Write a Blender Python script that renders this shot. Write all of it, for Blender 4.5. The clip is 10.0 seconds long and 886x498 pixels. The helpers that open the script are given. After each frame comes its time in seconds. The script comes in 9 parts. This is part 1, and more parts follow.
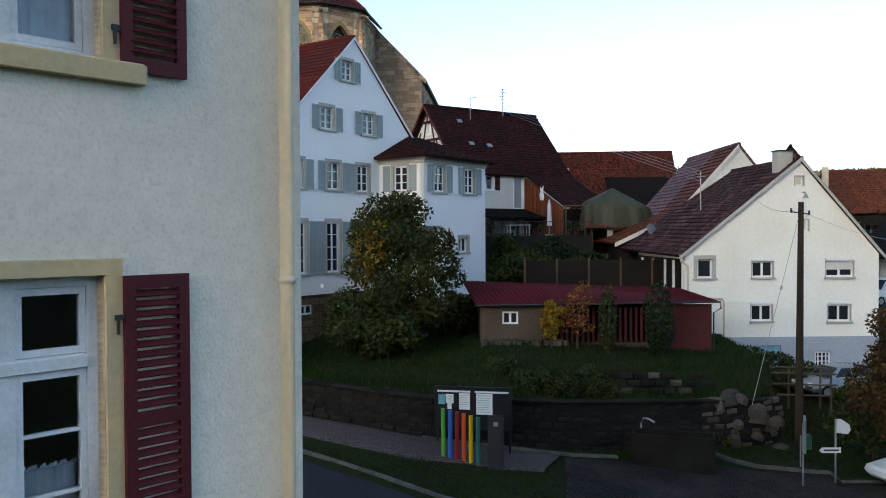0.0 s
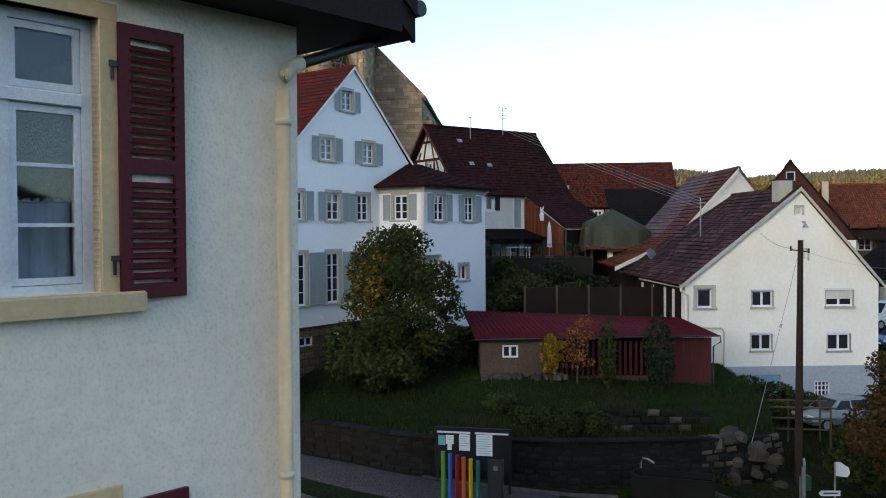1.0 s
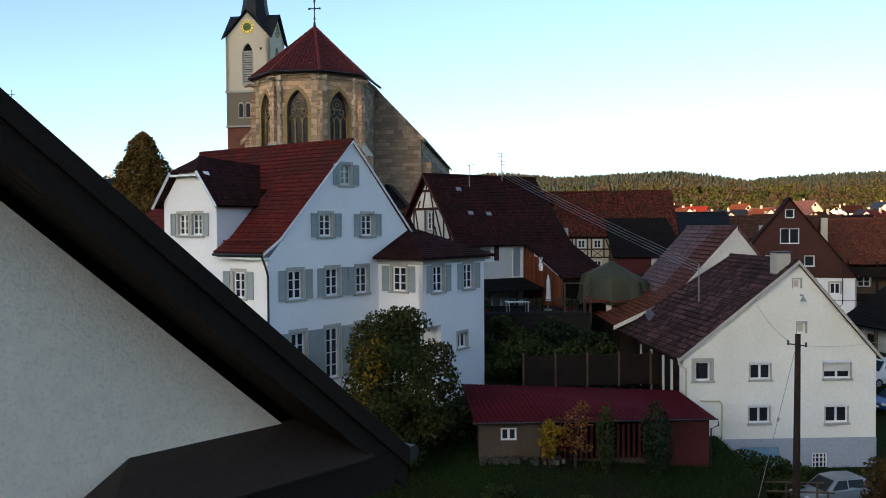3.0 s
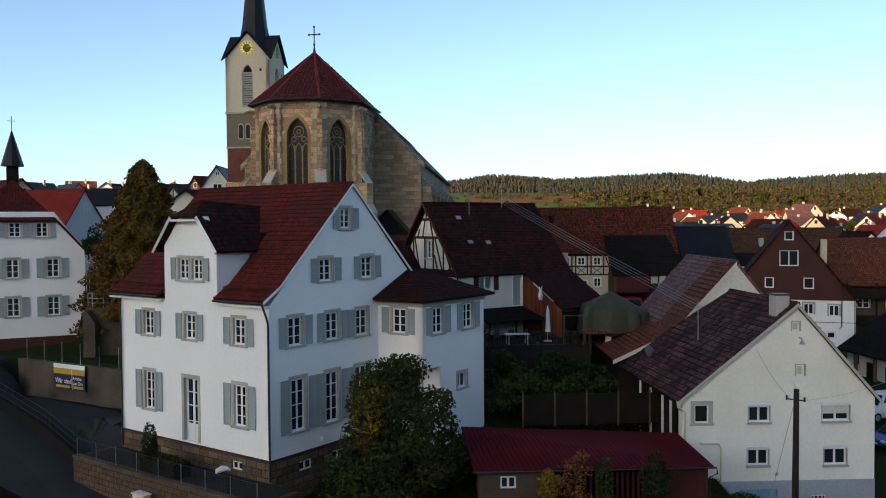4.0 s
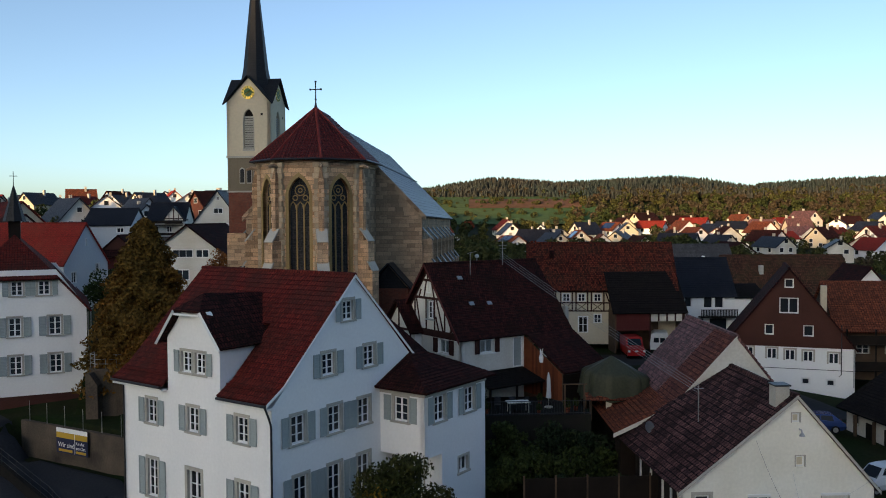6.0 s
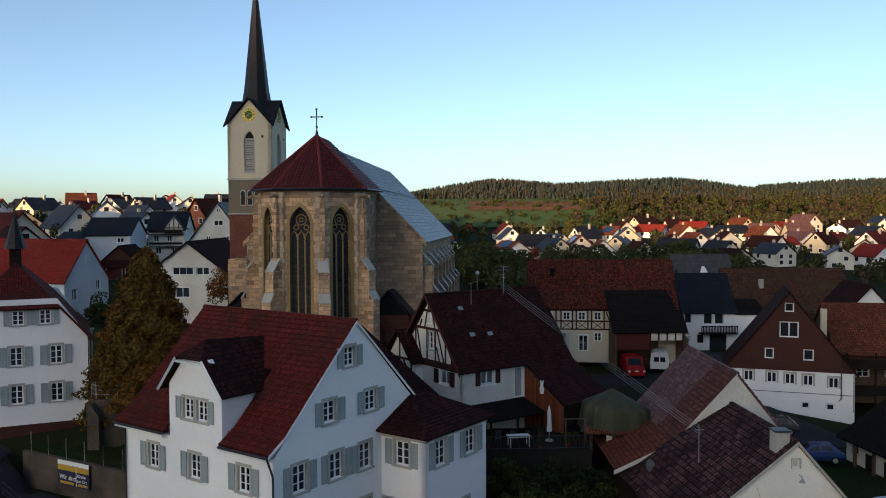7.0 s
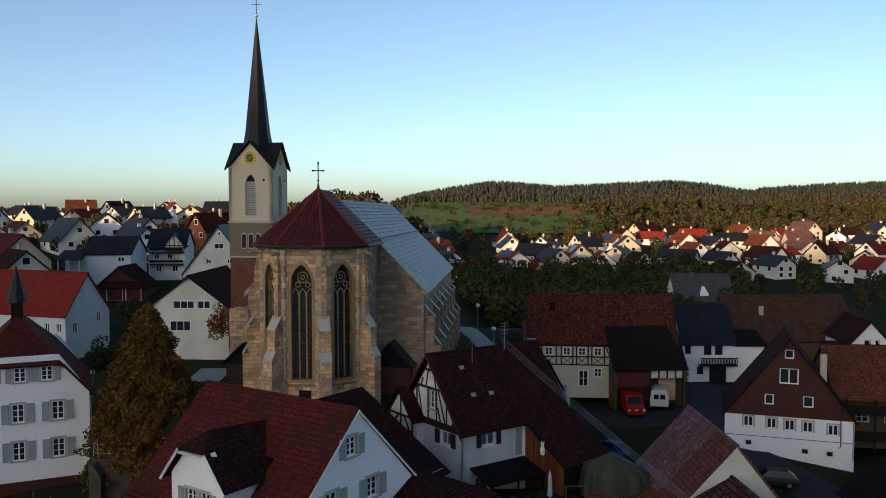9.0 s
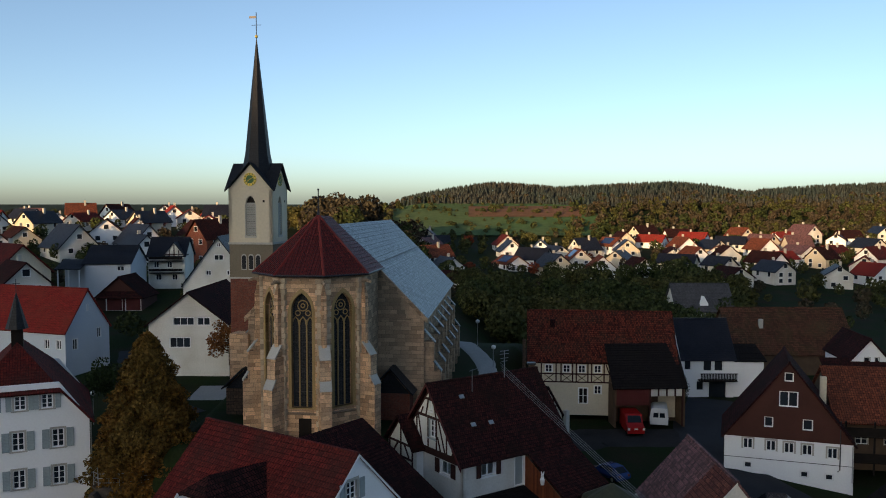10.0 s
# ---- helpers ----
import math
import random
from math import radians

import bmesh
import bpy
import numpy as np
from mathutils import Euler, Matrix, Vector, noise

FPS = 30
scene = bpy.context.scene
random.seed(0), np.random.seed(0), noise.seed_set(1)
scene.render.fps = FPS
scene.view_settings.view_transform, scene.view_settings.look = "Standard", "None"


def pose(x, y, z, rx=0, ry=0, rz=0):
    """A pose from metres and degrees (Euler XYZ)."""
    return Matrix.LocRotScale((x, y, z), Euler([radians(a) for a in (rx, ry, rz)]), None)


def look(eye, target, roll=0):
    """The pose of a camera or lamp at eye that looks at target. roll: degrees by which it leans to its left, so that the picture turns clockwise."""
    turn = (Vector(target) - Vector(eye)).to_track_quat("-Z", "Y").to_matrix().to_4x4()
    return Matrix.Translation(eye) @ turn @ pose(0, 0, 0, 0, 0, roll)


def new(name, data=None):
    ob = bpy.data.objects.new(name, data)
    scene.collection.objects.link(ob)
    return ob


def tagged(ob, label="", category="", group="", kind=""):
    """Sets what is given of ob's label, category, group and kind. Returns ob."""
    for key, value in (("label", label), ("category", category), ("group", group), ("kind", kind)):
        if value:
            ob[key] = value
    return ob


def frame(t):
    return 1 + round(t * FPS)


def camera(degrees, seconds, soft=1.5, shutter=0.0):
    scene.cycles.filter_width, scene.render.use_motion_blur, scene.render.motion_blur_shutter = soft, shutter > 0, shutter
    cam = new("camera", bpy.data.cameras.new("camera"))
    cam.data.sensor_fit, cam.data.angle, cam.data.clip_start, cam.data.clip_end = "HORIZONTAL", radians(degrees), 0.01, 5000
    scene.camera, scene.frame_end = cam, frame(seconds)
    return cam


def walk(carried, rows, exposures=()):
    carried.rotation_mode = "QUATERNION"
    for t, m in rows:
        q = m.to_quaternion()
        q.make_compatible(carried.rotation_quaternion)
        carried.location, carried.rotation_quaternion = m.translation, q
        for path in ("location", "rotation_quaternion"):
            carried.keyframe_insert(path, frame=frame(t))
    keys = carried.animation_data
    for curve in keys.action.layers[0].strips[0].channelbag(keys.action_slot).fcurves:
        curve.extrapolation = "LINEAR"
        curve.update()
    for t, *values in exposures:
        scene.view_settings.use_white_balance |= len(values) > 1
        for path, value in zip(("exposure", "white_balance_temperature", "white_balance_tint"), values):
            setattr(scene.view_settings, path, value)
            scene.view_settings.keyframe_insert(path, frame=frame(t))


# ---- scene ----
cam = camera(55.81, 10.0, 1.0)
# seconds, x, y, z, yaw, pitch, roll
ROWS = [
    (0.0, 0.000, -0.000, 10.000, 0.060, -1.030, -0.296),
    (0.5, 0.012, -0.004, 10.765, 0.073, -1.086, -0.317),
    (1.0, 0.026, -0.008, 11.664, 0.084, -1.146, -0.338),
    (1.5, 0.053, -0.002, 12.632, 0.090, -1.219, -0.357),
    (2.0, 0.081, 0.001, 13.647, 0.093, -1.301, -0.370),
    (3.5, 0.150, -0.011, 16.996, 0.096, -1.575, -0.401),
    (4.0, 0.162, -0.022, 18.255, 0.094, -1.677, -0.407),
    (4.5, 0.157, -0.033, 19.535, 0.093, -1.788, -0.404),
    (5.0, 0.136, -0.036, 20.830, 0.089, -1.907, -0.388),
    (5.5, 0.107, -0.031, 22.169, 0.082, -2.028, -0.358),
    (7.0, -0.011, 0.027, 26.172, 0.053, -2.400, -0.246),
    (7.5, -0.047, 0.056, 27.509, 0.044, -2.525, -0.202),
    (8.0, -0.085, 0.094, 28.813, 0.040, -2.651, -0.159),
    (8.5, -0.117, 0.144, 30.102, 0.034, -2.781, -0.118),
    (9.0, -0.141, 0.209, 31.399, 0.023, -2.912, -0.081),
    (9.5, -0.161, 0.282, 32.709, 0.010, -3.047, -0.045),
    (10.0, -0.181, 0.359, 34.000, -0.001, -3.187, -0.011),
]
walk(cam, [(t, pose(x, y, z, 0, 0, yaw) @ pose(0, 0, 0, 90 + pitch) @ pose(0, 0, 0, 0, 0, roll))
           for t, x, y, z, yaw, pitch, roll in ROWS],
     exposures=[(0.0, 2.3, 8600, 8), (1.8, 2.2, 8600, 8), (3.5, 1.6, 8400, 8), (5.5, 1.3, 8400, 8), (7.0, 1.2, 8400, 8), (10.0, 1.06, 8400, 8)])

# ---------------------------------------------------------------- sky and sun
SUN_AZ, SUN_EL = 212.0, 8.0          # degrees: clockwise from +y, and height
world = bpy.data.worlds.new("sky")
scene.world = world
world.use_nodes = True
wn, wl = world.node_tree.nodes, world.node_tree.links
wn.clear()
sky = wn.new("ShaderNodeTexSky")
sky.sky_type = "NISHITA"
sky.sun_disc = False
sky.sun_elevation, sky.sun_rotation = radians(SUN_EL), radians(SUN_AZ)
sky.air_density, sky.dust_density, sky.ozone_density = 0.55, 1.2, 2.2
bg = wn.new("ShaderNodeBackground")
bg.inputs["Strength"].default_value = 0.15
wout = wn.new("ShaderNodeOutputWorld")
wl.new(sky.outputs[0], bg.inputs[0])
wl.new(bg.outputs[0], wout.inputs[0])
sun_data = bpy.data.lights.new("sun", "SUN")
sun_data.energy, sun_data.angle, sun_data.color = 3.0, radians(0.6), (1.0, 0.7, 0.44)
sun = new("sun", sun_data)
_d = Vector((math.sin(radians(SUN_AZ)) * math.cos(radians(SUN_EL)), math.cos(radians(SUN_AZ)) * math.cos(radians(SUN_EL)), math.sin(radians(SUN_EL))))
sun.matrix_world = look(_d * 300, (0, 0, 0))

# ---------------------------------------------------------------- materials
def material(name, base, rough=0.8, var=0.25, scale=3.0, bump=0.2, grain=40.0, metal=0.0, tint=None, island=0.0, rand=0.0, spec=0.2, pit_shade=0.0):
    """A surface whose colour varies at two scales, with fine relief. tint: the colour of its stains; rand: change from object to object."""
    mt = bpy.data.materials.new(name)
    mt.use_nodes = True
    nt = mt.node_tree
    n, l = nt.nodes, nt.links
    b = n["Principled BSDF"]
    b.inputs["Roughness"].default_value, b.inputs["Metallic"].default_value = rough, metal
    b.inputs["Specular IOR Level"].default_value = spec if rough < 0.85 else min(spec, 0.06)
    tc = n.new("ShaderNodeTexCoord")
    big, small = n.new("ShaderNodeTexNoise"), n.new("ShaderNodeTexNoise")
    big.inputs["Scale"].default_value, big.inputs["Detail"].default_value = scale / 6, 5
    small.inputs["Scale"].default_value, small.inputs["Detail"].default_value = scale * 4, 6
    l.new(tc.outputs["Object"], big.inputs["Vector"])
    l.new(tc.outputs["Object"], small.inputs["Vector"])
    dark = tint or tuple(c * (1 - var) for c in base)
    r1 = n.new("ShaderNodeMix")
    r1.data_type = "RGBA"
    r1.inputs[6].default_value, r1.inputs[7].default_value = (*base, 1), (*dark, 1)
    f1 = n.new("ShaderNodeMapRange")
    f1.inputs[1].default_value, f1.inputs[2].default_value = 0.4, 0.75
    l.new(big.outputs[0], f1.inputs[0])
    l.new(f1.outputs[0], r1.inputs[0])
    hsv = n.new("ShaderNodeHueSaturation")
    l.new(r1.outputs[2], hsv.inputs["Color"])
    f2 = n.new("ShaderNodeMapRange")
    f2.inputs[1].default_value, f2.inputs[2].default_value = 0.25, 0.75
    f2.inputs[3].default_value, f2.inputs[4].default_value = 1 - var * 0.7, 1 + var * 0.7
    l.new(small.outputs[0], f2.inputs[0])
    last = f2.outputs[0]
    for amount, node, out in ((rand, "ShaderNodeObjectInfo", "Random"), (island, "ShaderNodeNewGeometry", "Random Per Island")):
        if amount:
            src = n.new(node)
            f3 = n.new("ShaderNodeMapRange")
            f3.inputs[3].default_value, f3.inputs[4].default_value = 1 - amount, 1 + amount
            l.new(src.outputs[out], f3.inputs[0])
            mul = n.new("ShaderNodeMath")
            mul.operation = "MULTIPLY"
            l.new(last, mul.inputs[0])
            l.new(f3.outputs[0], mul.inputs[1])
            last = mul.outputs[0]
    if pit_shade:
        # dark specks in the colour stand for shade in a rough coat's pits
        pit = n.new("ShaderNodeTexNoise")
        pit.inputs["Scale"].default_value, pit.inputs["Detail"].default_value, pit.inputs["Roughness"].default_value = grain, 3, 0.6
        l.new(tc.outputs["Object"], pit.inputs["Vector"])
        f4 = n.new("ShaderNodeMapRange")
        f4.inputs[1].default_value, f4.inputs[2].default_value, f4.inputs[3].default_value = 0.34, 0.5, 1 - pit_shade
        l.new(pit.outputs[0], f4.inputs[0])
        mul = n.new("ShaderNodeMath")
        mul.operation = "MULTIPLY"
        l.new(last, mul.inputs[0])
        l.new(f4.outputs[0], mul.inputs[1])
        last = mul.outputs[0]
    l.new(last, hsv.inputs["Value"])
    l.new(hsv.outputs[0], b.inputs["Base Color"])
    if bump:
        fine = n.new("ShaderNodeTexNoise")
        fine.inputs["Scale"].default_value, fine.inputs["Detail"].default_value = grain, 4
        l.new(tc.outputs["Object"], fine.inputs["Vector"])
        bp = n.new("ShaderNodeBump")
        bp.inputs["Strength"].default_value, bp.inputs["Distance"].default_value = bump, 0.02 if bump < 0.9 else 0.028
        l.new(fine.outputs[0], bp.inputs["Height"])
        l.new(bp.outputs[0], b.inputs["Normal"])
    return mt


def coursed(name, col1, col2, joint, w, h, gap=0.015, rough=0.85, bump=0.5, var=0.3, offset=0.5, moss=None, depth=0.03, stain=0.5, squash=1.0):
    """Tiles, bricks or ashlar laid in courses, in metres along and up each face."""
    mt = bpy.data.materials.new(name)
    mt.use_nodes = True
    nt = mt.node_tree
    n, l = nt.nodes, nt.links
    b = n["Principled BSDF"]
    b.inputs["Roughness"].default_value = rough
    b.inputs["Specular IOR Level"].default_value = 0.03 if rough > 0.7 else 0.2
    uv = n.new("ShaderNodeUVMap")
    uv.uv_map = "metres"
    tc = n.new("ShaderNodeTexCoord")
    wob = n.new("ShaderNodeTexNoise")
    wob.inputs["Scale"].default_value = 2.5
    l.new(uv.outputs[0], wob.inputs["Vector"])
    va = n.new("ShaderNodeVectorMath")
    va.operation = "MULTIPLY_ADD"
    va.inputs[1].default_value = (0.05, 0.04, 0)
    l.new(wob.outputs["Color"], va.inputs[0])
    l.new(uv.outputs[0], va.inputs[2])
    br = n.new("ShaderNodeTexBrick")
    br.offset, br.squash, br.squash_frequency = offset, squash, 3
    for key, val in (("Scale", 1.0), ("Mortar Size", gap), ("Mortar Smooth", 0.3), ("Bias", 0.0), ("Brick Width", w), ("Row Height", h)):
        br.inputs[key].default_value = val
    br.inputs["Color1"].default_value, br.inputs["Color2"].default_value, br.inputs["Mortar"].default_value = (*col1, 1), (*col2, 1), (*joint, 1)
    l.new(va.outputs[0], br.inputs["Vector"])
    noise1, noise2 = n.new("ShaderNodeTexNoise"), n.new("ShaderNodeTexNoise")
    noise1.inputs["Scale"].default_value, noise1.inputs["Detail"].default_value = 0.45, 6
    noise2.inputs["Scale"].default_value, noise2.inputs["Detail"].default_value = 9.0, 6
    for x in (noise1, noise2):
        l.new(tc.outputs["Object"], x.inputs["Vector"])
    f1, f2 = n.new("ShaderNodeMapRange"), n.new("ShaderNodeMapRange")
    f1.inputs[1].default_value, f1.inputs[2].default_value, f1.inputs[4].default_value = 0.42, 0.72, stain
    f2.inputs[1].default_value, f2.inputs[2].default_value = 0.25, 0.75
    f2.inputs[3].default_value, f2.inputs[4].default_value = 1 - var, 1 + var
    l.new(noise1.outputs[0], f1.inputs[0])
    l.new(noise2.outputs[0], f2.inputs[0])
    mx = n.new("ShaderNodeMix")
    mx.data_type = "RGBA"
    mx.inputs[7].default_value = (*(moss or tuple(c * 0.45 for c in col1)), 1)
    l.new(f1.outputs[0], mx.inputs[0])
    l.new(br.outputs["Color"], mx.inputs[6])
    hsv = n.new("ShaderNodeHueSaturation")
    l.new(mx.outputs[2], hsv.inputs["Color"])
    l.new(f2.outputs[0], hsv.inputs["Value"])
    l.new(hsv.outputs[0], b.inputs["Base Color"])
    ad = n.new("ShaderNodeMath")
    ad.operation = "MULTIPLY_ADD"
    ad.inputs[1].default_value = -1.0
    l.new(br.outputs["Fac"], ad.inputs[0])
    l.new(noise2.outputs[0], ad.inputs[2])
    bp = n.new("ShaderNodeBump")
    bp.inputs["Strength"].default_value, bp.inputs["Distance"].default_value = bump, depth
    l.new(ad.outputs[0], bp.inputs["Height"])
    l.new(bp.outputs[0], b.inputs["Normal"])
    return mt


def glass(name, tint=(0.9, 0.95, 1.0)):
    mt = bpy.data.materials.new(name)
    mt.use_nodes = True
    b = mt.node_tree.nodes["Principled BSDF"]
    b.inputs["Base Color"].default_value = (*tint, 1)
    b.inputs["Roughness"].default_value, b.inputs["Transmission Weight"].default_value, b.inputs["IOR"].default_value = 0.03, 1.0, 1.45
    return mt


WHITE_WALL = material("white_plaster", (0.86, 0.86, 0.85), 0.9, 0.05, 1.5, 0.3, 60)
HOUSE_WHITE = material("warm_white_plaster", (0.86, 0.84, 0.76), 0.9, 0.08, 1.5, 0.3, 60, tint=(0.76, 0.73, 0.63))
OLD_WHITE = material("old_white_plaster", (0.66, 0.65, 0.6), 0.9, 0.14, 1.5, 0.3, 50, tint=(0.5, 0.47, 0.4))
CREAM_WALL = material("cream_plaster", (0.62, 0.55, 0.42), 0.9, 0.12, 1.2, 0.25, 50)
NEAR_STUCCO = material("rough_stucco", (0.83, 0.75, 0.625), 0.92, 0.1, 2.0, 0.75, 30, tint=(0.7, 0.632, 0.525), pit_shade=0.12)
GREY_PLINTH = material("grey_painted_plinth", (0.36, 0.4, 0.45), 0.85, 0.15, 2.0, 0.2)
TRIM_STONE = material("grey_stone_trim", (0.45, 0.43, 0.38), 0.85, 0.18, 4.0, 0.2)
SHUTTER_BLUE = material("blue_grey_shutter_paint", (0.31, 0.36, 0.36), 0.6, 0.12, 3.0, 0.1)
FRAME_WHITE = material("white_window_paint", (0.78, 0.79, 0.78), 0.5, 0.06, 5.0, 0.05)
WORN_WHITE = material("worn_white_wood", (0.66, 0.69, 0.7), 0.6, 0.15, 8.0, 0.25, 90, tint=(0.45, 0.46, 0.46))
OCHRE_TRIM = material("ochre_painted_stone", (0.62, 0.45, 0.25), 0.8, 0.14, 5.0, 0.25, 50, tint=(0.42, 0.36, 0.24))
SHUTTER_RED = material("dark_red_shutter_paint", (0.09, 0.012, 0.017), 0.55, 0.25, 6.0, 0.12, 80)
PIPE_CREAM = material("cream_painted_pipe", (0.62, 0.56, 0.42), 0.5, 0.1, 4.0, 0.06, tint=(0.48, 0.41, 0.29))
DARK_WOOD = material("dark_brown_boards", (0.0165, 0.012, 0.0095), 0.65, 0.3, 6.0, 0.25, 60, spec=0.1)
DARK_METAL = material("dark_metal", (0.05, 0.05, 0.055), 0.45, 0.2, 6.0, 0.1, 40, 0.6)
GREY_METAL = material("galvanised_metal", (0.38, 0.39, 0.4), 0.4, 0.2, 6.0, 0.1, 40, 0.8)
TIMBER = material("half_timber_beams", (0.045, 0.017, 0.013), 0.8, 0.3, 6.0, 0.3, 50)
BROWN_CLAD = material("brown_facade_cladding", (0.0675, 0.024, 0.018), 0.75, 0.2, 3.0, 0.2)
ORANGE_WOOD = material("orange_weathered_boards", (0.17, 0.046, 0.019), 0.75, 0.4, 4.0, 0.3, 30, rand=0.35)
RED_WOOD = material("red_painted_boards", (0.09, 0.02, 0.018), 0.75, 0.3, 4.0, 0.3, 30, island=0.35)
POLE_WOOD = material("tarred_pole_wood", (0.042, 0.03, 0.022), 0.85, 0.35, 5.0, 0.4, 40)
BROWN_WOOD = material("brown_weathered_wood", (0.1, 0.065, 0.042), 0.8, 0.35, 5.0, 0.3, 40, island=0.3)
GLASS = glass("window_glass")
DARK_GLASS = material("dark_reflecting_pane", (0.02, 0.024, 0.03), 0.06, 0.2, 2.0, 0.0, spec=0.6)
CURTAIN = material("white_curtain", (0.6, 0.63, 0.64), 0.9, 0.15, 6.0, 0.3, 120)
TILE_RED = coursed("red_clay_tiles", (0.165, 0.025, 0.02), (0.088, 0.016, 0.014), (0.024, 0.007, 0.007), 0.2, 0.33, 0.016, 0.75, 0.7, 0.4, 0.0, (0.05, 0.022, 0.018), 0.03, 0.75)
TILE_OLD = coursed("old_brown_tiles", (0.07, 0.02, 0.018), (0.026, 0.011, 0.011), (0.009, 0.006, 0.006), 0.19, 0.3, 0.025, 0.85, 0.7, 0.5, 0.5, (0.02, 0.012, 0.01), 0.03, 0.8)
TILE_HOUSE = coursed("violet_brown_tiles", (0.17, 0.082, 0.08), (0.04, 0.022, 0.022), (0.01, 0.007, 0.007), 0.3, 0.36, 0.035, 0.8, 0.9, 0.45, 0.0, (0.02, 0.012, 0.011), 0.05, 0.95)
TILE_BLACK = coursed("black_brown_tiles", (0.022, 0.018, 0.017), (0.014, 0.012, 0.012), (0.006, 0.005, 0.005), 0.2, 0.3, 0.02, 0.85, 0.6, 0.35, 0.5, (0.016, 0.014, 0.012))
TILE_BARN = coursed("mossy_barn_tiles", (0.25, 0.052, 0.032), (0.045, 0.016, 0.013), (0.014, 0.008, 0.007), 0.19, 0.3, 0.025, 0.9, 0.7, 0.5, 0.5, (0.05, 0.036, 0.024))
TILE_BARN2 = coursed("weathered_brown_tiles", (0.15, 0.062, 0.04), (0.06, 0.03, 0.021), (0.016, 0.011, 0.009), 0.3, 0.34, 0.03, 0.9, 0.8, 0.5, 0.5, (0.07, 0.06, 0.03))
TILE_ORANGE = coursed("orange_brown_tiles", (0.26, 0.075, 0.04), (0.12, 0.038, 0.025), (0.022, 0.012, 0.01), 0.24, 0.32, 0.02, 0.8, 0.7, 0.35, 0.0, (0.06, 0.032, 0.024))
TILE_GREY = coursed("grey_violet_tiles", (0.26, 0.12, 0.115), (0.07, 0.034, 0.035), (0.02, 0.012, 0.013), 0.24, 0.34, 0.02, 0.7, 0.7, 0.35, 0.0, (0.06, 0.034, 0.034))
TILE_WING = coursed("red_brown_wing_tiles", (0.24, 0.085, 0.06), (0.11, 0.04, 0.034), (0.022, 0.012, 0.012), 0.24, 0.34, 0.025, 0.75, 0.7, 0.35, 0.0, (0.06, 0.03, 0.028))
TILE_CHURCH = coursed("dark_red_church_tiles", (0.162, 0.0213, 0.017), (0.111, 0.017, 0.0153), (0.0298, 0.0085, 0.0085), 0.22, 0.4, 0.03, 0.6, 0.8, 0.25, 0.0, (0.1, 0.02, 0.018))
TILE_SLATEGREY = coursed("grey_concrete_tiles", (0.1, 0.1, 0.105), (0.07, 0.07, 0.075), (0.03, 0.03, 0.03), 0.3, 0.36, 0.02, 0.8, 0.5, 0.2, 0.5)
SLATE_NAVE = coursed("pale_slate_roof", (0.25, 0.28, 0.285), (0.1, 0.118, 0.125), (0.05, 0.06, 0.065), 0.45, 0.3, 0.02, 0.45, 0.5, 0.2, 0.5, (0.2, 0.24, 0.25))
SLATE_DARK = coursed("dark_slate", (0.018, 0.0192, 0.0228), (0.012, 0.0132, 0.0162), (0.006, 0.006, 0.0072), 0.25, 0.25, 0.02, 0.5, 0.4, 0.25, 0.5, (0.02, 0.022, 0.025))
TILE_BLUE = coursed("blue_black_tiles", (0.0132, 0.0156, 0.024), (0.0096, 0.0108, 0.0156), (0.0048, 0.0048, 0.0072), 0.25, 0.34, 0.02, 0.5, 0.5, 0.2, 0.0, (0.02, 0.022, 0.03))
TILE_BRIGHT = coursed("bright_red_tiles", (0.3, 0.032, 0.026), (0.22, 0.026, 0.022), (0.07, 0.014, 0.012), 0.22, 0.34, 0.02, 0.75, 0.5, 0.2, 0.0, (0.2, 0.045, 0.03))
ASHLAR = coursed("sandstone_ashlar", (0.82, 0.52, 0.31), (0.34, 0.2, 0.12), (0.2, 0.14, 0.09), 0.62, 0.34, 0.015, 0.9, 0.5, 0.25, 0.5, (0.34, 0.26, 0.19), 0.03, 0.55, 1.5)
ASHLAR_GREY = coursed("grey_sandstone_ashlar", (0.52, 0.36, 0.24), (0.25, 0.175, 0.12), (0.14, 0.12, 0.09), 0.7, 0.36, 0.012, 0.9, 0.5, 0.22, 0.5, (0.2, 0.17, 0.13), 0.03, 0.5, 1.4)
ASHLAR_OCHRE = coursed("ochre_sandstone_blocks", (0.2, 0.135, 0.088), (0.085, 0.058, 0.04), (0.05, 0.038, 0.028), 0.72, 0.36, 0.02, 0.95, 0.8, 0.35, 0.5, (0.09, 0.068, 0.046), 0.05)
ASHLAR_DARK = coursed("rough_red_sandstone", (0.14, 0.0875, 0.0595), (0.098, 0.063, 0.0455), (0.049, 0.0385, 0.028), 0.5, 0.3, 0.025, 0.95, 0.8, 0.35, 0.5, (0.08, 0.06, 0.045), 0.05)
BRICK_RED = coursed("red_brick", (0.23, 0.07, 0.045), (0.16, 0.05, 0.036), (0.15, 0.11, 0.09), 0.25, 0.08, 0.01, 0.9, 0.4, 0.25)

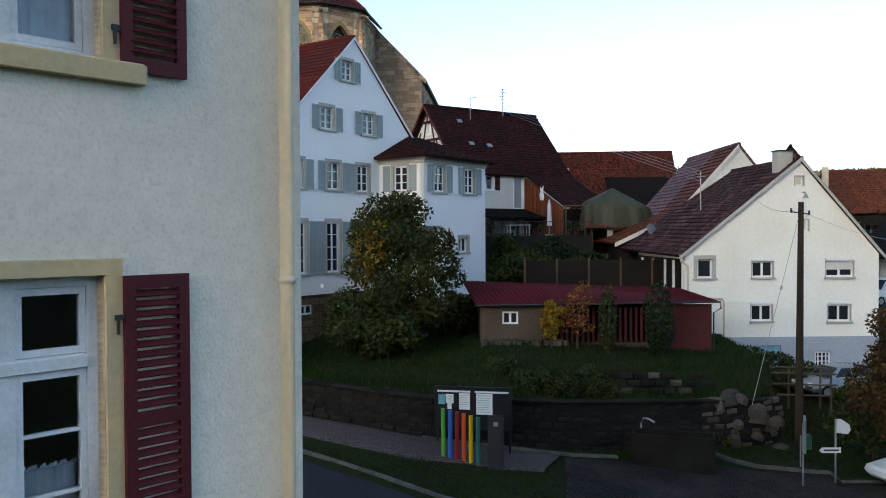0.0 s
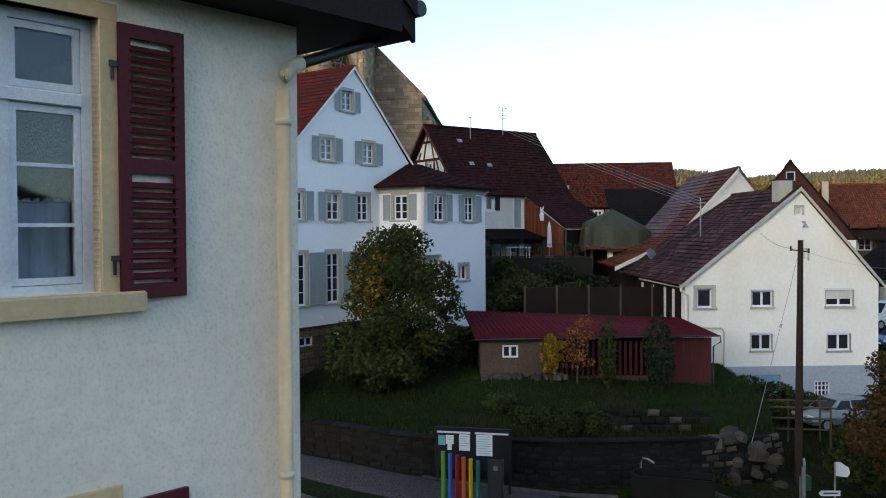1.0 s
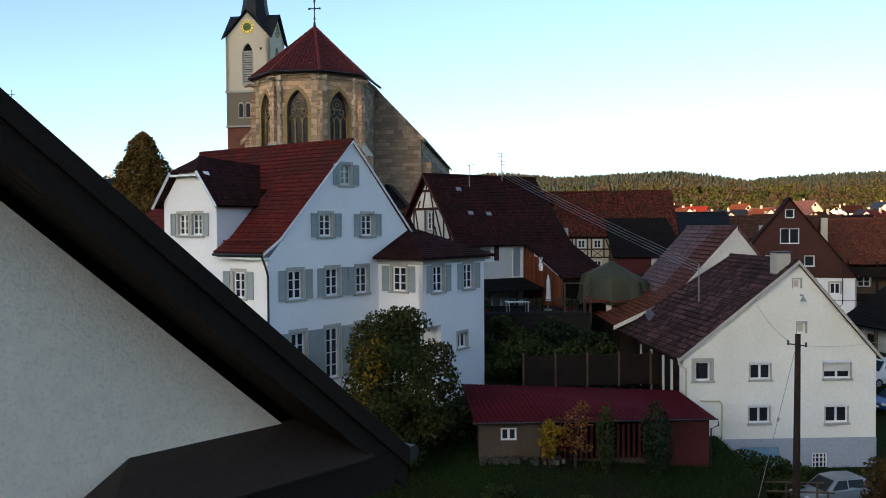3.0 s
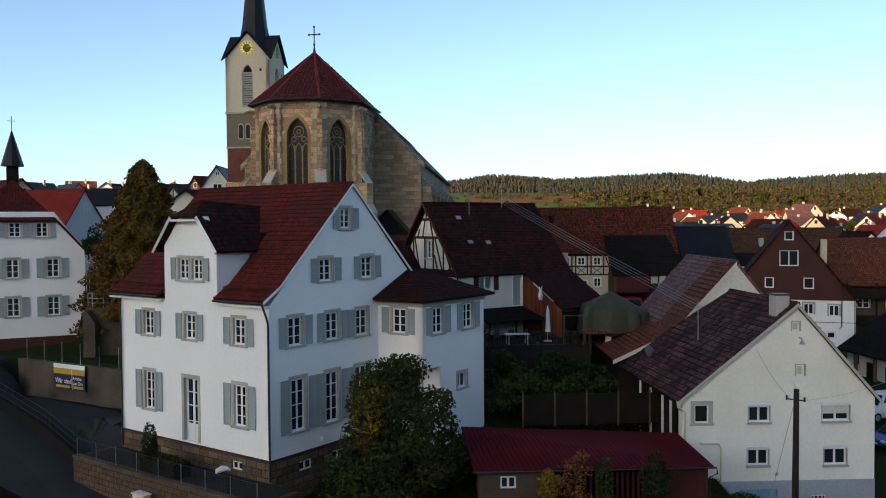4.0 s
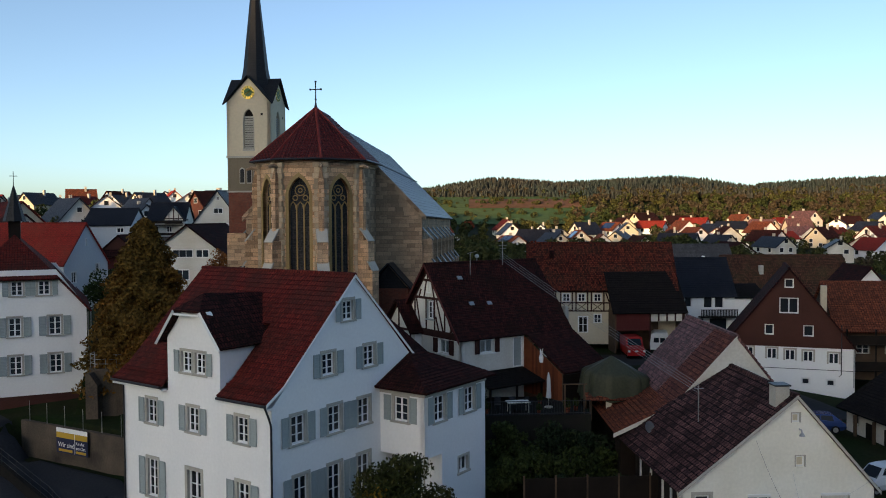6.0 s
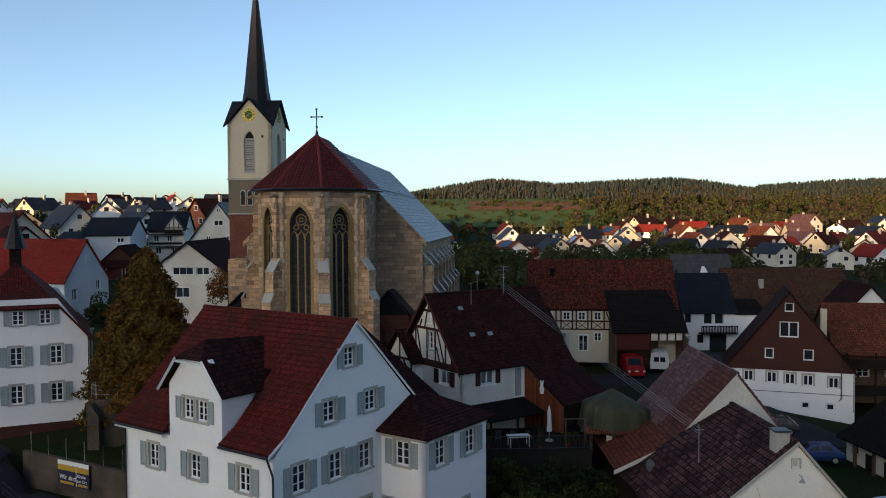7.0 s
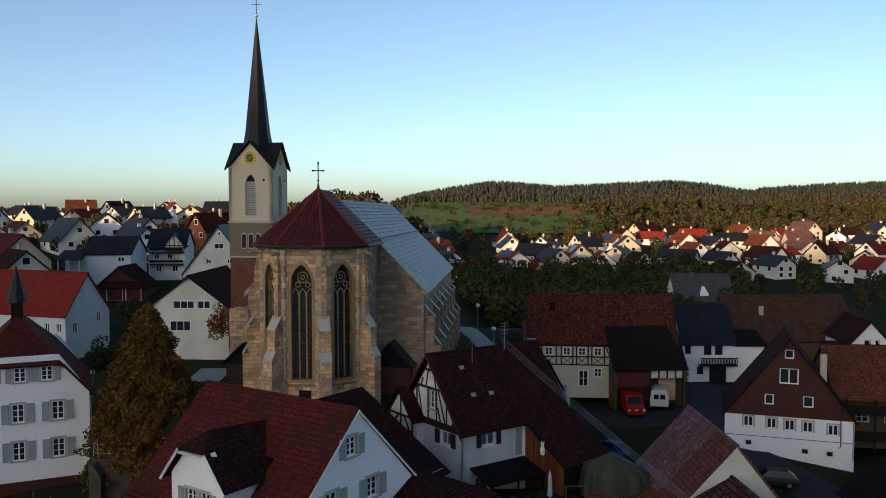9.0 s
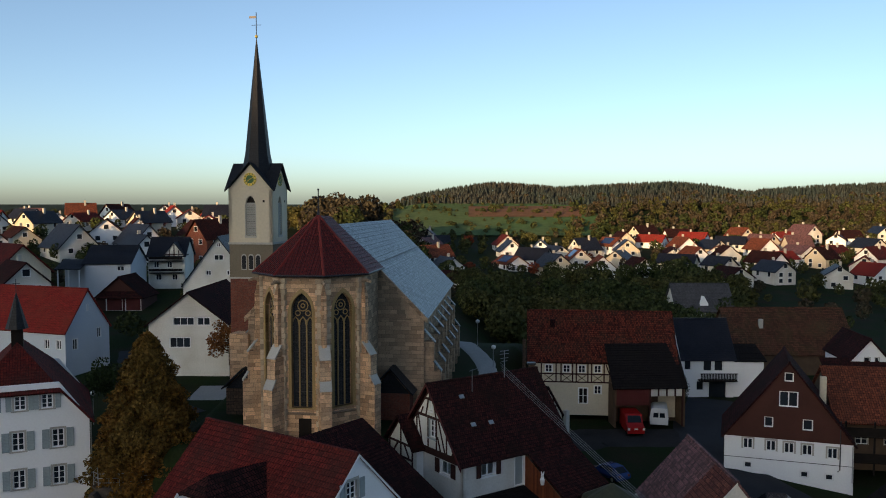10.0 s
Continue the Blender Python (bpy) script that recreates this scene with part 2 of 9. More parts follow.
# ---------------------------------------------------------------- mesh tools
class Geo:
    """Collects vertices and faces of one mesh."""

    def __init__(self):
        self.v, self.f = [], []

    def add(self, verts, faces, m=None):
        n = len(self.v)
        self.v += [tuple(m @ Vector(p)) if m else tuple(p) for p in verts]
        self.f += [tuple(i + n for i in face) for face in faces]
        return self

    def box(self, x0, y0, z0, x1, y1, z1, m=None):
        vs = [(x, y, z) for z in (z0, z1) for x, y in ((x0, y0), (x1, y0), (x1, y1), (x0, y1))]
        return self.add(vs, [(3, 2, 1, 0), (4, 5, 6, 7), (0, 1, 5, 4), (1, 2, 6, 5), (2, 3, 7, 6), (3, 0, 4, 7)], m)

    def bevbox(self, x0, y0, z0, x1, y1, z1, b=0.01, m=None):
        """A box whose upright and front edges are cut off by b."""
        pts = [(x0 + b, y0), (x1 - b, y0), (x1, y0 + b), (x1, y1), (x0, y1), (x0, y0 + b)]
        vs = [(x, y, z0) for x, y in pts] + [(x, y, z1 - b) for x, y in pts]
        cx, cy = (x0 + x1) / 2, (y0 + y1) / 2
        top = [(x + (b if x < cx else -b), y + (b if y < cy else 0), z1) for x, y in pts]
        vs += top
        fs = [tuple(range(5, -1, -1)), tuple(range(12, 18))]
        for k in (0, 6):
            fs += [(k + i, k + (i + 1) % 6, k + 6 + (i + 1) % 6, k + 6 + i) for i in range(6)]
        return self.add(vs, fs, m)

    def prism(self, pts, y0, y1, m=None):
        """Polygon in the local x-z plane (anticlockwise seen from -y), drawn out from y0 to y1."""
        n = len(pts)
        vs = [(x, y0, z) for x, z in pts] + [(x, y1, z) for x, z in pts]
        fs = [tuple(range(n)), tuple(range(2 * n - 1, n - 1, -1))]
        fs += [((i + 1) % n, i, n + i, n + (i + 1) % n) for i in range(n)]
        return self.add(vs, fs, m)

    def column(self, pts, z0, z1, m=None, top=None):
        """Polygon in x-y (anticlockwise from above) from z0 to z1; top: other points at z1."""
        n = len(pts)
        vs = [(x, y, z0) for x, y in pts] + [(x, y, z1) for x, y in (top or pts)]
        fs = [tuple(range(n - 1, -1, -1)), tuple(range(n, 2 * n))]
        fs += [(i, (i + 1) % n, n + (i + 1) % n, n + i) for i in range(n)]
        return self.add(vs, fs, m)

    def tube(self, path, r, n=8, m=None):
        """A round pipe along the points; r is one radius or one for each."""
        path = [Vector(p) for p in path]
        rs = r if isinstance(r, (list, tuple)) else [r] * len(path)
        vs, fs = [], []
        up = Vector((0, 0, 1))
        for i, p in enumerate(path):
            d = (path[min(i + 1, len(path) - 1)] - path[max(i - 1, 0)]).normalized()
            a = d.cross(up if abs(d.z) < 0.95 else Vector((1, 0, 0))).normalized()
            b = a.cross(d)
            vs += [tuple(p + rs[i] * (math.cos(2 * math.pi * k / n) * a + math.sin(2 * math.pi * k / n) * b)) for k in range(n)]
        for i in range(len(path) - 1):
            fs += [(i * n + k, i * n + (k + 1) % n, (i + 1) * n + (k + 1) % n, (i + 1) * n + k) for k in range(n)]
        fs += [tuple(range(n - 1, -1, -1)), tuple(range((len(path) - 1) * n, len(path) * n))]
        return self.add(vs, fs, m)

    def slab(self, quad, t, m=None):
        """A plate: the corners of its upper face (anticlockwise from outside), t thick below."""
        q = [Vector(p) for p in quad]
        nrm = (q[1] - q[0]).cross(q[-1] - q[0]).normalized()
        n = len(q)
        vs = [tuple(p) for p in q] + [tuple(p - nrm * t) for p in q]
        fs = [tuple(range(n)), tuple(range(2 * n - 1, n - 1, -1))]
        fs += [((i + 1) % n, i, n + i, n + (i + 1) % n) for i in range(n)]
        return self.add(vs, fs, m)

    def courses(self, a, b, c, d, step=0.33, lift=0.035, t=0.12, m=None):
        """A tiled slope: a, b along the eave, c, d above b and a. Each course laps over the one below."""
        a, b, c, d = (Vector(p) for p in (a, b, c, d))
        nrm = (b - a).cross(d - a)
        nrm = nrm.normalized() if nrm.length > 1e-6 else (b - a).cross(c - a).normalized()
        n = max(2, round(max((d - a).length, (c - b).length) / step))
        # one stepped sheet: every course rises to its lower edge
        vs, fs = [], []
        for i in range(n + 1):
            p, q = a.lerp(d, i / n), b.lerp(c, i / n)
            vs += [tuple(p + nrm * 0.002), tuple(q + nrm * 0.002), tuple(p + nrm * lift), tuple(q + nrm * lift)]
        for i in range(n):
            k = 4 * i
            fs += [(k, k + 1, k + 3, k + 2), (k + 2, k + 3, k + 5, k + 4)]
        self.add(vs[:-2], fs, m)
        base = len(self.v) - len(vs) + 2
        bot = len(self.v)
        self.v += [tuple((m @ p) if m else p) for p in (a - nrm * t, b - nrm * t, c - nrm * t, d - nrm * t)]
        top = base + 4 * n
        self.f += [(bot + 3, bot + 2, bot + 1, bot), (base + 1, base, bot, bot + 1), (top, top + 1, bot + 2, bot + 3)]
        left, right = [base + 4 * i + j for i in range(n) for j in (0, 2)] + [top], [base + 4 * i + j for i in range(n) for j in (1, 3)] + [top + 1]
        self.f += [tuple(left + [bot + 3, bot]), tuple(reversed(right + [bot + 2, bot + 1]))]
        return self

    def ridge(self, x, z, y0, y1, step=0.42, m=None):
        """Ridge tiles: a bar along y whose pieces lap a little over one another."""
        n = max(2, int((y1 - y0) / step))
        vs, fs = [], []
        for i in range(n):
            for y, k in ((y0 + (y1 - y0) * i / n, 1.0), (y0 + (y1 - y0) * (i + 0.999) / n, 1.18)):
                vs += [(x - 0.15 * k, y, z - 0.08), (x + 0.15 * k, y, z - 0.08), (x + 0.09 * k, y, z + 0.07 * k), (x - 0.09 * k, y, z + 0.07 * k)]
        for i in range(2 * n - 1):
            k = 4 * i
            fs += [(k + j, k + (j + 1) % 4, k + 4 + (j + 1) % 4, k + 4 + j) for j in range(4)]
        fs += [(3, 2, 1, 0), (8 * n - 4, 8 * n - 3, 8 * n - 2, 8 * n - 1)]
        return self.add(vs, [tuple(reversed(f)) for f in fs], m)

    def wall(self, outer, holes, y0, y1, m=None):
        """A wall in the local x-z plane with openings right through it."""
        from mathutils.geometry import tessellate_polygon
        loops = [[Vector((x, z, 0)) for x, z in outer]] + [[Vector((x, z, 0)) for x, z in h] for h in holes]
        tris = tessellate_polygon(loops)
        flat = [p for lp in loops for p in lp]
        n = len(flat)
        vs = [(p.x, y0, p.y) for p in flat] + [(p.x, y1, p.y) for p in flat]
        fs = []
        for i, j, k in tris:
            if (flat[j] - flat[i]).cross(flat[k] - flat[i]).z < 0:
                j, k = k, j
            fs += [(i, j, k), (n + i, n + k, n + j)]
        base = 0
        for lp in loops:
            c = len(lp)
            for i in range(c):
                p, q = base + i, base + (i + 1) % c
                fs.append((p, q, n + q, n + p) if base else (q, p, n + p, n + q))
            base += c
        return self.add(vs, fs, m)

    def mesh(self, name, smooth=False):
        me = bpy.data.meshes.new(name)
        me.from_pydata(self.v, [], self.f)
        me.update()
        # coordinates in metres along and up every face
        co = np.array(self.v, dtype=float).reshape(-1, 3)
        nr = np.empty(len(me.polygons) * 3)
        me.polygons.foreach_get("normal", nr)
        nr = nr.reshape(-1, 3)
        ux = np.stack([-nr[:, 1], nr[:, 0], 0 * nr[:, 0]], 1)
        ln = np.linalg.norm(ux, axis=1)
        ux[ln < 0.05] = (1, 0, 0)
        ux /= np.linalg.norm(ux, axis=1)[:, None]
        vy = np.cross(nr, ux)
        starts = np.empty(len(me.polygons), dtype=int)
        me.polygons.foreach_get("loop_total", starts)
        pid = np.repeat(np.arange(len(me.polygons)), starts)
        vid = np.empty(len(me.loops), dtype=int)
        me.loops.foreach_get("vertex_index", vid)
        p = co[vid]
        uv = np.stack([(p * ux[pid]).sum(1), (p * vy[pid]).sum(1)], 1)
        lay = me.uv_layers.new(name="metres")
        lay.data.foreach_set("uv", uv.ravel())
        if smooth:
            me.polygons.foreach_set("use_smooth", [True] * len(me.polygons))
        return me


def rect(cx, z0, z1, w):
    """Corners of an opening, for Geo.wall()."""
    return [(cx - w / 2, z0), (cx + w / 2, z0), (cx + w / 2, z1), (cx - w / 2, z1)]


def arch(cx, z0, z1, w, n=6, pointed=True):
    """A pointed or round-headed opening."""
    h = w / 2
    pts = [(cx - h, z0), (cx + h, z0)]
    if pointed:
        r, spring = w, z1 - w * 0.866
        right = [(cx - h + r * math.cos(a), spring + r * math.sin(a)) for a in np.linspace(0, math.pi / 3, n)]
    else:
        r, spring = h, z1 - h
        right = [(cx + r * math.cos(a), spring + r * math.sin(a)) for a in np.linspace(0, math.pi / 2, n)]
    left = [(2 * cx - x, z) for x, z in reversed(right[:-1])]
    return pts + right + left


def part(name, geo, material, parent, label="", m=None, smooth=False):
    """Links a Geo (or a mesh) as ONE mesh object under a thing or a part."""
    me = geo.mesh(name, smooth) if isinstance(geo, Geo) else geo
    if material and not me.materials:
        me.materials.append(material)
    ob = new(name, me)
    ob.parent = parent
    if m:
        ob.matrix_basis = m
    if label:
        ob["label"] = label
    return ob


def thing(name, m, label, category, group="", kind=""):
    ob = new(name)
    ob.empty_display_size = 0.3
    ob.matrix_world = m
    return tagged(ob, label, category, group, kind)


def solid(name, geo, material, label, category, group="", kind="", m=None, smooth=False):
    """A thing of one mesh."""
    ob = part(name, geo, material, None, "", m, smooth)
    return tagged(ob, label, category, group, kind)


def interp(x, xs, ys):
    return float(np.interp(x, xs, ys))


def sstep(x, a, b):
    u = min(1, max(0, (x - a) / (b - a)))
    return u * u * (3 - 2 * u)


# ---------------------------------------------------------------- houses: walls, windows, roofs
def face_frame(face, W, L):
    """The frame of a house's wall: x to the right seen from outside, y inwards."""
    return {"f": pose(0, 0, 0), "l": pose(0, L, 0, 0, 0, -90), "r": pose(W, 0, 0, 0, 0, 90), "b": pose(W, L, 0, 0, 0, 180)}[face]


_cache = {}


def shared(key, make, mat):
    if key not in _cache:
        me = make().mesh(key[0])
        me.materials.append(mat)
        _cache[key] = me
    return _cache[key]


def frame_geo(w, h, nx, nz, depth, bar=0.04, rim=0.085):
    holes = []
    xs = [rim] + [w * i / nx for i in range(1, nx)] + [w - rim]
    zs = [rim] + [h * i / nz for i in range(1, nz)] + [h - rim]
    bx, bz = bar * (1.4 if nx == 2 else 0.8), bar / 2
    for i in range(nx):
        for j in range(nz):
            xa, xb = xs[i] + (bx if i else 0), xs[i + 1] - (bx if i < nx - 1 else 0)
            za, zb = zs[j] + (bz if j else 0), zs[j + 1] - (bz if j < nz - 1 else 0)
            holes.append([(xa, za), (xb, za), (xb, zb), (xa, zb)])
    return Geo().wall([(0, 0), (w, 0), (w, h), (0, h)], holes, depth, depth + 0.07)


def trim_geo(w, h, t, proud=0.03, deep=0.14):
    g = Geo()
    for x0, z0, x1, z1 in ((-t, 0, 0.002, h), (w - 0.002, 0, w + t, h), (-t, h, w + t, h + t)):
        g.bevbox(x0, -proud, z0, x1, deep, z1, 0.008)
    return g


def shutter_geo(w, h, slats):
    g = Geo()
    r = min(0.07, w * 0.16)
    for x0, z0, x1, z1 in ((0, 0, r, h), (w - r, 0, w, h), (r, 0, w - r, r * 1.2), (r, h - r * 1.2, w - r, h), (r, h * 0.5 - r / 2, w - r, h * 0.5 + r / 2)):
        g.box(x0, -0.045, z0, x1, -0.008, z1)
    for k in range(slats):
        z = r * 1.2 + (h - 2.4 * r) * (k + 0.5) / slats
        g.add([(r, -0.04, z - 0.03), (w - r, -0.04, z - 0.03), (w - r, -0.012, z + 0.035), (r, -0.012, z + 0.035)], [(0, 1, 2, 3)])
    g.box(r, -0.011, r, w - r, -0.006, h - r)
    return g


def window(parent, F, cx, z0, w, h, nx=2, nz=3, trim=0.12, trim_mat=None, sill=True, shutter=0.0, shutter_mat=None, depth=0.16,
           pane_mat=None, frame_mat=None, curtain=False, sides="lr", name="window"):
    """One window with its frame, pane, surround, sill and shutters. F: frame of the wall; cx, z0: foot of the opening."""
    fm, tm, sm = frame_mat or FRAME_WHITE, trim_mat or TRIM_STONE, shutter_mat or SHUTTER_BLUE
    m = F @ pose(cx - w / 2, 0, z0)
    k = (round(w, 2), round(h, 2))
    win = part(name, shared((name, *k, nx, nz, depth, fm.name), lambda: frame_geo(w, h, nx, nz, depth), fm), None, parent, m=m)
    part("pane", shared(("pane", *k, depth, (pane_mat or GLASS).name), lambda: Geo().box(0.03, depth + 0.03, 0.03, w - 0.03, depth + 0.036, h - 0.03), pane_mat or GLASS), None, win)
    if trim:
        part("surround", shared(("surround", *k, trim, tm.name), lambda: trim_geo(w, h, trim), tm), None, win)
    if sill:
        part("sill", shared(("sill", *k, trim, tm.name), lambda: Geo().bevbox(-trim - 0.05, -0.1, -0.11, w + trim + 0.05, depth, -0.003, 0.012), tm), None, win)
    if shutter:
        me = shared(("shutter", shutter, k[1], sm.name), lambda: shutter_geo(shutter, h + 0.06, max(6, int(h / 0.12))), sm)
        if "l" in sides:
            part("shutter", me, None, win, m=pose(-trim - shutter - 0.015, -0.03, -0.03))
        if "r" in sides:
            part("shutter", me, None, win, m=pose(w + trim + 0.015, -0.03, -0.03))
    if curtain:
        part("curtain", shared(("curtain", *k), lambda: Geo().box(0.05, depth + 0.12, 0.05, w * 0.3, depth + 0.13, h - 0.05).box(w * 0.7, depth + 0.12, 0.05, w - 0.05, depth + 0.13, h - 0.05), CURTAIN), None, win)
    return win


def gable_roof(parent, W, L, xr, ze, zr, ov, ovg, mat, zl=None, zr2=None, step=0.33, thick=0.14, name="roof", ridge_mat=None, skew=(0, 0, 0)):
    """Two tiled slopes with ridge caps. ov, ovg: how far they stand out over the eaves and the gables; zl, zr2: eaves of unlike height."""
    zl, zr2 = ze if zl is None else zl, ze if zr2 is None else zr2
    sl, sr = (zr - zl) / xr, (zr - zr2) / (W - xr)
    a, b = (-ov, zl - ov * sl), (W + ov, zr2 - ov * sr)
    y0, y1 = -ovg, L + ovg
    t = 0.1
    g = Geo()
    g.courses((a[0] + skew[0], y1 + skew[1], a[1] + t + skew[2]), (a[0], y0, a[1] + t), (xr, y0, zr + t), (xr, y1, zr + t), step, t=thick)
    g.courses((b[0], y0, b[1] + t), (b[0], y1, b[1] + t), (xr, y1, zr + t), (xr, y0, zr + t), step, t=thick)
    roof = part(name, g, mat, parent)
    c = Geo().ridge(xr, zr + t, y0, y1)
    part("ridge_cap", c, ridge_mat or mat, roof)
    return roof


def house_shell(parent, W, L, xr, zb, ze, zr, mat, holes, thick=0.3, zl=None, zr2=None, faces="flrb"):
    """Four walls with their openings; the gables stand at y = 0 and y = L."""
    zl, zr2 = ze if zl is None else zl, ze if zr2 is None else zr2
    for f in faces:
        if f in "fb":
            top = [(W, zr2), (xr, zr), (0, zl)] if f == "f" else [(W, zl), (W - xr, zr), (0, zr2)]
            outer, span = [(0, zb), (W, zb)] + top, W
        else:
            h = zl if f == "l" else zr2
            outer = [(thick, zb), (L - thick, zb), (L - thick, h), (thick, h)]
        hs = [rect(*o) if len(o) == 4 else o for o in holes.get(f, [])]
        part({"f": "front_wall", "b": "back_wall", "l": "side_wall", "r": "side_wall"}[f], Geo().wall(outer, hs, 0, thick), mat, parent, m=face_frame(f, W, L))


def gable_house(name, m, W, L, zb, ze, zr, wall, roof, label, category="house", xr=None, ov=0.45, ovg=0.35, wins=(), zl=None, zr2=None, group="",
                step=0.33, winkw=None, thick=0.3, chimney=None, fascia=None, skew=(0, 0, 0)):
    """A whole house. wins: (wall, middle, foot, width, height) or with a dict of window() settings."""
    h = thing(name, m, label, category, group)
    xr = W / 2 if xr is None else xr
    holes = {}
    for w in wins:
        holes.setdefault(w[0], []).append((w[1], w[2], w[2] + w[4], w[3]))
    house_shell(h, W, L, xr, zb, ze, zr, wall, holes, thick, zl, zr2)
    r = gable_roof(h, W, L, xr, ze, zr, ov, ovg, roof, zl, zr2, step, skew=skew)
    for w in wins:
        kw = dict(winkw or {})
        if len(w) > 5:
            kw.update(w[5])
        window(h, face_frame(w[0], W, L), w[1], w[2], w[3], w[4], **kw)
    if fascia:
        g = Geo()
        zl_, zr_ = ze if zl is None else zl, ze if zr2 is None else zr2
        for s, (x0, z0) in ((1, (-ov, zl_ - ov * (zr - zl_) / xr)), (-1, (W + ov, zr_ - ov * (zr - zr_) / (W - xr)))):
            pts = [(x0, z0 - 0.1), (xr, zr - 0.1), (xr, zr + 0.1), (x0, z0 + 0.1)]
            g.prism(pts if s > 0 else pts[::-1], -ovg - 0.04, -ovg - 0.005)
        part("bargeboard", g, fascia, r)
    if chimney:
        for cx, cy, cw, ch in chimney:
            zt = zr - abs(cx - xr) * (zr - ze) / xr
            c = part("chimney", Geo().bevbox(cx - cw / 2, cy - cw / 2, zt - 1, cx + cw / 2, cy + cw / 2, zt + ch, 0.02), TRIM_STONE, h)
            part("chimney_cap", Geo().box(cx - cw / 2 - 0.06, cy - cw / 2 - 0.06, zt + ch + 0.002, cx + cw / 2 + 0.06, cy + cw / 2 + 0.06, zt + ch + 0.08), DARK_METAL, c)
    return h


# ---------------------------------------------------------------- ground
def wall_line(x):
    """Foot of the long retaining wall: y over x."""
    return interp(x, (-30, -9, -6.5, -5.2, -2, 1, 5, 9, 13.2, 16, 60), (57, 36.4, 34.6, 34.1, 33.1, 32.9, 33.4, 33.9, 34.8, 36.5, 44))


def street(x):
    """Height of the pavement at the foot of the wall: it climbs to the west."""
    return interp(x, (-40, -20, -12, -9, -6.2, -3.9, -2, 0, 5, 9.5), (7, 4.6, 3.5, 3.0, 2.6, 2.4, 2.16, 1.85, 1.3, 1.1))


def wall_top(x):
    return interp(x, (-9, -6, -3.9, -2, -0.5, 5, 9.6, 14), (4.25, 4.0, 3.86, 3.68, 3.56, 3.28, 3.16, 3.0))


def height(x, y):
    """The lie of the land."""
    # valley side to the east
    zr = interp(y, (34, 46, 60, 76, 118, 200, 260, 300, 330), (0.5, 3.2, 6.2, 7.2, 7.5, 9.5, 13, 15.5, 18.5))
    zr -= min(1.6, max(0, x - 29) * 0.14) * sstep(y, 58, 70) * (1 - sstep(y, 88, 104))
    # village beside the church
    zc = interp(y, (34, 40, 47, 58, 66, 112, 150, 200, 260, 330), (0.5, 3.0, 6.2, 9.0, 10.2, 14.5, 14.5, 14, 16, 21))
    zl = interp(y, (30, 46, 60, 68, 80, 112, 146, 180, 230, 270, 300, 420, 700), (2.5, 5.4, 7.6, 9.0, 11.0, 12.8, 14.1, 18.0, 23.5, 25.8, 26.8, 27.5, 28))
    a, b = sstep(x, -26, -18), sstep(x, -2, 13 + max(0, y - 110) * 0.15)
    z = (zl * (1 - a) + zc * a) * (1 - b) + zr * b
    # terrace of the church
    k = sstep(x, -25, -21) * (1 - sstep(x, -5.5 + max(0, y - 68) * 0.35, -2.5 + max(0, y - 68) * 0.4)) * sstep(y, 61.5, 64.5) * (1 - sstep(y, 112, 125))
    z = z * (1 - k) + 15.0 * k
    # garden held by the retaining wall
    d = y - wall_line(x)
    if -9.6 < x < 14.6:
        if d > 0.6:
            west = interp(d, (0.6, 0.75, 5, 8, 12, 16.5), (wall_top(x) - 0.5, wall_top(x) - 0.1, 4.2, 4.9, 5.8, 7.1))
            foot = 5.0 - 0.045 * max(0, x - 1.6)
            east = interp(d, (0.6, 0.75, 1.5, 1.75, 5.2, 10.5, 14), (wall_top(x) - 0.5, wall_top(x) - 0.1, wall_top(x), 4.05, foot, foot + 0.3, 6.7))
            m = sstep(x, -0.5, 3.0)
            w = 1 - sstep(d, 10, 17)
            z = z * (1 - w) + w * (west * (1 - m) + east * m)
        else:
            z = street(x) - 0.06 * min(7, max(0, -d))
    elif d < (0.3 if x > 0 else 1.7) and y < 60:
        z = min(z, street(x) - 0.06 * min(7, max(0, -d))) if x < 0 else min(z, 0.75 + max(0, y - 33) * 0.18)
    # walled bank below the old schoolhouse
    if -33 < x < -18.5 and 50 < y < 75:
        d2 = y - (62.7 - 0.55 * (x + 32))
        z = max(z, 8.45) if d2 > 0.95 else min(z, 5.7)
        if x > -28.5 and y > 64.6 + 0.35 * (x + 27.5):
            z = max(z, 11.6)
    # far hills with their woods, and an added unseen rise behind the viewer
    r = math.hypot(x, y)
    if y > 0:
        u = x / max(y, 1)
        w = sstep(y, 290, 345) * sstep(u, -0.2, -0.03)
        crest = interp(u, (-0.2, -0.06, -0.023, 0.031, 0.055, 0.09, 0.136, 0.2, 0.271, 0.315, 0.349, 0.369, 0.38, 0.45, 0.53, 0.8), (27, 31.5, 35.4, 39.4, 40.8, 40.5, 38.4, 39.9, 41.4, 39.8, 36.9, 36.0, 37.4, 39.3, 40.8, 43))
        hill = interp(y, (290, 330, 360, 385, 415, 445, 470, 2600), (15, 18.5, 23.5, 29, min(33.5, crest - 1), crest, crest, crest - 4))
        z = z * (1 - w) + w * hill
    else:
        # height set so this unseen rise keeps the low sun off the village
        z += 265 * sstep(-y, 250, 1300)
    return z


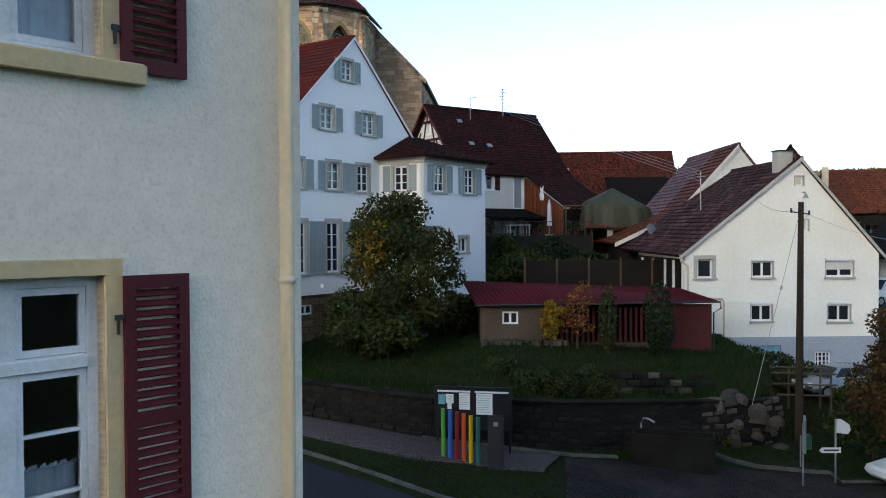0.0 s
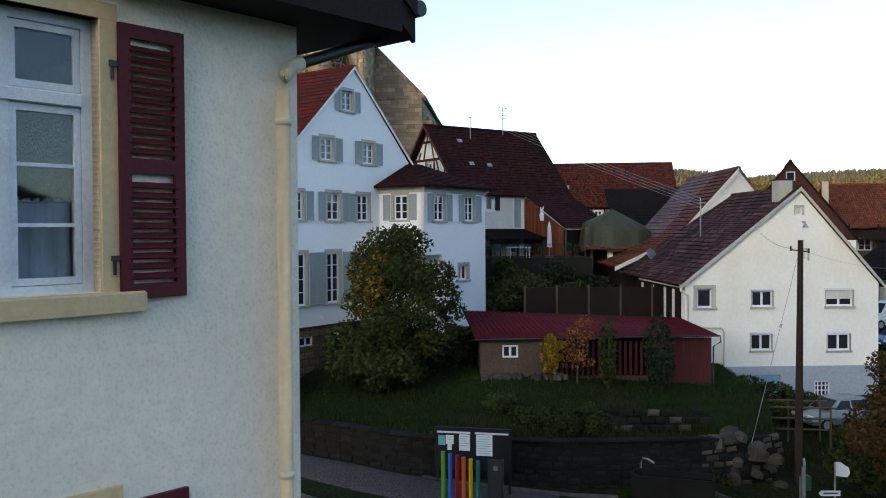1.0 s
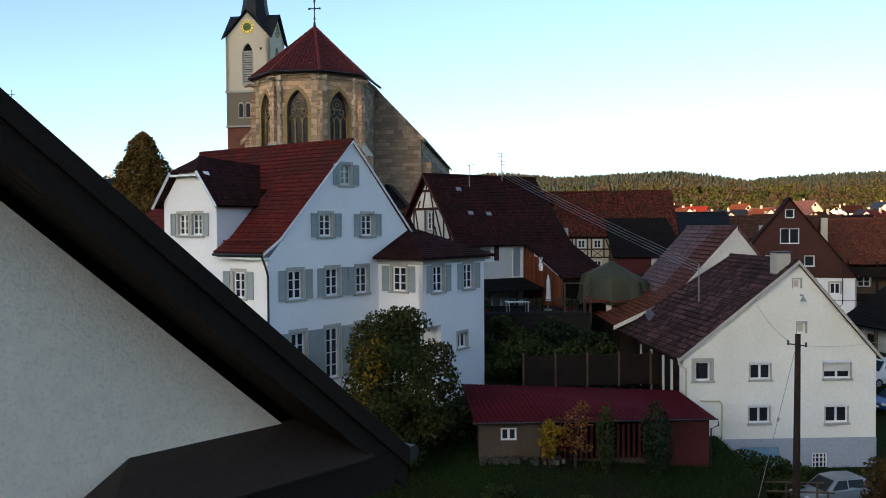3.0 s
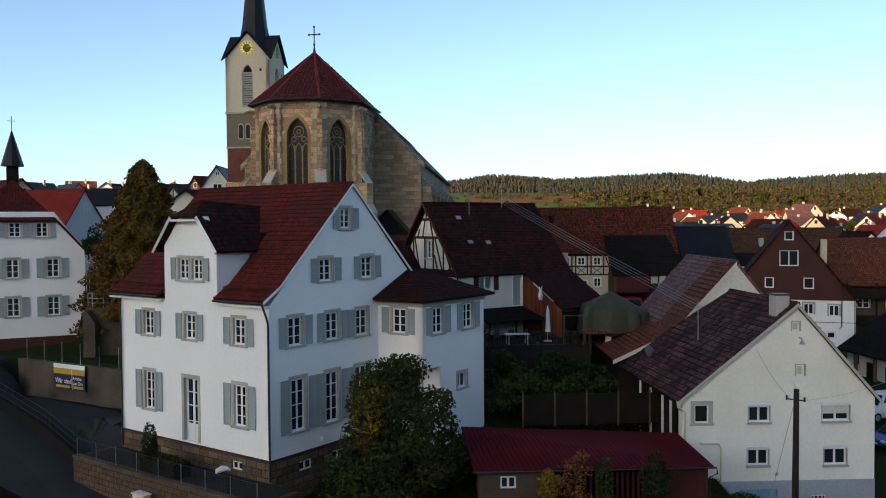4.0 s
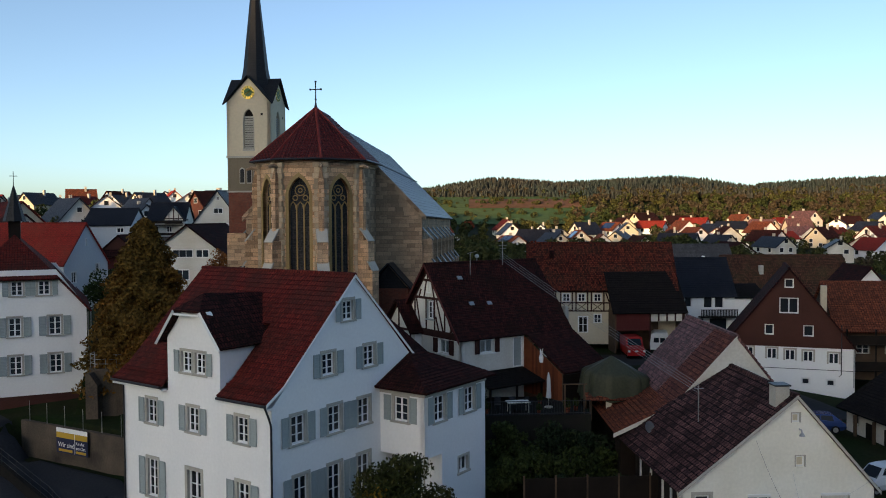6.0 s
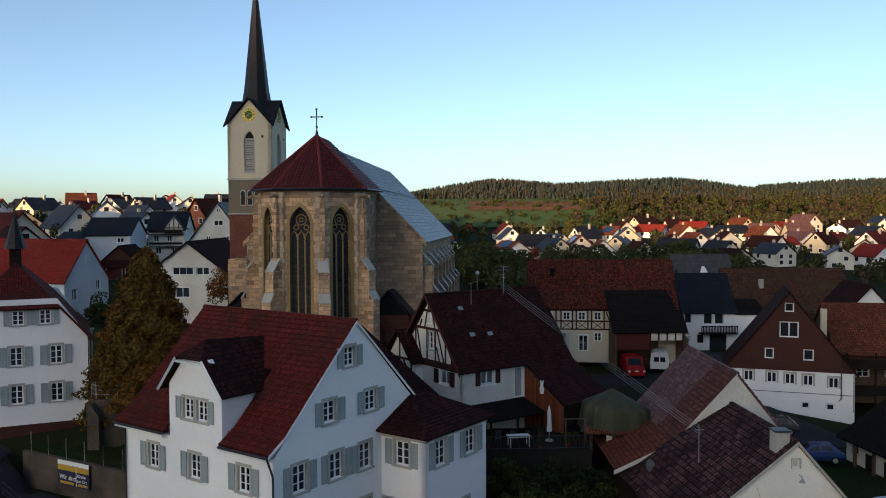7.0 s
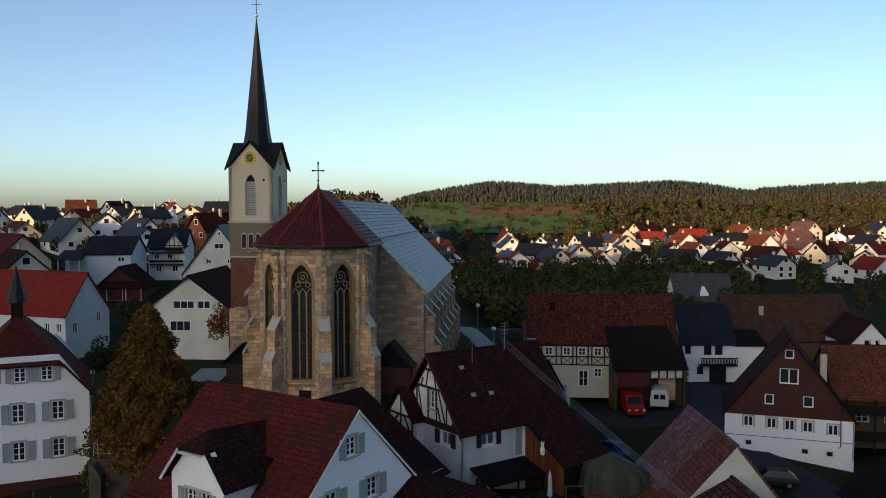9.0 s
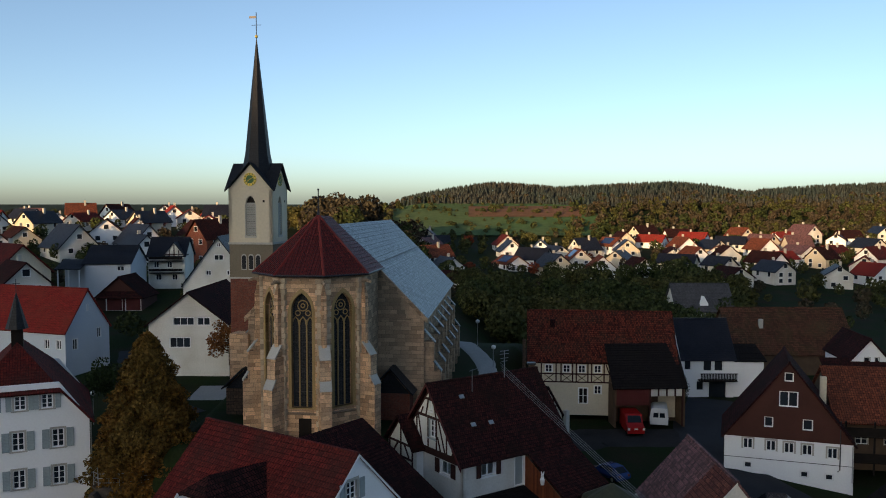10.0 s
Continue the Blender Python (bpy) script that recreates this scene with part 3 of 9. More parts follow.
def ground_sheet():
    def axis(lo, hi, dense, near, far):
        out, p = [lo], lo
        while p < hi:
            d = 0 if dense[0] <= p <= dense[1] else min(abs(p - dense[0]), abs(p - dense[1]))
            p += min(far, near + d * 0.09)
            out.append(p)
        return out
    xs, ys = axis(-2200, 2200, (-28, 30), 0.5, 60), axis(-2400, 2600, (26, 66), 0.4, 60)
    vs = [(x, y, height(x, y) + (0.06 * noise.noise((x * 0.4, y * 0.4, 0)) if abs(x) < 60 and y < 130 else 0)) for y in ys for x in xs]
    nx = len(xs)
    fs = [(j * nx + i, j * nx + i + 1, (j + 1) * nx + i + 1, (j + 1) * nx + i) for j in range(len(ys) - 1) for i in range(nx - 1)]
    g = Geo()
    g.v, g.f = vs, fs
    return g


GRASS_GROUND = material("grass_ground", (0.013, 0.024, 0.007), 0.95, 0.35, 1.2, 0.6, 12, tint=(0.024, 0.02, 0.011))
tagged(part("ground", ground_sheet(), GRASS_GROUND, None, smooth=True), "grassy village ground rising to wooded hills", "ground", kind="structure")

# ---------------------------------------------------------------- white rectory with blue-grey shutters
RX = pose(-8.25, 39.78, 0, 0, 0, 54.46)
def rectory():
    W, L, xr, zb, ze, zr = 12.06, 12.0, 6.03, 6.9, 14.35, 20.4
    h = thing("rectory", RX, "white plastered rectory with red tiled roof and blue-grey shutters", "house")
    up = dict(nx=2, nz=3, trim=0.16, shutter=0.5, pane_mat=DARK_GLASS, depth=0.11)
    lo = dict(nx=2, nz=4, trim=0.18, shutter=0.55, pane_mat=DARK_GLASS, depth=0.11)
    wins = [("l", L - 9.45, 12.4, 0.85, 1.3, up), ("l", L - 5.92, 12.4, 0.85, 1.3, up), ("l", L - 2.13, 12.4, 0.85, 1.3, up),
            ("l", L - 9.45, 8.35, 0.85, 2.05, lo), ("l", L - 2.13, 8.35, 0.85, 2.05, lo),
            ("f", 1.75, 12.32, 0.95, 1.42, up), ("f", 4.4, 12.32, 0.95, 1.42, up), ("f", 6.72, 12.3, 0.95, 1.42, dict(up, sides="l")),
            ("f", 1.9, 8.05, 0.95, 2.6, lo), ("f", 4.35, 8.05, 0.95, 2.6, lo), ("f", 6.65, 8.05, 0.95, 2.6, dict(lo, sides="l")),
            ("f", 3.95, 15.4, 0.9, 1.15, up), ("f", 7.2, 15.4, 0.9, 1.15, up), ("f", 5.5, 18.1, 0.8, 1.05, dict(up, shutter=0.42))]
    door = (L - 5.92, 7.05, 10.35, 1.1)
    holes = {}
    for w in wins:
        holes.setdefault(w[0], []).append((w[1], w[2], w[2] + w[4], w[3]))
    holes["l"].append(door)
    house_shell(h, W, L, xr, zb, ze, zr, WHITE_WALL, holes, 0.4)
    for w in wins:
        window(h, face_frame(w[0], W, L), *w[1:5], **w[5])
    # garden door with glazed upper part
    F = face_frame("l", W, L)
    d = part("door", frame_geo(1.1, 3.3, 2, 1, 0.18, 0.05, 0.09), FRAME_WHITE, h, m=F @ pose(door[0] - 0.55, 0, 7.05))
    part("door_panel", Geo().box(0.09, 0.2, 0.09, 1.01, 0.24, 0.9), FRAME_WHITE, d)
    for z in (1.02, 1.85, 2.55):
        part("glazing_bar", Geo().box(0.09, 0.19, z - 0.025, 1.01, 0.25, z + 0.025), FRAME_WHITE, d)
    part("pane", Geo().box(0.05, 0.22, 0.9, 1.05, 0.226, 3.2), DARK_GLASS, d)
    part("surround", trim_geo(1.1, 3.3, 0.2), TRIM_STONE, d)
    # plinth of rough stone, with cellar lights
    pl = Geo().wall([(-0.02, 3.6), (W, 3.6), (W, 6.88), (-0.02, 6.88)], [rect(2.3, 6.0, 6.5, 0.9), rect(4.7, 6.0, 6.5, 0.9)], -0.06, 0.3)
    part("plinth", pl, ASHLAR_OCHRE, h)
    side = Geo().wall([(0, 4.0), (L - 0.24, 4.0), (L - 0.24, 6.88), (0, 6.88)], [rect(x, 6.15, 6.6, 0.8) for x in (2.4, 9.7)], 0, 0.36)
    part("plinth", side, ASHLAR_OCHRE, h, m=pose(-0.06, L + 0.06, 0, 0, 0, -90))
    for x in (2.4, 9.7):
        window(h, pose(-0.06, L + 0.06, 0, 0, 0, -90), x, 6.15, 0.8, 0.45, 2, 1, 0.0, sill=False, depth=0.1, name="cellar_window", pane_mat=DARK_GLASS)
    for cx in (2.3, 4.7):
        window(h, pose(0, -0.06, 0), cx, 6.0, 0.9, 0.5, 2, 1, 0.0, sill=False, depth=0.1, name="cellar_window", pane_mat=DARK_GLASS)
    part("plinth_band", Geo().box(-0.09, -0.09, 6.882, W, -0.0, 6.96).box(-0.09, 0, 6.882, -0.002, L + 0.05, 6.96), BROWN_CLAD, h)
    # roof: steep slopes that flatten towards the eaves
    g = Geo()
    ya, yb, t = -0.07, L + 0.5, 0.12
    for s in (1, -1):
        X = lambda u: u if s > 0 else W - u
        for (u0, z0), (u1, z1) in (((-0.4, ze + 0.2), (0.7, ze + 0.9)), ((0.7, ze + 0.9), (xr, zr))):
            q = [(X(u0), yb, z0 + t), (X(u0), ya, z0 + t), (X(u1), ya, z1 + t), (X(u1), yb, z1 + t)]
            if s < 0:
                q = [q[1], q[0], q[3], q[2]]
            # the wall dormer interrupts the eave on the street side
            if s > 0 and u0 < 0:
                for y0, y1 in ((ya, 3.55), (8.1, yb)):
                    g.courses((u0, y1, z0 + t), (u0, y0, z0 + t), (u1, y0, z1 + t), (u1, y1, z1 + t), 0.34)
            elif s > 0:
                zc = ze + 0.9
                for y0, y1 in ((ya, 3.55), (8.1, yb)):
                    g.courses((u0, y1, z0 + t), (u0, y0, z0 + t), (u1, y0, z1 + t), (u1, y1, z1 + t), 0.34)
                um, zm = 3.3, zc + (3.3 - 0.7) * (zr - zc) / (xr - 0.7)
                g.courses((um, 8.1, zm + t), (um, 3.55, zm + t), (u1, 3.55, z1 + t), (u1, 8.1, z1 + t), 0.34)
            else:
                g.courses(*q, 0.34)
    roof = part("roof", g, TILE_RED, h, "dark red clay tiles")
    c = Geo().ridge(xr, zr + 0.12, ya, yb)
    part("ridge_cap", c, TILE_RED, roof)
    b = Geo()
    rake = [(-0.4, ze + 0.16), (0.7, ze + 0.84), (xr, zr - 0.06), (xr, zr + 0.09), (0.7, ze + 0.99), (-0.4, ze + 0.3)]
    part("bargeboard", b.prism(rake, ya - 0.05, ya - 0.004), FRAME_WHITE, roof, "white painted bargeboard")
    part("bargeboard", Geo().prism([(W - x, z) for x, z in reversed(rake)], ya - 0.05, ya - 0.004), FRAME_WHITE, roof, "white painted bargeboard")
    for x0, y0, x1, y1 in ((-0.37, ya, 0.0, 3.5), (-0.37, 8.1, 0.0, yb), (W, ya, W + 0.35, yb)):
        part("eave_board", Geo().box(x0, y0, ze - 0.02, x1, y1, ze + 0.08), FRAME_WHITE, roof)
    # snow guard low on the slope
    for v0, v1 in ((ya + 0.3, 3.4), (8.3, yb - 0.3)):
        part("snow_guard", Geo().tube([(0.15, v0, ze + 0.85), (0.15, v1, ze + 0.85)], 0.05, 6), TILE_RED, roof)
    # wall dormer with clipped gable
    y0, y1, zt = 3.7, 7.94, 18.75
    D = face_frame("l", W, L)
    X = lambda y: L - y
    dw = part("dormer", Geo().wall([(X(y1), ze), (X(y0), ze), (X(y0), 17.2), (X(4.7), zt), (X(6.9), zt), (X(y1), 17.2)], [rect(X(6.35), 15.5, 16.6, 0.8), rect(X(5.25), 15.5, 16.6, 0.8)], -0.02, 0.3), WHITE_WALL, h, "white plastered wall dormer", m=D)
    for y, sd in ((6.35, "l"), (5.25, "r")):
        window(h, D @ pose(0, -0.02, 0), X(y), 15.5, 0.8, 1.1, 2, 3, 0.14, shutter=0.42, sides=sd, pane_mat=DARK_GLASS, depth=0.11)
    part("dormer_cheek", Geo().box(0.3, y0, ze, 3.4, y0 + 0.25, 17.15).box(0.3, y1 - 0.25, ze, 3.4, y1, 17.15), WHITE_WALL, h)
    g = Geo()
    zk, yk, zk2 = 19.55, 5.82, 16.95
    for s in (1, -1):
        e = y1 + 0.45 if s > 0 else y0 - 0.45
        k1 = yk + 1.05 * s
        lowf, topf, topb, lowb = (-0.4, e, zk2 + 0.05), (-0.4, k1, zt + 0.05), (0.75, yk, zk + 0.08), (3.6, e, zk2 + 0.05)
        if s > 0:
            g.slab([lowb, lowf, topf, topb, (5.0, yk, zk - 0.2)], 0.14)
        else:
            g.slab([lowf, lowb, (5.0, yk, zk - 0.2), topb, topf], 0.14)
    g.slab([(-0.4, yk + 1.05, zt + 0.05), (-0.4, yk - 1.05, zt + 0.05), (0.75, yk, zk + 0.08)], 0.14)
    # the darker tile colour carries the shade of slopes turned from the light
    part("dormer_roof", g, TILE_OLD, h, "tiled dormer roof, its shade put into a darker brown")
    tr = Geo()
    for s in (1, -1):
        e = y1 + 0.45 if s > 0 else y0 - 0.45
        tr.tube([(-0.42, e, zk2 - 0.05), (-0.42, yk + 1.05 * s, zt - 0.03)], 0.09, 4)
    tr.box(-0.46, yk - 1.0, zt - 0.24, -0.2, yk + 1.0, zt - 0.13)
    part("dormer_trim", tr, FRAME_WHITE, h)
    # square bay on the garden side
    bx0, bx1, by, bt = 8.1, 14.1, -3.085, 13.98
    F = pose(0, by, 0)
    bw = dict(nx=2, nz=3, trim=0.16, shutter=0.5, pane_mat=DARK_GLASS, depth=0.11)
    part("bay_wall", Geo().wall([(bx0, 10.6), (bx0 + 1.6, 10.6), (bx0 + 1.6, 4.5), (bx1, 4.5), (bx1, bt), (bx0, bt)], [rect(9.5, 12.3, 13.72, 0.95), rect(12.45, 12.3, 13.72, 0.95), rect(11.8, 8.95, 9.8, 0.9)], 0, 0.3), WHITE_WALL, h, m=F)
    G = pose(bx0, 0, 0, 0, 0, -90)
    part("bay_wall", Geo().wall([(0, 10.6), (-by, 10.6), (-by, bt), (0, bt)], [rect(1.45, 12.35, 13.7, 0.95)], 0, 0.3), WHITE_WALL, h, m=G)
    part("bay_wall", Geo().box(bx1 - 0.3, by + 0.3, 4.5, bx1, 0.5, bt), WHITE_WALL, h)
    part("bay_floor", Geo().box(bx0 + 0.01, by + 0.01, 10.45, bx1 - 0.31, 0, 10.598), WHITE_WALL, h)
    part("bay_wall", Geo().box(bx0 + 1.6, by + 0.3, 4.5, bx0 + 1.9, 0, 10.44), WHITE_WALL, h)
    for cx in (9.5, 12.45):
        window(h, F, cx, 12.3, 0.95, 1.42, **bw)
    window(h, F, 11.8, 8.95, 0.9, 0.85, 2, 1, 0.15, pane_mat=DARK_GLASS)
    window(h, G, 1.45, 12.35, 0.95, 1.35, **bw)
    window(h, pose(bx0 + 1.6, 0, 0, 0, 0, -90), 1.2, 8.2, 1.2, 2.0, 2, 2, 0.1, depth=-0.08, sill=False, pane_mat=DARK_GLASS)
    part("bay_cornice", Geo().box(bx0 - 0.15, by - 0.15, bt, bx1 + 0.15, 0, bt + 0.22).box(bx0 - 0.06, by - 0.06, bt - 0.16, bx1 + 0.06, 0, bt - 0.002), TRIM_STONE, h)
    g = Geo()
    ez, pz = bt + 0.22, 15.7
    A, B, C, Dd, P1, P2 = (bx0 - 0.5, 0.2, ez), (bx0 - 0.5, by - 0.5, ez), (bx1 + 0.5, by - 0.5, ez), (bx1 + 0.5, 0.2, ez), (10.85, 0.2, pz), (11.9, 0.2, pz)
    g.courses(A, B, P1, P1, 0.34)
    g.courses(B, C, P2, P1, 0.34)
    g.courses(C, Dd, P2, P2, 0.34)
    part("bay_roof", g, TILE_OLD, h, "brown tiled hipped roof of the bay")
    # rain pipes
    part("downpipe", Geo().tube([(-0.44, -0.02, ze + 0.14), (-0.25, -0.1, ze - 0.45), (-0.12, -0.08, ze - 0.8), (-0.12, -0.08, 6.0)], 0.055, 8), DARK_METAL, h)
    part("downpipe", Geo().tube([(-0.1, L - 0.12, ze), (-0.1, L - 0.12, 6.0)], 0.05, 8), DARK_METAL, h)
    for y0, y1 in ((ya, 3.5), (8.1, yb)):
        part("gutter", Geo().tube([(-0.46, y0, ze + 0.2), (-0.46, y1, ze + 0.2)], 0.07, 6), DARK_METAL, h)
    part("wall_lamp", Geo().tube([(3.3, -0.25, 7.3), (3.3, -0.25, 7.5)], 0.11, 10), FRAME_WHITE, h)
rectory()


def rear_barn():
    """Brown-roofed building behind the rectory."""
    h = thing("rear_building", RX, "brown-roofed building close behind the rectory", "house")
    part("wall", Geo().box(12.4, 3.8, 6.0, 19.2, 14.2, 13.2), OLD_WHITE, h)
    g = Geo()
    g.courses((12.1, 3.4, 12.9), (19.6, 3.4, 12.9), (19.2, 11.2, 18.0), (12.1, 11.2, 18.0), 0.32)
    g.courses((19.6, 14.8, 13.0), (12.1, 14.8, 13.0), (12.1, 11.2, 18.0), (19.2, 11.2, 18.0), 0.32)
    g.slab([(19.6, 3.4, 12.9), (19.6, 14.8, 13.0), (19.2, 11.2, 18.0)], 0.1)
    part("roof", g, TILE_OLD, h, "old brown tiled roof")
rear_barn()

# ---------------------------------------------------------------- church
CH = pose(-10.85, 70.9, 0, 0, 0, -8)
def church():
    h = thing("church", CH @ pose(0, 0, 15.0), "gothic sandstone church with polygonal choir and spired tower", "church")
    Z = -15.0
    z0, ze = 14.6, 28.2
    s, ap = 3.604, 4.35
    R = ap / math.cos(math.pi / 8)
    corner = [(R * math.cos(a), R * math.sin(a)) for a in (radians(-157.5 + 45 * k) for k in range(4))]
    back_l, back_r = (-ap, 4.2), (ap, 4.2)
    ring = [back_l] + corner + [back_r]
    M = pose(0, 0, Z)
    gothic = arch(s / 2, 17.55, 26.8, 1.7, 8)
    for i in range(5):
        p, q = ring[i], ring[i + 1]
        ln = math.hypot(q[0] - p[0], q[1] - p[1])
        F = M @ pose(p[0], p[1], 0, 0, 0, math.degrees(math.atan2(q[1] - p[1], q[0] - p[0])))
        if 1 <= i <= 3:
            holes = [gothic]
            part("choir_wall", Geo().wall([(0, z0), (ln, z0), (ln, ze), (0, ze)], holes, 0, 0.7), ASHLAR, h, m=F)
            # splayed surround, mullions and tracery
            g = Geo()
            for w, y, d in ((2.2, -0.03, 0.1), (1.95, 0.05, 0.12)):
                o, inn = arch(s / 2, 17.45, 26.8 + (w - 1.7) / 2 + 0.1, w, 8), arch(s / 2, 17.55, 26.8, 1.7, 8)
                n = len(o)
                base = len(g.v)
                g.v += [(x, y, z) for x, z in o] + [(x, y, z) for x, z in inn] + [(x, y + d, z) for x, z in o] + [(x, 0.3, z) for x, z in inn]
                for k in range(n):
                    k2 = (k + 1) % n
                    g.f += [(base + k, base + k2, base + n + k2, base + n + k), (base + k2, base + k, base + 2 * n + k, base + 2 * n + k2), (base + n + k, base + n + k2, base + 3 * n + k2, base + 3 * n + k)]
            w = part("window", g, TRIM_OCHRE, h, "pointed church window with stone tracery", m=F)
            t = Geo()
            for x in (-0.3, 0.3):
                t.box(s / 2 + x - 0.05, 0.32, 17.55, s / 2 + x + 0.05, 0.46, 24.6)
            for x in (-0.6, 0, 0.6):
                t.tube([(s / 2 + x - 0.28, 0.39, 24.2), (s / 2 + x - 0.2, 0.39, 24.6), (s / 2 + x, 0.39, 24.85), (s / 2 + x + 0.2, 0.39, 24.6), (s / 2 + x + 0.28, 0.39, 24.2)], 0.06, 5)
            for cx, cz, r in ((0, 25.75, 0.42), (-0.42, 25.15, 0.2), (0.42, 25.15, 0.2), (0, 25.75, 0.16)):
                t.tube([(s / 2 + cx + r * math.cos(a), 0.39, cz + r * math.sin(a)) for a in np.linspace(0, 2 * math.pi, 13)], 0.05, 5)
            part("tracery", t, TRIM_OCHRE, w)
            bars = Geo()
            for z in np.arange(18.0, 24.4, 0.8):
                bars.box(s / 2 - 0.86, 0.4, z - 0.012, s / 2 + 0.86, 0.42, z + 0.012)
            part("glazing_bar", bars, DARK_METAL, w)
            part("pane", Geo().prism(arch(s / 2, 17.55, 26.8, 1.69, 8), 0.43, 0.45), CHURCH_GLASS, w)
            part("sill", Geo().slab([(s / 2 - 1.2, -0.12, 17.1), (s / 2 + 1.2, -0.12, 17.1), (s / 2 + 1.0, 0.4, 17.55), (s / 2 - 1.0, 0.4, 17.55)], 0.2), ASHLAR_GREY, w)
        else:
            part("choir_wall", Geo().wall([(0, z0), (ln, z0), (ln, ze), (0, ze)], [], 0, 0.7), ASHLAR_GREY, h, m=F)
    # buttresses with sloped, slated steps
    for i, (x, y) in enumerate(corner):
        a = math.atan2(y, x)
        F = M @ pose(x, y, 0, 0, 0, math.degrees(a) - 90)
        b = part("buttress", Geo().bevbox(-0.45, -0.3, z0, 0.45, 1.5, 19.3, 0.03).bevbox(-0.42, -0.3, 19.3, 0.42, 1.1, 21.7, 0.03), ASHLAR, h, m=F)
        for q in ([(-0.48, 1.55, 19.25), (-0.48, 1.05, 20.05), (0.48, 1.05, 20.05), (0.48, 1.55, 19.25)], [(-0.45, 1.15, 21.65), (-0.45, 0.3, 22.7), (0.45, 0.3, 22.7), (0.45, 1.15, 21.65)]):
            part("weathering", Geo().slab(q, 0.1), TRIM_STONE, b)
        # long-and-short corner stones
        for k in range(30):
            z, w = z0 + 0.2 + k * 0.44, 0.62 if k % 2 else 0.5
            part("quoin", shared(("quoin", k % 2), lambda: Geo().bevbox(-w, -0.22, 0, w, 0.06, 0.41, 0.02), QUOIN), None, b, m=pose(0, 0, z))
        part("pilaster", Geo().bevbox(-0.2, -0.1, 21.2, 0.2, 0.45, 26.4, 0.04).column([(-0.3, -0.1), (0.3, -0.1), (0.3, 0.5), (-0.3, 0.5)][:4], 25.2, 25.5).column([(-0.22, 0), (0.22, 0), (0.22, 0.42), (-0.22, 0.42)], 26.4, 27.6, top=[(-0.05, 0.1), (0.05, 0.1), (0.05, 0.2), (-0.05, 0.2)]).tube([(0, 0.28, 21.4), (0, 0.45, 23.4)], 0.12, 6), ASHLAR, b)
        part("gargoyle", Geo().tube([(0, -0.1, 27.6), (0, 0.5, 27.7), (0, 0.95, 27.55)], [0.2, 0.16, 0.1], 6), ASHLAR_GREY, b)
    # cornice and pyramid roof of the choir
    def off(k):
        return [(x * k, y * k) if y < 1 else (x * k, y) for x, y in ring]
    g = Geo()
    for zz, k, hh in ((27.75, 1.02, 0.2), (27.95, 1.045, 0.25)):
        g.column(off(k), zz + Z, zz + hh + Z)
    part("cornice", g, ASHLAR_GREY, h)
    tip = (0, 0.6, 32.9 + Z)
    e = [(x * 1.125, y * 1.125 if y < 1 else y, ze + Z - 0.0) for x, y in ring]
    r = part("choir_roof", Geo().courses(e[2], e[3], tip, tip, 0.42, 0.045), TILE_CHURCH, h, "dark red glazed tiles with hip ridges")
    for q in ((e[1], e[2], tip, tip), (e[3], e[4], tip, tip), (e[0], e[1], tip, (0, 4.2, 32.8 + Z)), (e[4], e[5], (0, 4.2, 32.8 + Z), tip)):
        part("roof_face", Geo().courses(*q, 0.42, 0.045), TILE_CHURCH, r)
    for a, b in zip(e[1:4], e[2:5]):
        va, vb, vt = Vector(a), Vector(b), Vector(tip)
        fall = vt - (va + vb) / 2
        g = Geo()
        n = int((vb - va).length / 0.3)
        for k in range(1, n):
            u = k / n
            p0 = va.lerp(vb, u)
            g.tube([p0 + Vector((0, 0, 0.05)), p0 + fall * (1 - abs(2 * u - 1)) + Vector((0, 0, 0.05))], 0.055, 5)
        part("tile_rib", g, TILE_CHURCH, r)
    for i in range(1, 5):
        part("hip_ridge", Geo().tube([e[i], tip], 0.13, 6), RIDGE_RED, r)
    part("gutter", Geo().tube(e, 0.09, 6), DARK_METAL, r)
    c = Geo().tube([(0, 0.6, 32.7 + Z), (0, 0.6, 33.3 + Z)], [0.18, 0.08], 8).tube([(0, 0.6, 33.2 + Z), (0, 0.6, 35.1 + Z)], 0.05, 6).tube([(-0.46, 0.6, 34.45 + Z), (0.46, 0.6, 34.45 + Z)], 0.05, 6)
    for x, z in ((-0.46, 34.45), (0.46, 34.45), (0, 35.1), (0, 33.6)):
        c.tube([(x, 0.6, z + Z - 0.07), (x, 0.6, z + Z + 0.07)], 0.09, 6)
    part("cross", c, DARK_METAL, r, "wrought iron cross")
    # nave, turned a little against the choir
    N = pose(0.5, 3.85, 0, -0.5, 0, 3.6)
    yn, hw, ln, zne, znr = 0.0, 7.95, 36.0, 24.0, 31.95
    gw = [(-hw, z0), (hw, z0), (hw, zne), (0, znr), (-hw, zne)]
    part("nave_gable", Geo().wall(gw, [], 0, 0.9), ASHLAR_GREY, h, m=N @ M)
    part("nave_gable", Geo().wall(gw, [], 0, 0.9), ASHLAR_GREY, h, m=N @ M @ pose(0, ln - 0.9, 0))
    part("nave_wall", Geo().box(hw - 0.9, yn + 0.9, z0 + Z, hw, yn + ln - 0.9, zne + Z), ASHLAR_GREY, h, m=N)
    part("nave_wall", Geo().box(-hw, yn + 0.9, z0 + Z, -hw + 0.9, yn + ln - 0.9, zne + Z), ASHLAR_GREY, h, m=N)
    sl = (znr - zne) / hw
    g = Geo()
    g.courses((hw + 0.35, yn + 0.3, zne - 0.35 * sl + Z), (hw + 0.35, yn + ln, zne - 0.35 * sl + Z), (0, yn + ln, znr + Z + 0.1), (0, yn + 0.3, znr + Z + 0.1), 0.5)
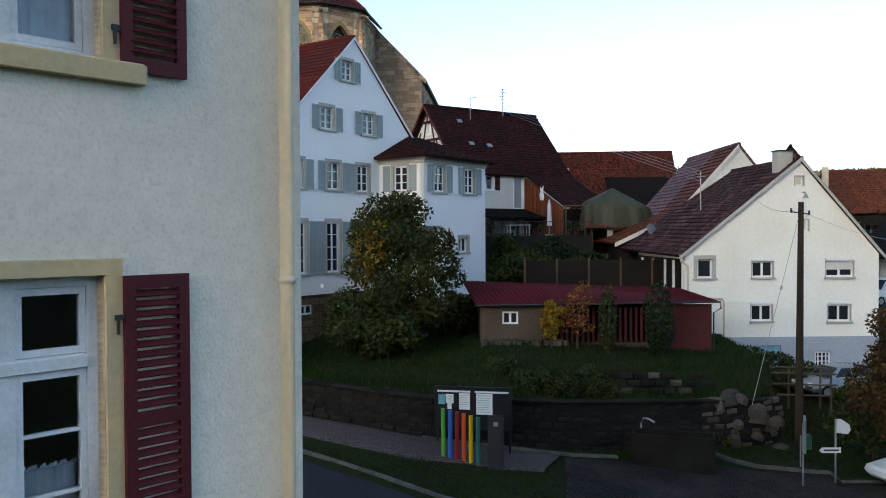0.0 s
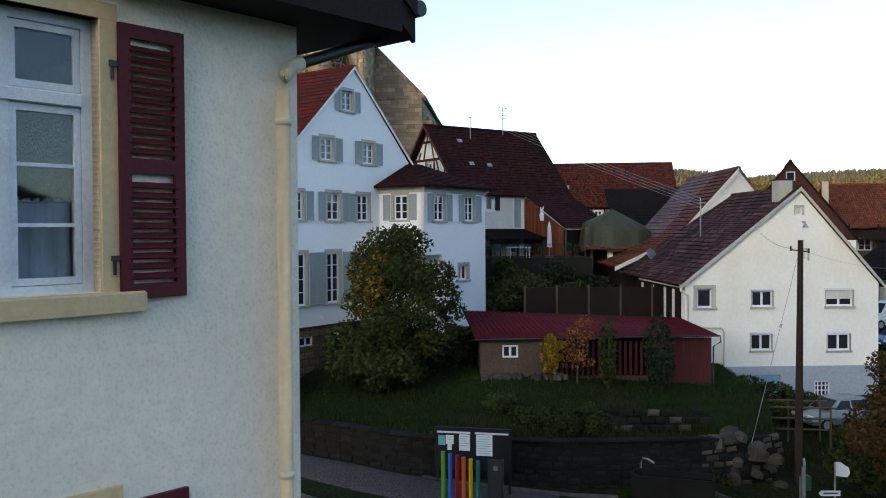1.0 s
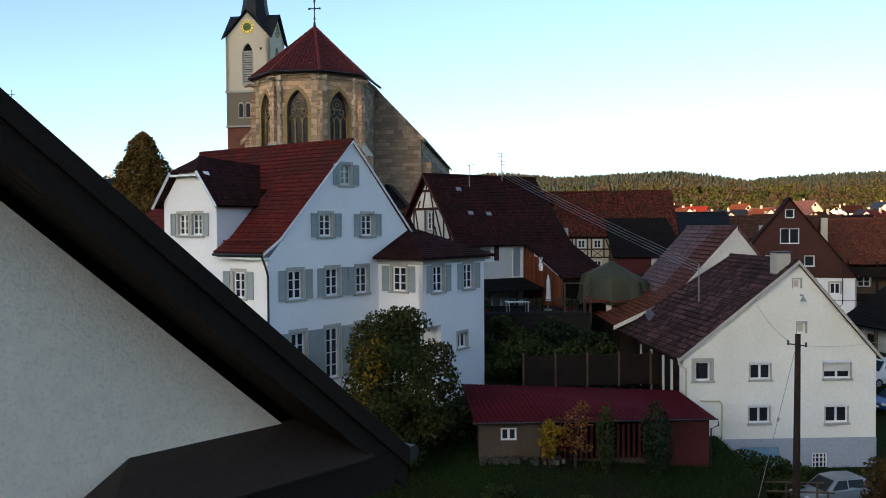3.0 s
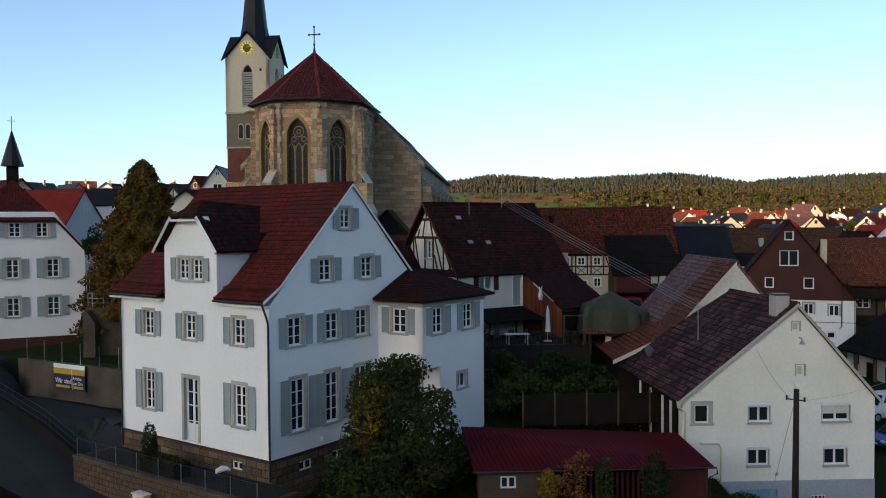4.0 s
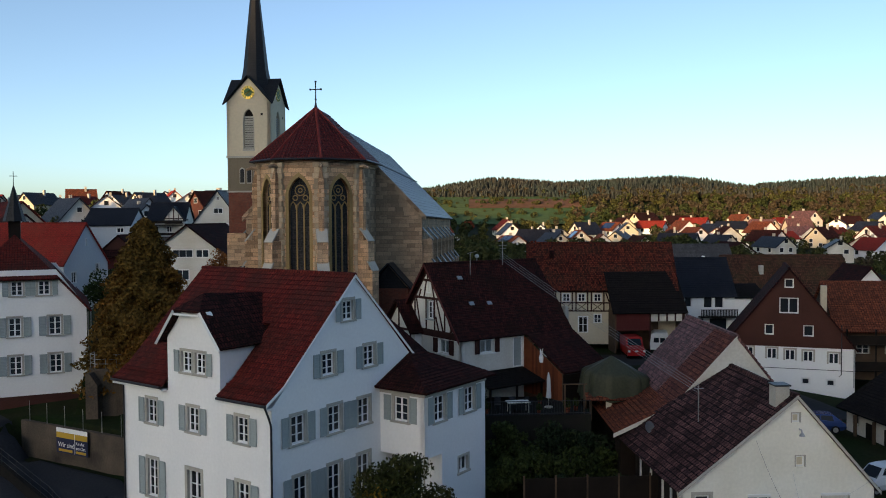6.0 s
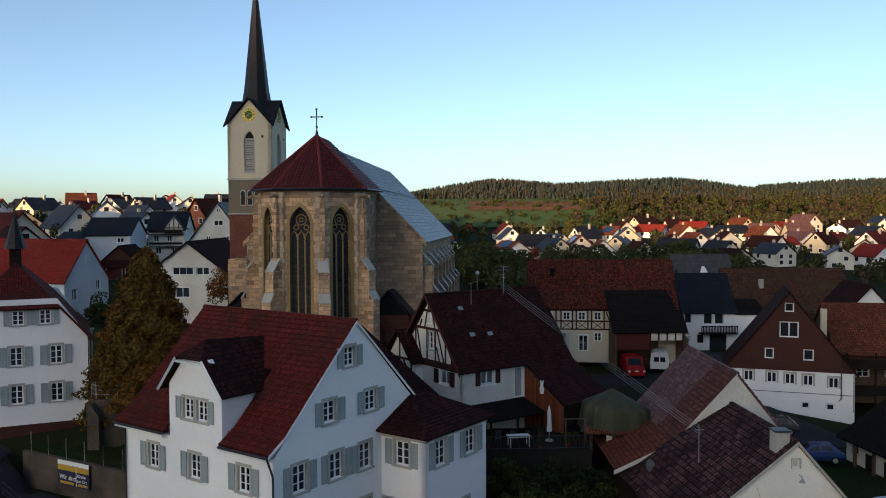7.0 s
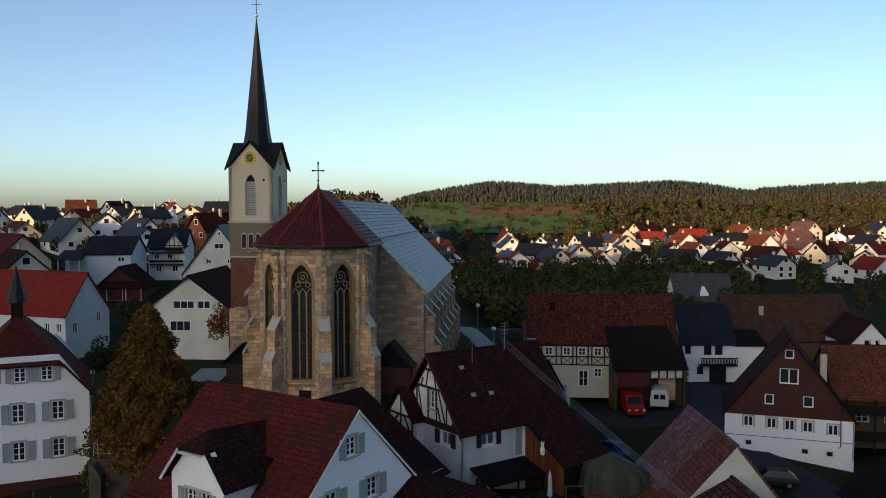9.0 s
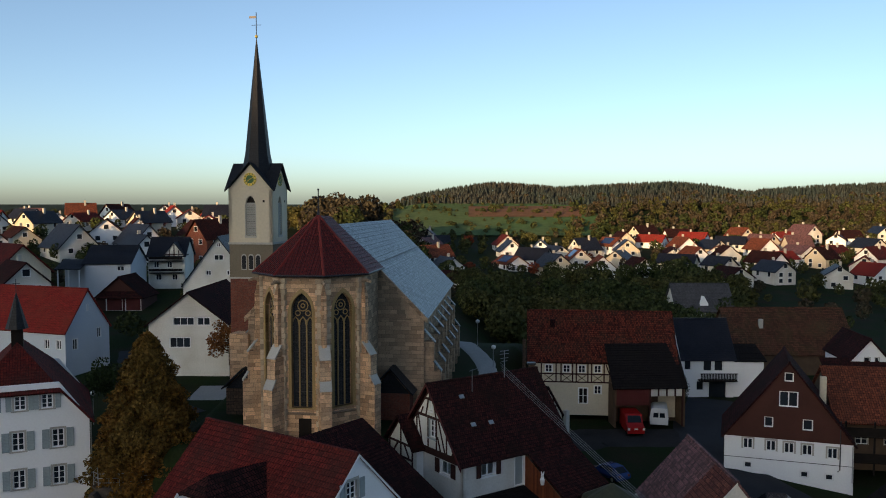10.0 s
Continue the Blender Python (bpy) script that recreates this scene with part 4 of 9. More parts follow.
    g.courses((-hw - 0.35, yn + ln, zne - 0.35 * sl + Z), (-hw - 0.35, yn + 0.3, zne - 0.35 * sl + Z), (0, yn + 0.3, znr + Z + 0.1), (0, yn + ln, znr + Z + 0.1), 0.5)
    nr = part("nave_roof", g, SLATE_NAVE, h, "pale grey slate roof of the nave", m=N)
    part("snow_guard", Geo().tube([(hw * 0.46, yn + 0.5, znr - hw * 0.46 * sl + Z + 0.25), (hw * 0.46, yn + ln - 0.3, znr - hw * 0.46 * sl + Z + 0.25)], 0.05, 5), DARK_METAL, nr)
    for sgn in (1, -1):
        cp = [(sgn * (hw + 0.35), zne - 0.75), (sgn * (hw + 0.35), zne - 0.3), (0, znr + 0.35), (0, znr - 0.1)]
        part("coping", Geo().prism(cp if sgn < 0 else cp, yn - 0.12, yn + 0.28, m=M), ASHLAR_GREY, h, m=N)
    part("string_course", Geo().box(-hw - 0.05, yn - 0.1, 24.3 + Z - 0.8, hw * 0.86, yn - 0.001, 24.3 + Z - 0.62), ASHLAR_GREY, h, m=N)
    for sgn in (1, -1):
        for k in range(7):
            y = yn + 0.4 + k * 4.8
            b = part("buttress", Geo().box(min(sgn * hw, sgn * (hw + 1.5)), y, z0 + Z, max(sgn * hw, sgn * (hw + 1.5)), y + 0.8, 19.0 + Z).box(min(sgn * hw, sgn * (hw + 0.9)), y + 0.002, 19 + Z, max(sgn * hw, sgn * (hw + 0.9)), y + 0.798, 21.6 + Z), ASHLAR_GREY, h, m=N)
            for (xa, za), (xb, zb2) in (((1.6, 18.95), (0.85, 19.9)), ((1.0, 21.55), (-0.02, 22.7))):
                q = [(sgn * (hw + xa), y - 0.05, za + Z), (sgn * (hw + xa), y + 0.85, za + Z), (sgn * (hw + xb), y + 0.85, zb2 + Z), (sgn * (hw + xb), y - 0.05, zb2 + Z)]
                part("weathering", Geo().slab(q if sgn > 0 else q[::-1], 0.1), SLATE_NAVE, b)
    # corner buttress and low sacristy roofs beside the choir
    yn, hw = 4.2, 7.9
    for x0, x1, zt in ((4.1, 7.5, 19.5), (-9.2, -5.8, 19.2)):
        b = part("sacristy", Geo().box(x0, 2.4, z0 + Z, x1, yn - 0.01, 17.4 + Z), BRICK_RED if x0 > 0 else ASHLAR_DARK, h)
        xm = (x0 + x1) / 2
        part("roof", Geo().slab([(x0 - 0.3, 2.1, 17.3 + Z), (xm, 2.1, zt + Z), (xm, yn, zt + Z), (x0 - 0.3, yn, 17.3 + Z)][::-1], 0.12).slab([(x1 + 0.3, 2.1, 17.3 + Z), (xm, 2.1, zt + Z), (xm, yn, zt + Z), (x1 + 0.3, yn, 17.3 + Z)], 0.12).add([(x0, 2.4, 17.4 + Z), (x1, 2.4, 17.4 + Z), (xm, 2.4, zt - 0.15 + Z)], [(0, 1, 2)]), SLATE_DARK, b)
    part("buttress", Geo().bevbox(-hw - 1.2, yn - 1.2, z0 + Z, -hw + 0.6, yn + 0.6, 22.2 + Z, 0.05), ASHLAR, h)
    # steps of the north-east corner
    part("stair_turret", Geo().box(-7.2, 3.6, z0 + Z, -4.6, yn - 0.02, 24.4 + Z).prism([(-7.2, 24.4 + Z), (-4.6, 24.4 + Z), (-4.6, 26.6 + Z)], 3.6, yn - 0.02), ASHLAR, h)
    part("small_door", Geo().box(-0.3, -ap - 0.02, z0 + Z, 0.75, -ap + 0.2, 16.7 + Z), DARK_WOOD, h)
    part("round_window", Geo().tube([(-5.3, 3.53, 17.6 + Z), (-5.3, 3.7, 17.6 + Z)], 0.5, 12), DARK_GLASS, h)
    # tower
    w = 4.65
    T = CH.inverted() @ pose(-22.1, 86.0, 0, 0, 0, -8)
    part("tower_shaft", Geo().box(0.06, 0.06, z0, w - 0.06, w - 0.06, 26.3), BRICK_RED, h, m=pose(0, 0, Z) @ T)
    TT = pose(0, 0, Z) @ T
    belfry = part("tower_belt", Geo().box(0.02, 0.02, 26.3, w - 0.02, w - 0.02, 29.72), TOWER_GREY, h, m=TT)
    part("band", Geo().box(-0.08, -0.08, 29.72, w + 0.08, w + 0.08, 29.92).box(-0.06, -0.06, 26.2, w + 0.06, w + 0.06, 26.36), TRIM_STONE, h, m=TT)
    for f in "flrb":
        F = TT @ face_frame(f, w, w)
        part("tower_wall", Geo().wall([(0, 29.92), (w, 29.92), (w, 35.35), (w / 2, 37.85), (0, 35.35)], [arch(w / 2, 30.6, 34.7, 1.05, 6)], 0, 0.35), TOWER_CREAM, h, m=F)
        lv = part("belfry_window", Geo().box(w / 2 - 0.62, -0.06, 30.42, w / 2 + 0.62, 0.1, 30.6).box(w / 2 - 0.6, -0.03, 30.6, w / 2 - 0.53, 0.1, 33.8).box(w / 2 + 0.53, -0.03, 30.6, w / 2 + 0.6, 0.1, 33.8), TRIM_STONE, h, m=F)
        for k in range(14):
            z = 30.65 + k * 0.24
            part("louvre", shared(("louvre",), lambda: Geo().slab([(-0.52, 0.02, 0), (0.52, 0.02, 0), (0.52, 0.22, 0.2), (-0.52, 0.22, 0.2)], 0.03), TRIM_STONE), None, lv, m=pose(w / 2, 0, z))
        part("backing", Geo().prism(arch(w / 2, 30.6, 34.7, 1.04, 6), 0.3, 0.34), DARK_WOOD, lv)
        for k in (-1, 0, 1):
            part("arcade_opening", Geo().prism(arch(w / 2 + k * 0.75, 27.1, 28.75, 0.55, 5, False), -0.02, 0.03), TRIM_STONE, belfry, m=TT.inverted() @ F)
            part("arcade_louvre", Geo().prism(arch(w / 2 + k * 0.75, 27.2, 28.6, 0.42, 5, False), -0.035, 0.02), SLATE_DARK, belfry, m=TT.inverted() @ F)
        # clock
        ck = part("clock", Geo().tube([(w / 2, 0.02, 36.35), (w / 2, -0.07, 36.35)], 0.68, 24), CLOCK_GOLD, h, "round green and gold tower clock", m=F)
        part("dial", Geo().tube([(w / 2, 0.0, 36.35), (w / 2, -0.085, 36.35)], 0.42, 24), CLOCK_GREEN, ck)
        hm = Geo()
        for k in range(12):
            a = k * math.pi / 6
            hm.tube([(w / 2 + 0.46 * math.sin(a), -0.085, 36.35 + 0.46 * math.cos(a)), (w / 2 + 0.64 * math.sin(a), -0.085, 36.35 + 0.64 * math.cos(a))], 0.035, 4)
        part("hour_mark", hm, CLOCK_GREEN, ck)
        part("clock_hand", Geo().tube([(w / 2 - 0.1, -0.1, 36.29), (w / 2 + 0.5, -0.1, 36.63)], 0.03, 4).tube([(w / 2 + 0.1, -0.1, 36.41), (w / 2 - 0.3, -0.1, 36.15)], 0.04, 4), CLOCK_GOLD, ck)
        part("vent_hole", Geo().box(w * 0.78, -0.012, 34.0, w * 0.78 + 0.22, 0.01, 34.24), DARK_WOOD, h, m=F)
        # gable roof slopes
        zr = 38.0
        c = w / 2
        g = Geo()
        g.slab([(-0.25, -0.3, 35.1), (c, -0.3, zr), (c, c, zr), (-0.25, -0.25, 35.15)][::-1], 0.1)
        g.slab([(w + 0.25, -0.3, 35.1), (c, -0.3, zr), (c, c, zr), (w + 0.25, -0.25, 35.15)], 0.1)
        part("tower_roof", g, SLATE_DARK, h, m=F)
    base = [(c + 1.75 * math.cos(a), c + 1.75 * math.sin(a)) for a in (radians(22.5 + 45 * k) for k in range(8))]
    mid = [(c + 1.28 * math.cos(a), c + 1.28 * math.sin(a)) for a in (radians(22.5 + 45 * k) for k in range(8))]
    tipr = [(c + 0.05 * math.cos(a), c + 0.05 * math.sin(a)) for a in (radians(22.5 + 45 * k) for k in range(8))]
    sp = part("spire", Geo().column(base, 36.6, 39.1, top=mid).column(mid, 39.1, 50.8, top=tipr), SLATE_DARK, h, "slender dark slate spire", m=TT)
    v = Geo().tube([(c, c, 50.8), (c, c, 53.6)], 0.04, 6).tube([(c - 0.5, c, 52.3), (c + 0.5, c, 52.3)], 0.03, 5).box(c - 0.75, c - 0.01, 53.0, c, c + 0.01, 53.25)
    part("weather_vane", v, DARK_METAL, sp)
    part("finial_ball", Geo().tube([(c, c, 50.95), (c, c, 51.08), (c, c, 51.2), (c, c, 51.33)], [0.05, 0.16, 0.16, 0.05], 10), CLOCK_GOLD, sp)


RIDGE_RED = material("bright_red_ridge_tiles", (0.2, 0.03, 0.024), 0.7, 0.25, 6.0, 0.3)
QUOIN = material("pale_corner_stone", (0.52, 0.41, 0.29), 0.9, 0.25, 3.0, 0.4, 20, rand=0.3, tint=(0.4, 0.3, 0.2))
TRIM_OCHRE = material("ochre_window_stone", (0.36, 0.25, 0.12), 0.85, 0.2, 3.0, 0.2)
TOWER_CREAM = material("cream_tower_plaster", (0.62, 0.54, 0.4), 0.9, 0.1, 1.0, 0.2)
TOWER_GREY = material("grey_brown_tower_stone", (0.2, 0.165, 0.12), 0.9, 0.15, 1.5, 0.3)
CLOCK_GOLD = material("gilded_clock", (0.55, 0.42, 0.1), 0.4, 0.15, 6.0, 0.0, metal=0.5)
CLOCK_GREEN = material("green_clock_face", (0.04, 0.12, 0.05), 0.5, 0.15, 6.0, 0.0)
CHURCH_GLASS = coursed("leaded_church_glass", (0.05, 0.05, 0.055), (0.025, 0.027, 0.03), (0.008, 0.008, 0.008), 0.14, 0.14, 0.012, 0.15, 0.3, 0.3, 0.0, (0.03, 0.03, 0.034), 0.01)
church()

# ---------------------------------------------------------------- neighbouring houses
def white_gable_house():
    """The low white house by the lane, with its lean roof."""
    W, L, xr = 10.45, 8.9, 6.15
    kw = dict(nx=2, nz=1, trim=0.04, depth=0.1, pane_mat=DARK_GLASS)
    wins = [("f", 1.05, 7.6, 0.8, 1.0, dict(nx=1, trim=0.2, trim_mat=TRIM_STONE)), ("f", 4.15, 7.62, 1.15, 0.85), ("f", 8.32, 7.62, 1.5, 0.85),
            ("f", 4.1, 5.3, 1.15, 0.88), ("f", 8.3, 5.25, 1.25, 0.9),
            ("f", 6.12, 12.45, 0.45, 0.5, dict(nx=1, pane_mat=CREAM_WALL, trim=0.05, sill=False)), ("f", 6.38, 10.05, 0.5, 0.6, dict(nx=1, pane_mat=CREAM_WALL, trim=0.05, sill=False))]
    m = pose(12.72, 44.1, 0, 0, 0, 2.5)
    h = gable_house("white_house", m, W, L, 4.45, 8.95, 13.85, HOUSE_WHITE, TILE_HOUSE, "white plastered gabled house with dark tiled roof", xr=xr, ov=0.3, ovg=0.18, wins=wins, winkw=kw, fascia=TRIM_STONE, step=0.36, chimney=[(5.55, 0.75, 0.78, 0.95)], skew=(-0.55, 1.9, 0.2))
    pl = Geo().wall([(2.0, 1.2), (W + 0.02, 1.2), (W + 0.02, 4.45), (2.0, 4.45)], [rect(7.4, 2.6, 3.65, 0.85), rect(4.1, 3.0, 4.0, 2.1)], -0.03, 0.3)
    part("plinth", pl, GREY_PLINTH, h, "grey-blue painted plinth")
    window(h, pose(0, -0.03, 0), 7.4, 2.6, 0.85, 1.05, 4, 4, 0.0, sill=False, depth=0.08, name="cellar_window", pane_mat=DARK_GLASS)
    part("plinth", Geo().box(-0.02, 0, 1.2, 2.0, 0.3, 4.45), GREY_PLINTH, h)
    dd = part("cellar_door", Geo().box(3.07, 0.05, 3.0, 5.13, 0.1, 4.0), BLUE_PAINT, h, "pale blue wooden cellar doors")
    for x in (3.1, 3.62, 4.14, 4.66):
        part("door_board", Geo().bevbox(x, 0.02, 3.02, x + 0.46, 0.06, 3.98, 0.01), BLUE_PAINT, dd)
    for cx, z, w in ((4.15, 8.47, 1.25), (8.32, 8.47, 1.6), (4.1, 6.18, 1.25), (8.3, 6.15, 1.35)):
        part("roller_box", Geo().bevbox(cx - w / 2, -0.05, z + 0.002, cx + w / 2, 0.1, z + 0.14, 0.015), FRAME_WHITE, h)
    part("roller_shutter", Geo().box(7.57, 0.06, 8.0, 9.07, 0.09, 8.47), OLD_WHITE, h)
    part("downpipe", Geo().tube([(-0.3, -0.1, 8.85), (-0.25, -0.12, 8.5), (0.1, -0.1, 8.25), (0.12, -0.08, 6.6)], 0.06, 8), PIPE_CREAM, h)
    part("downpipe", Geo().tube([(0.9, -0.06, 6.55), (1.95, -0.08, 6.5), (2.05, -0.08, 6.3), (2.05, -0.08, 3.0)], 0.05, 8), PIPE_CREAM, h)
    part("gable_lamp", Geo().tube([(6.3, -0.02, 12.1), (6.3, -0.3, 12.1), (6.3, -0.36, 11.95)], 0.04, 6).tube([(6.3, -0.36, 12.0), (6.3, -0.36, 11.8)], [0.05, 0.17], 8), GREY_METAL, h)
    # thin dark panel before the plastered side wall
    part("side_cladding", Geo().box(-0.1, 0.6, 4.4, -0.004, 8.9, 8.6), DARK_WOOD, h, "dark panel over the side wall under the eave")
    for y in (1.4, 2.9, 5.2, 7.4):
        part("whitewashed_post", Geo().box(-0.16, y, 4.4, -0.102, y + 0.28, 8.5), OLD_WHITE, h, "whitewashed post on the dark side panel")
    a = part("roof_aerial", Geo().tube([(2.6, 5.0, 10.5), (2.6, 5.0, 13.6)], 0.03, 6).tube([(2.35, 5.0, 13.3), (2.9, 5.0, 13.3)], 0.025, 5), GREY_METAL, h)
    part("satellite_dish", Geo().column([(0.35 * math.cos(k), 0.35 * math.sin(k)) for k in np.linspace(0, 6, 12)], 0, 0.06, top=[(0.4 * math.cos(k), 0.4 * math.sin(k)) for k in np.linspace(0, 6, 12)]), GREY_METAL, h, m=pose(0.6, 8.2, 10.2, 70, 0, 30))


def rear_wing():
    """Old outbuilding: a steep roof that flattens over the low eave."""
    h = thing("rear_wing", pose(11.0, 54.2, 0), "old outbuilding with grey-violet tiled roof patched in orange", "house")
    L = 10.9
    gable = [(3.9, 6.0), (11.6, 6.0), (11.6, 11.2), (8.08, 15.6), (3.95, 11.05), (3.9, 11.0)]
    part("front_wall", Geo().wall(gable, [], 0, 0.3), OLD_WHITE, h)
    part("back_wall", Geo().wall(gable, [], 0, 0.3), OLD_WHITE, h, m=pose(0, L - 0.3, 0))
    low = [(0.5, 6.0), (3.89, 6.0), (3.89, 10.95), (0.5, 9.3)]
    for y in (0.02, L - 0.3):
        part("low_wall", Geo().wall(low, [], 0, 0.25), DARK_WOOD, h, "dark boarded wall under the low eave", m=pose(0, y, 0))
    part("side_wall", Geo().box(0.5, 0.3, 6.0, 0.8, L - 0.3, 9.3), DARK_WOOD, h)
    part("side_wall", Geo().box(11.3, 0.3, 6.0, 11.6, L - 0.3, 11.1), OLD_WHITE, h)
    g = Geo().courses((4.0, L + 0.1, 11.25), (3.9, 4.0, 11.2), (8.08, 4.0, 15.75), (8.08, L + 0.1, 15.75), 0.36, 0.05)
    g.courses((12.0, -0.12, 10.8), (12.0, L + 0.1, 10.8), (8.08, L + 0.1, 15.75), (8.08, -0.12, 15.75), 0.36, 0.05)
    r = part("roof", g, TILE_GREY, h, "grey-violet tiles")
    part("newer_tiles", Geo().courses((3.9, 4.0, 11.2), (3.9, -0.12, 11.2), (8.08, -0.12, 15.75), (8.08, 4.0, 15.75), 0.36, 0.06), TILE_WING, r, "red-brown tiles beside the verge")
    part("patched_tiles", Geo().courses((0.1, 8.0, 9.4), (0.1, -0.12, 9.4), (3.95, -0.12, 11.22), (3.95, 8.0, 11.22), 0.36, 0.06), TILE_ORANGE, r, "orange-brown tiles along the eave")
    part("ridge_cap", Geo().ridge(8.08, 15.75, -0.12, L + 0.1), TILE_GREY, r)
    part("bargeboard", Geo().prism([(0.05, 9.1), (3.95, 10.92), (8.08, 15.42), (8.08, 15.72), (3.95, 11.2), (0.05, 9.36)], -0.16, -0.121), OLD_WHITE, r)


def fachwerk_house():
    """Half-timbered house whose roof sweeps down over the boarded wing."""
    m = pose(1.3, 61.4, 0, 0, 0, 35)
    # local: x along the ridge, y inwards; front wall at y = 0, ridge over y = 4.2
    h = thing("half_timbered_house", m, "half-timbered house with long dark brown tiled roof", "house")
    L, yr, zr, ze, zb = 10.9, 4.2, 19.85, 14.75, 9.0
    xw = 6.05
    g = Geo()
    s = (zr - ze) / yr
    g.courses((-0.5, -0.35, ze - 0.35 * s + 0.1), (L, -0.35, ze - 0.35 * s + 0.1), (L, yr, zr + 0.1), (-0.5, yr, zr + 0.1), 0.3)
    g.courses((xw, -4.6, 12.0), (L + 0.2, -4.4, 12.0), (L, -0.36, ze - 0.35 * s + 0.12), (xw, -0.36, ze - 0.35 * s + 0.12), 0.3)
    g.courses((L, 8.9, ze - 0.4), (-0.5, 8.9, ze - 0.4), (-0.5, yr, zr + 0.1), (L, yr, zr + 0.1), 0.3)
    r = part("roof", g, TILE_OLD, h, "dark brown plain tiles")
    c = Geo().ridge(0, 0, -0.5, L)
    part("ridge_cap", c, TILE_OLD, r, m=pose(0, yr, zr + 0.1, 0, 0, -90))
    for x, y in ((2.2, 1.65), (3.9, 1.6), (2.2, 3.2)):
        z = ze + y * s + 0.14
        part("roof_light", Geo().box(-0.22, -0.16, 0, 0.22, 0.16, 0.05), GREY_METAL, r, m=pose(x, y, z, 50, 0, 0))
    # front wall and gable
    part("front_wall", Geo().wall([(0, zb), (xw, zb), (xw, ze), (0, ze)], [rect(2.4, 13.3, 14.3, 1.3), rect(5.5, 11.9, 14.25, 0.95), rect(1.7, 9.6, 11, 1.0)], 0, 0.3), OLD_WHITE, h)
    window(h, pose(0, 0, 0), 2.4, 13.3, 1.3, 1.0, 2, 1, 0.06, FRAME_WHITE, shutter=0.45, shutter_mat=TIMBER)
    window(h, pose(0, 0, 0), 5.5, 11.9, 0.95, 2.35, 1, 1, 0.08, FRAME_WHITE, sill=False, pane_mat=SHUTTER_BLUE)
    window(h, pose(0, 0, 0), 1.7, 9.6, 1.0, 1.4, 2, 2, 0.08, FRAME_WHITE)
    G = pose(0, 8.4, 0, 0, 0, -90)
    gb = part("gable_wall", Geo().wall([(0, zb), (8.4, zb), (8.4, ze), (4.2, zr), (0, ze)], [rect(4.36, 15.65, 17.05, 0.95), rect(4.2, 17.75, 18.55, 0.45), rect(6.15, 13.2, 14.25, 1.35)], 0, 0.3), OLD_WHITE, h, m=G)
    window(h, G, 4.36, 15.65, 0.95, 1.4, 2, 3, 0.08, SHUTTER_BLUE)
    window(h, G, 4.2, 17.75, 0.45, 0.8, 1, 2, 0.05, FRAME_WHITE)
    window(h, G, 6.15, 13.2, 1.35, 1.05, 2, 1, 0.06, FRAME_WHITE, shutter=0.6, shutter_mat=TIMBER)
    def beam(p, q, w=0.2):
        p, q = Vector((p[0], -0.04, p[1])), Vector((q[0], -0.04, q[1]))
        d = (q - p).normalized()
        n = Vector((-d.z, 0, d.x)) * w / 2
        v = [p - n, q - n, q + n, p + n]
        part("beam", Geo().add([tuple(x) for x in v] + [(x.x, 0.05, x.z) for x in v], [(0, 1, 2, 3), (1, 0, 4, 5), (2, 1, 5, 6), (3, 2, 6, 7), (0, 3, 7, 4)]), TIMBER, gb)
    for z, a, b in ((14.75, 0.0, 8.4), (17.25, 2.2, 6.2), (18.65, 3.3, 5.1)):
        beam((a, z), (b, z), 0.2)
    beam((0.1, 14.75), (4.2, 19.7)), beam((8.3, 14.75), (4.2, 19.7))
    for x in (2.2, 3.8, 4.95, 6.3):
        beam((x, 14.75), (x, 17.25), 0.16)
    for p, q in (((2.4, 17.2), (3.0, 14.8)), ((6.1, 14.8), (5.2, 17.2)), ((7.3, 14.8), (6.5, 16.3)), ((7.0, 14.8), (7.4, 15.6)), ((5.5, 14.8), (5.1, 15.9)), ((3.5, 17.3), (3.85, 18.6)), ((4.9, 17.3), (4.55, 18.6)), ((4.0, 18.6), (4.0, 19.4)), ((4.4, 18.6), (4.4, 19.4)), ((5.6, 17.3), (5.3, 17.9)), ((2.8, 17.3), (3.1, 17.9))):
        beam(p, q, 0.14)
    part("lower_cladding", Geo().box(0, -0.05, 14.32, 8.4, -0.002, 14.66), TIMBER, gb)
    part("back_wall", Geo().box(0, 8.1, zb, L, 8.4, ze), OLD_WHITE, h)
    # bargeboards painted red-brown
    b = Geo()
    for y0, y1 in ((-0.4, yr), (8.85, yr)):
        za, zc = ze - 0.4 * s, zr
        b.add([(-0.53, y0, za - 0.1), (-0.53, y1, zc - 0.1), (-0.53, y1, zc + 0.15), (-0.53, y0, za + 0.15), (-0.47, y0, za - 0.1), (-0.47, y1, zc - 0.1), (-0.47, y1, zc + 0.15), (-0.47, y0, za + 0.15)], [(0, 1, 2, 3), (7, 6, 5, 4), (0, 4, 5, 1), (2, 6, 7, 3)])
    part("bargeboard", b, RED_WOOD, r)
    # boarded wing under the long slope
    wb = part("boarded_wall", Geo().add([(xw + 0.02, 0.2, zb), (xw + 0.02, -4.4, zb), (xw + 0.02, -4.4, 11.9), (xw + 0.02, 0.2, 14.4)], [(0, 1, 2, 3)]), BROWN_WOOD, h, "orange weathered board wall")
    for i in range(21):
        y = 0.1 - i * 0.21
        zt = 14.4 + (y - 0.1) * 0.56
        part("board", Geo().box(xw - 0.03, y - 0.2, 9.9, xw + 0.015, y - 0.012, zt - 0.1), ORANGE_WOOD, wb)
    part("wing_wall", Geo().box(xw + 0.05, -4.3, zb, L - 0.41, -4.0, 11.8), DARK_WOOD, h)
    part("wing_wall", Geo().box(L - 0.4, -4.3, zb, L - 0.1, 8.1, 11.8), DARK_WOOD, h)
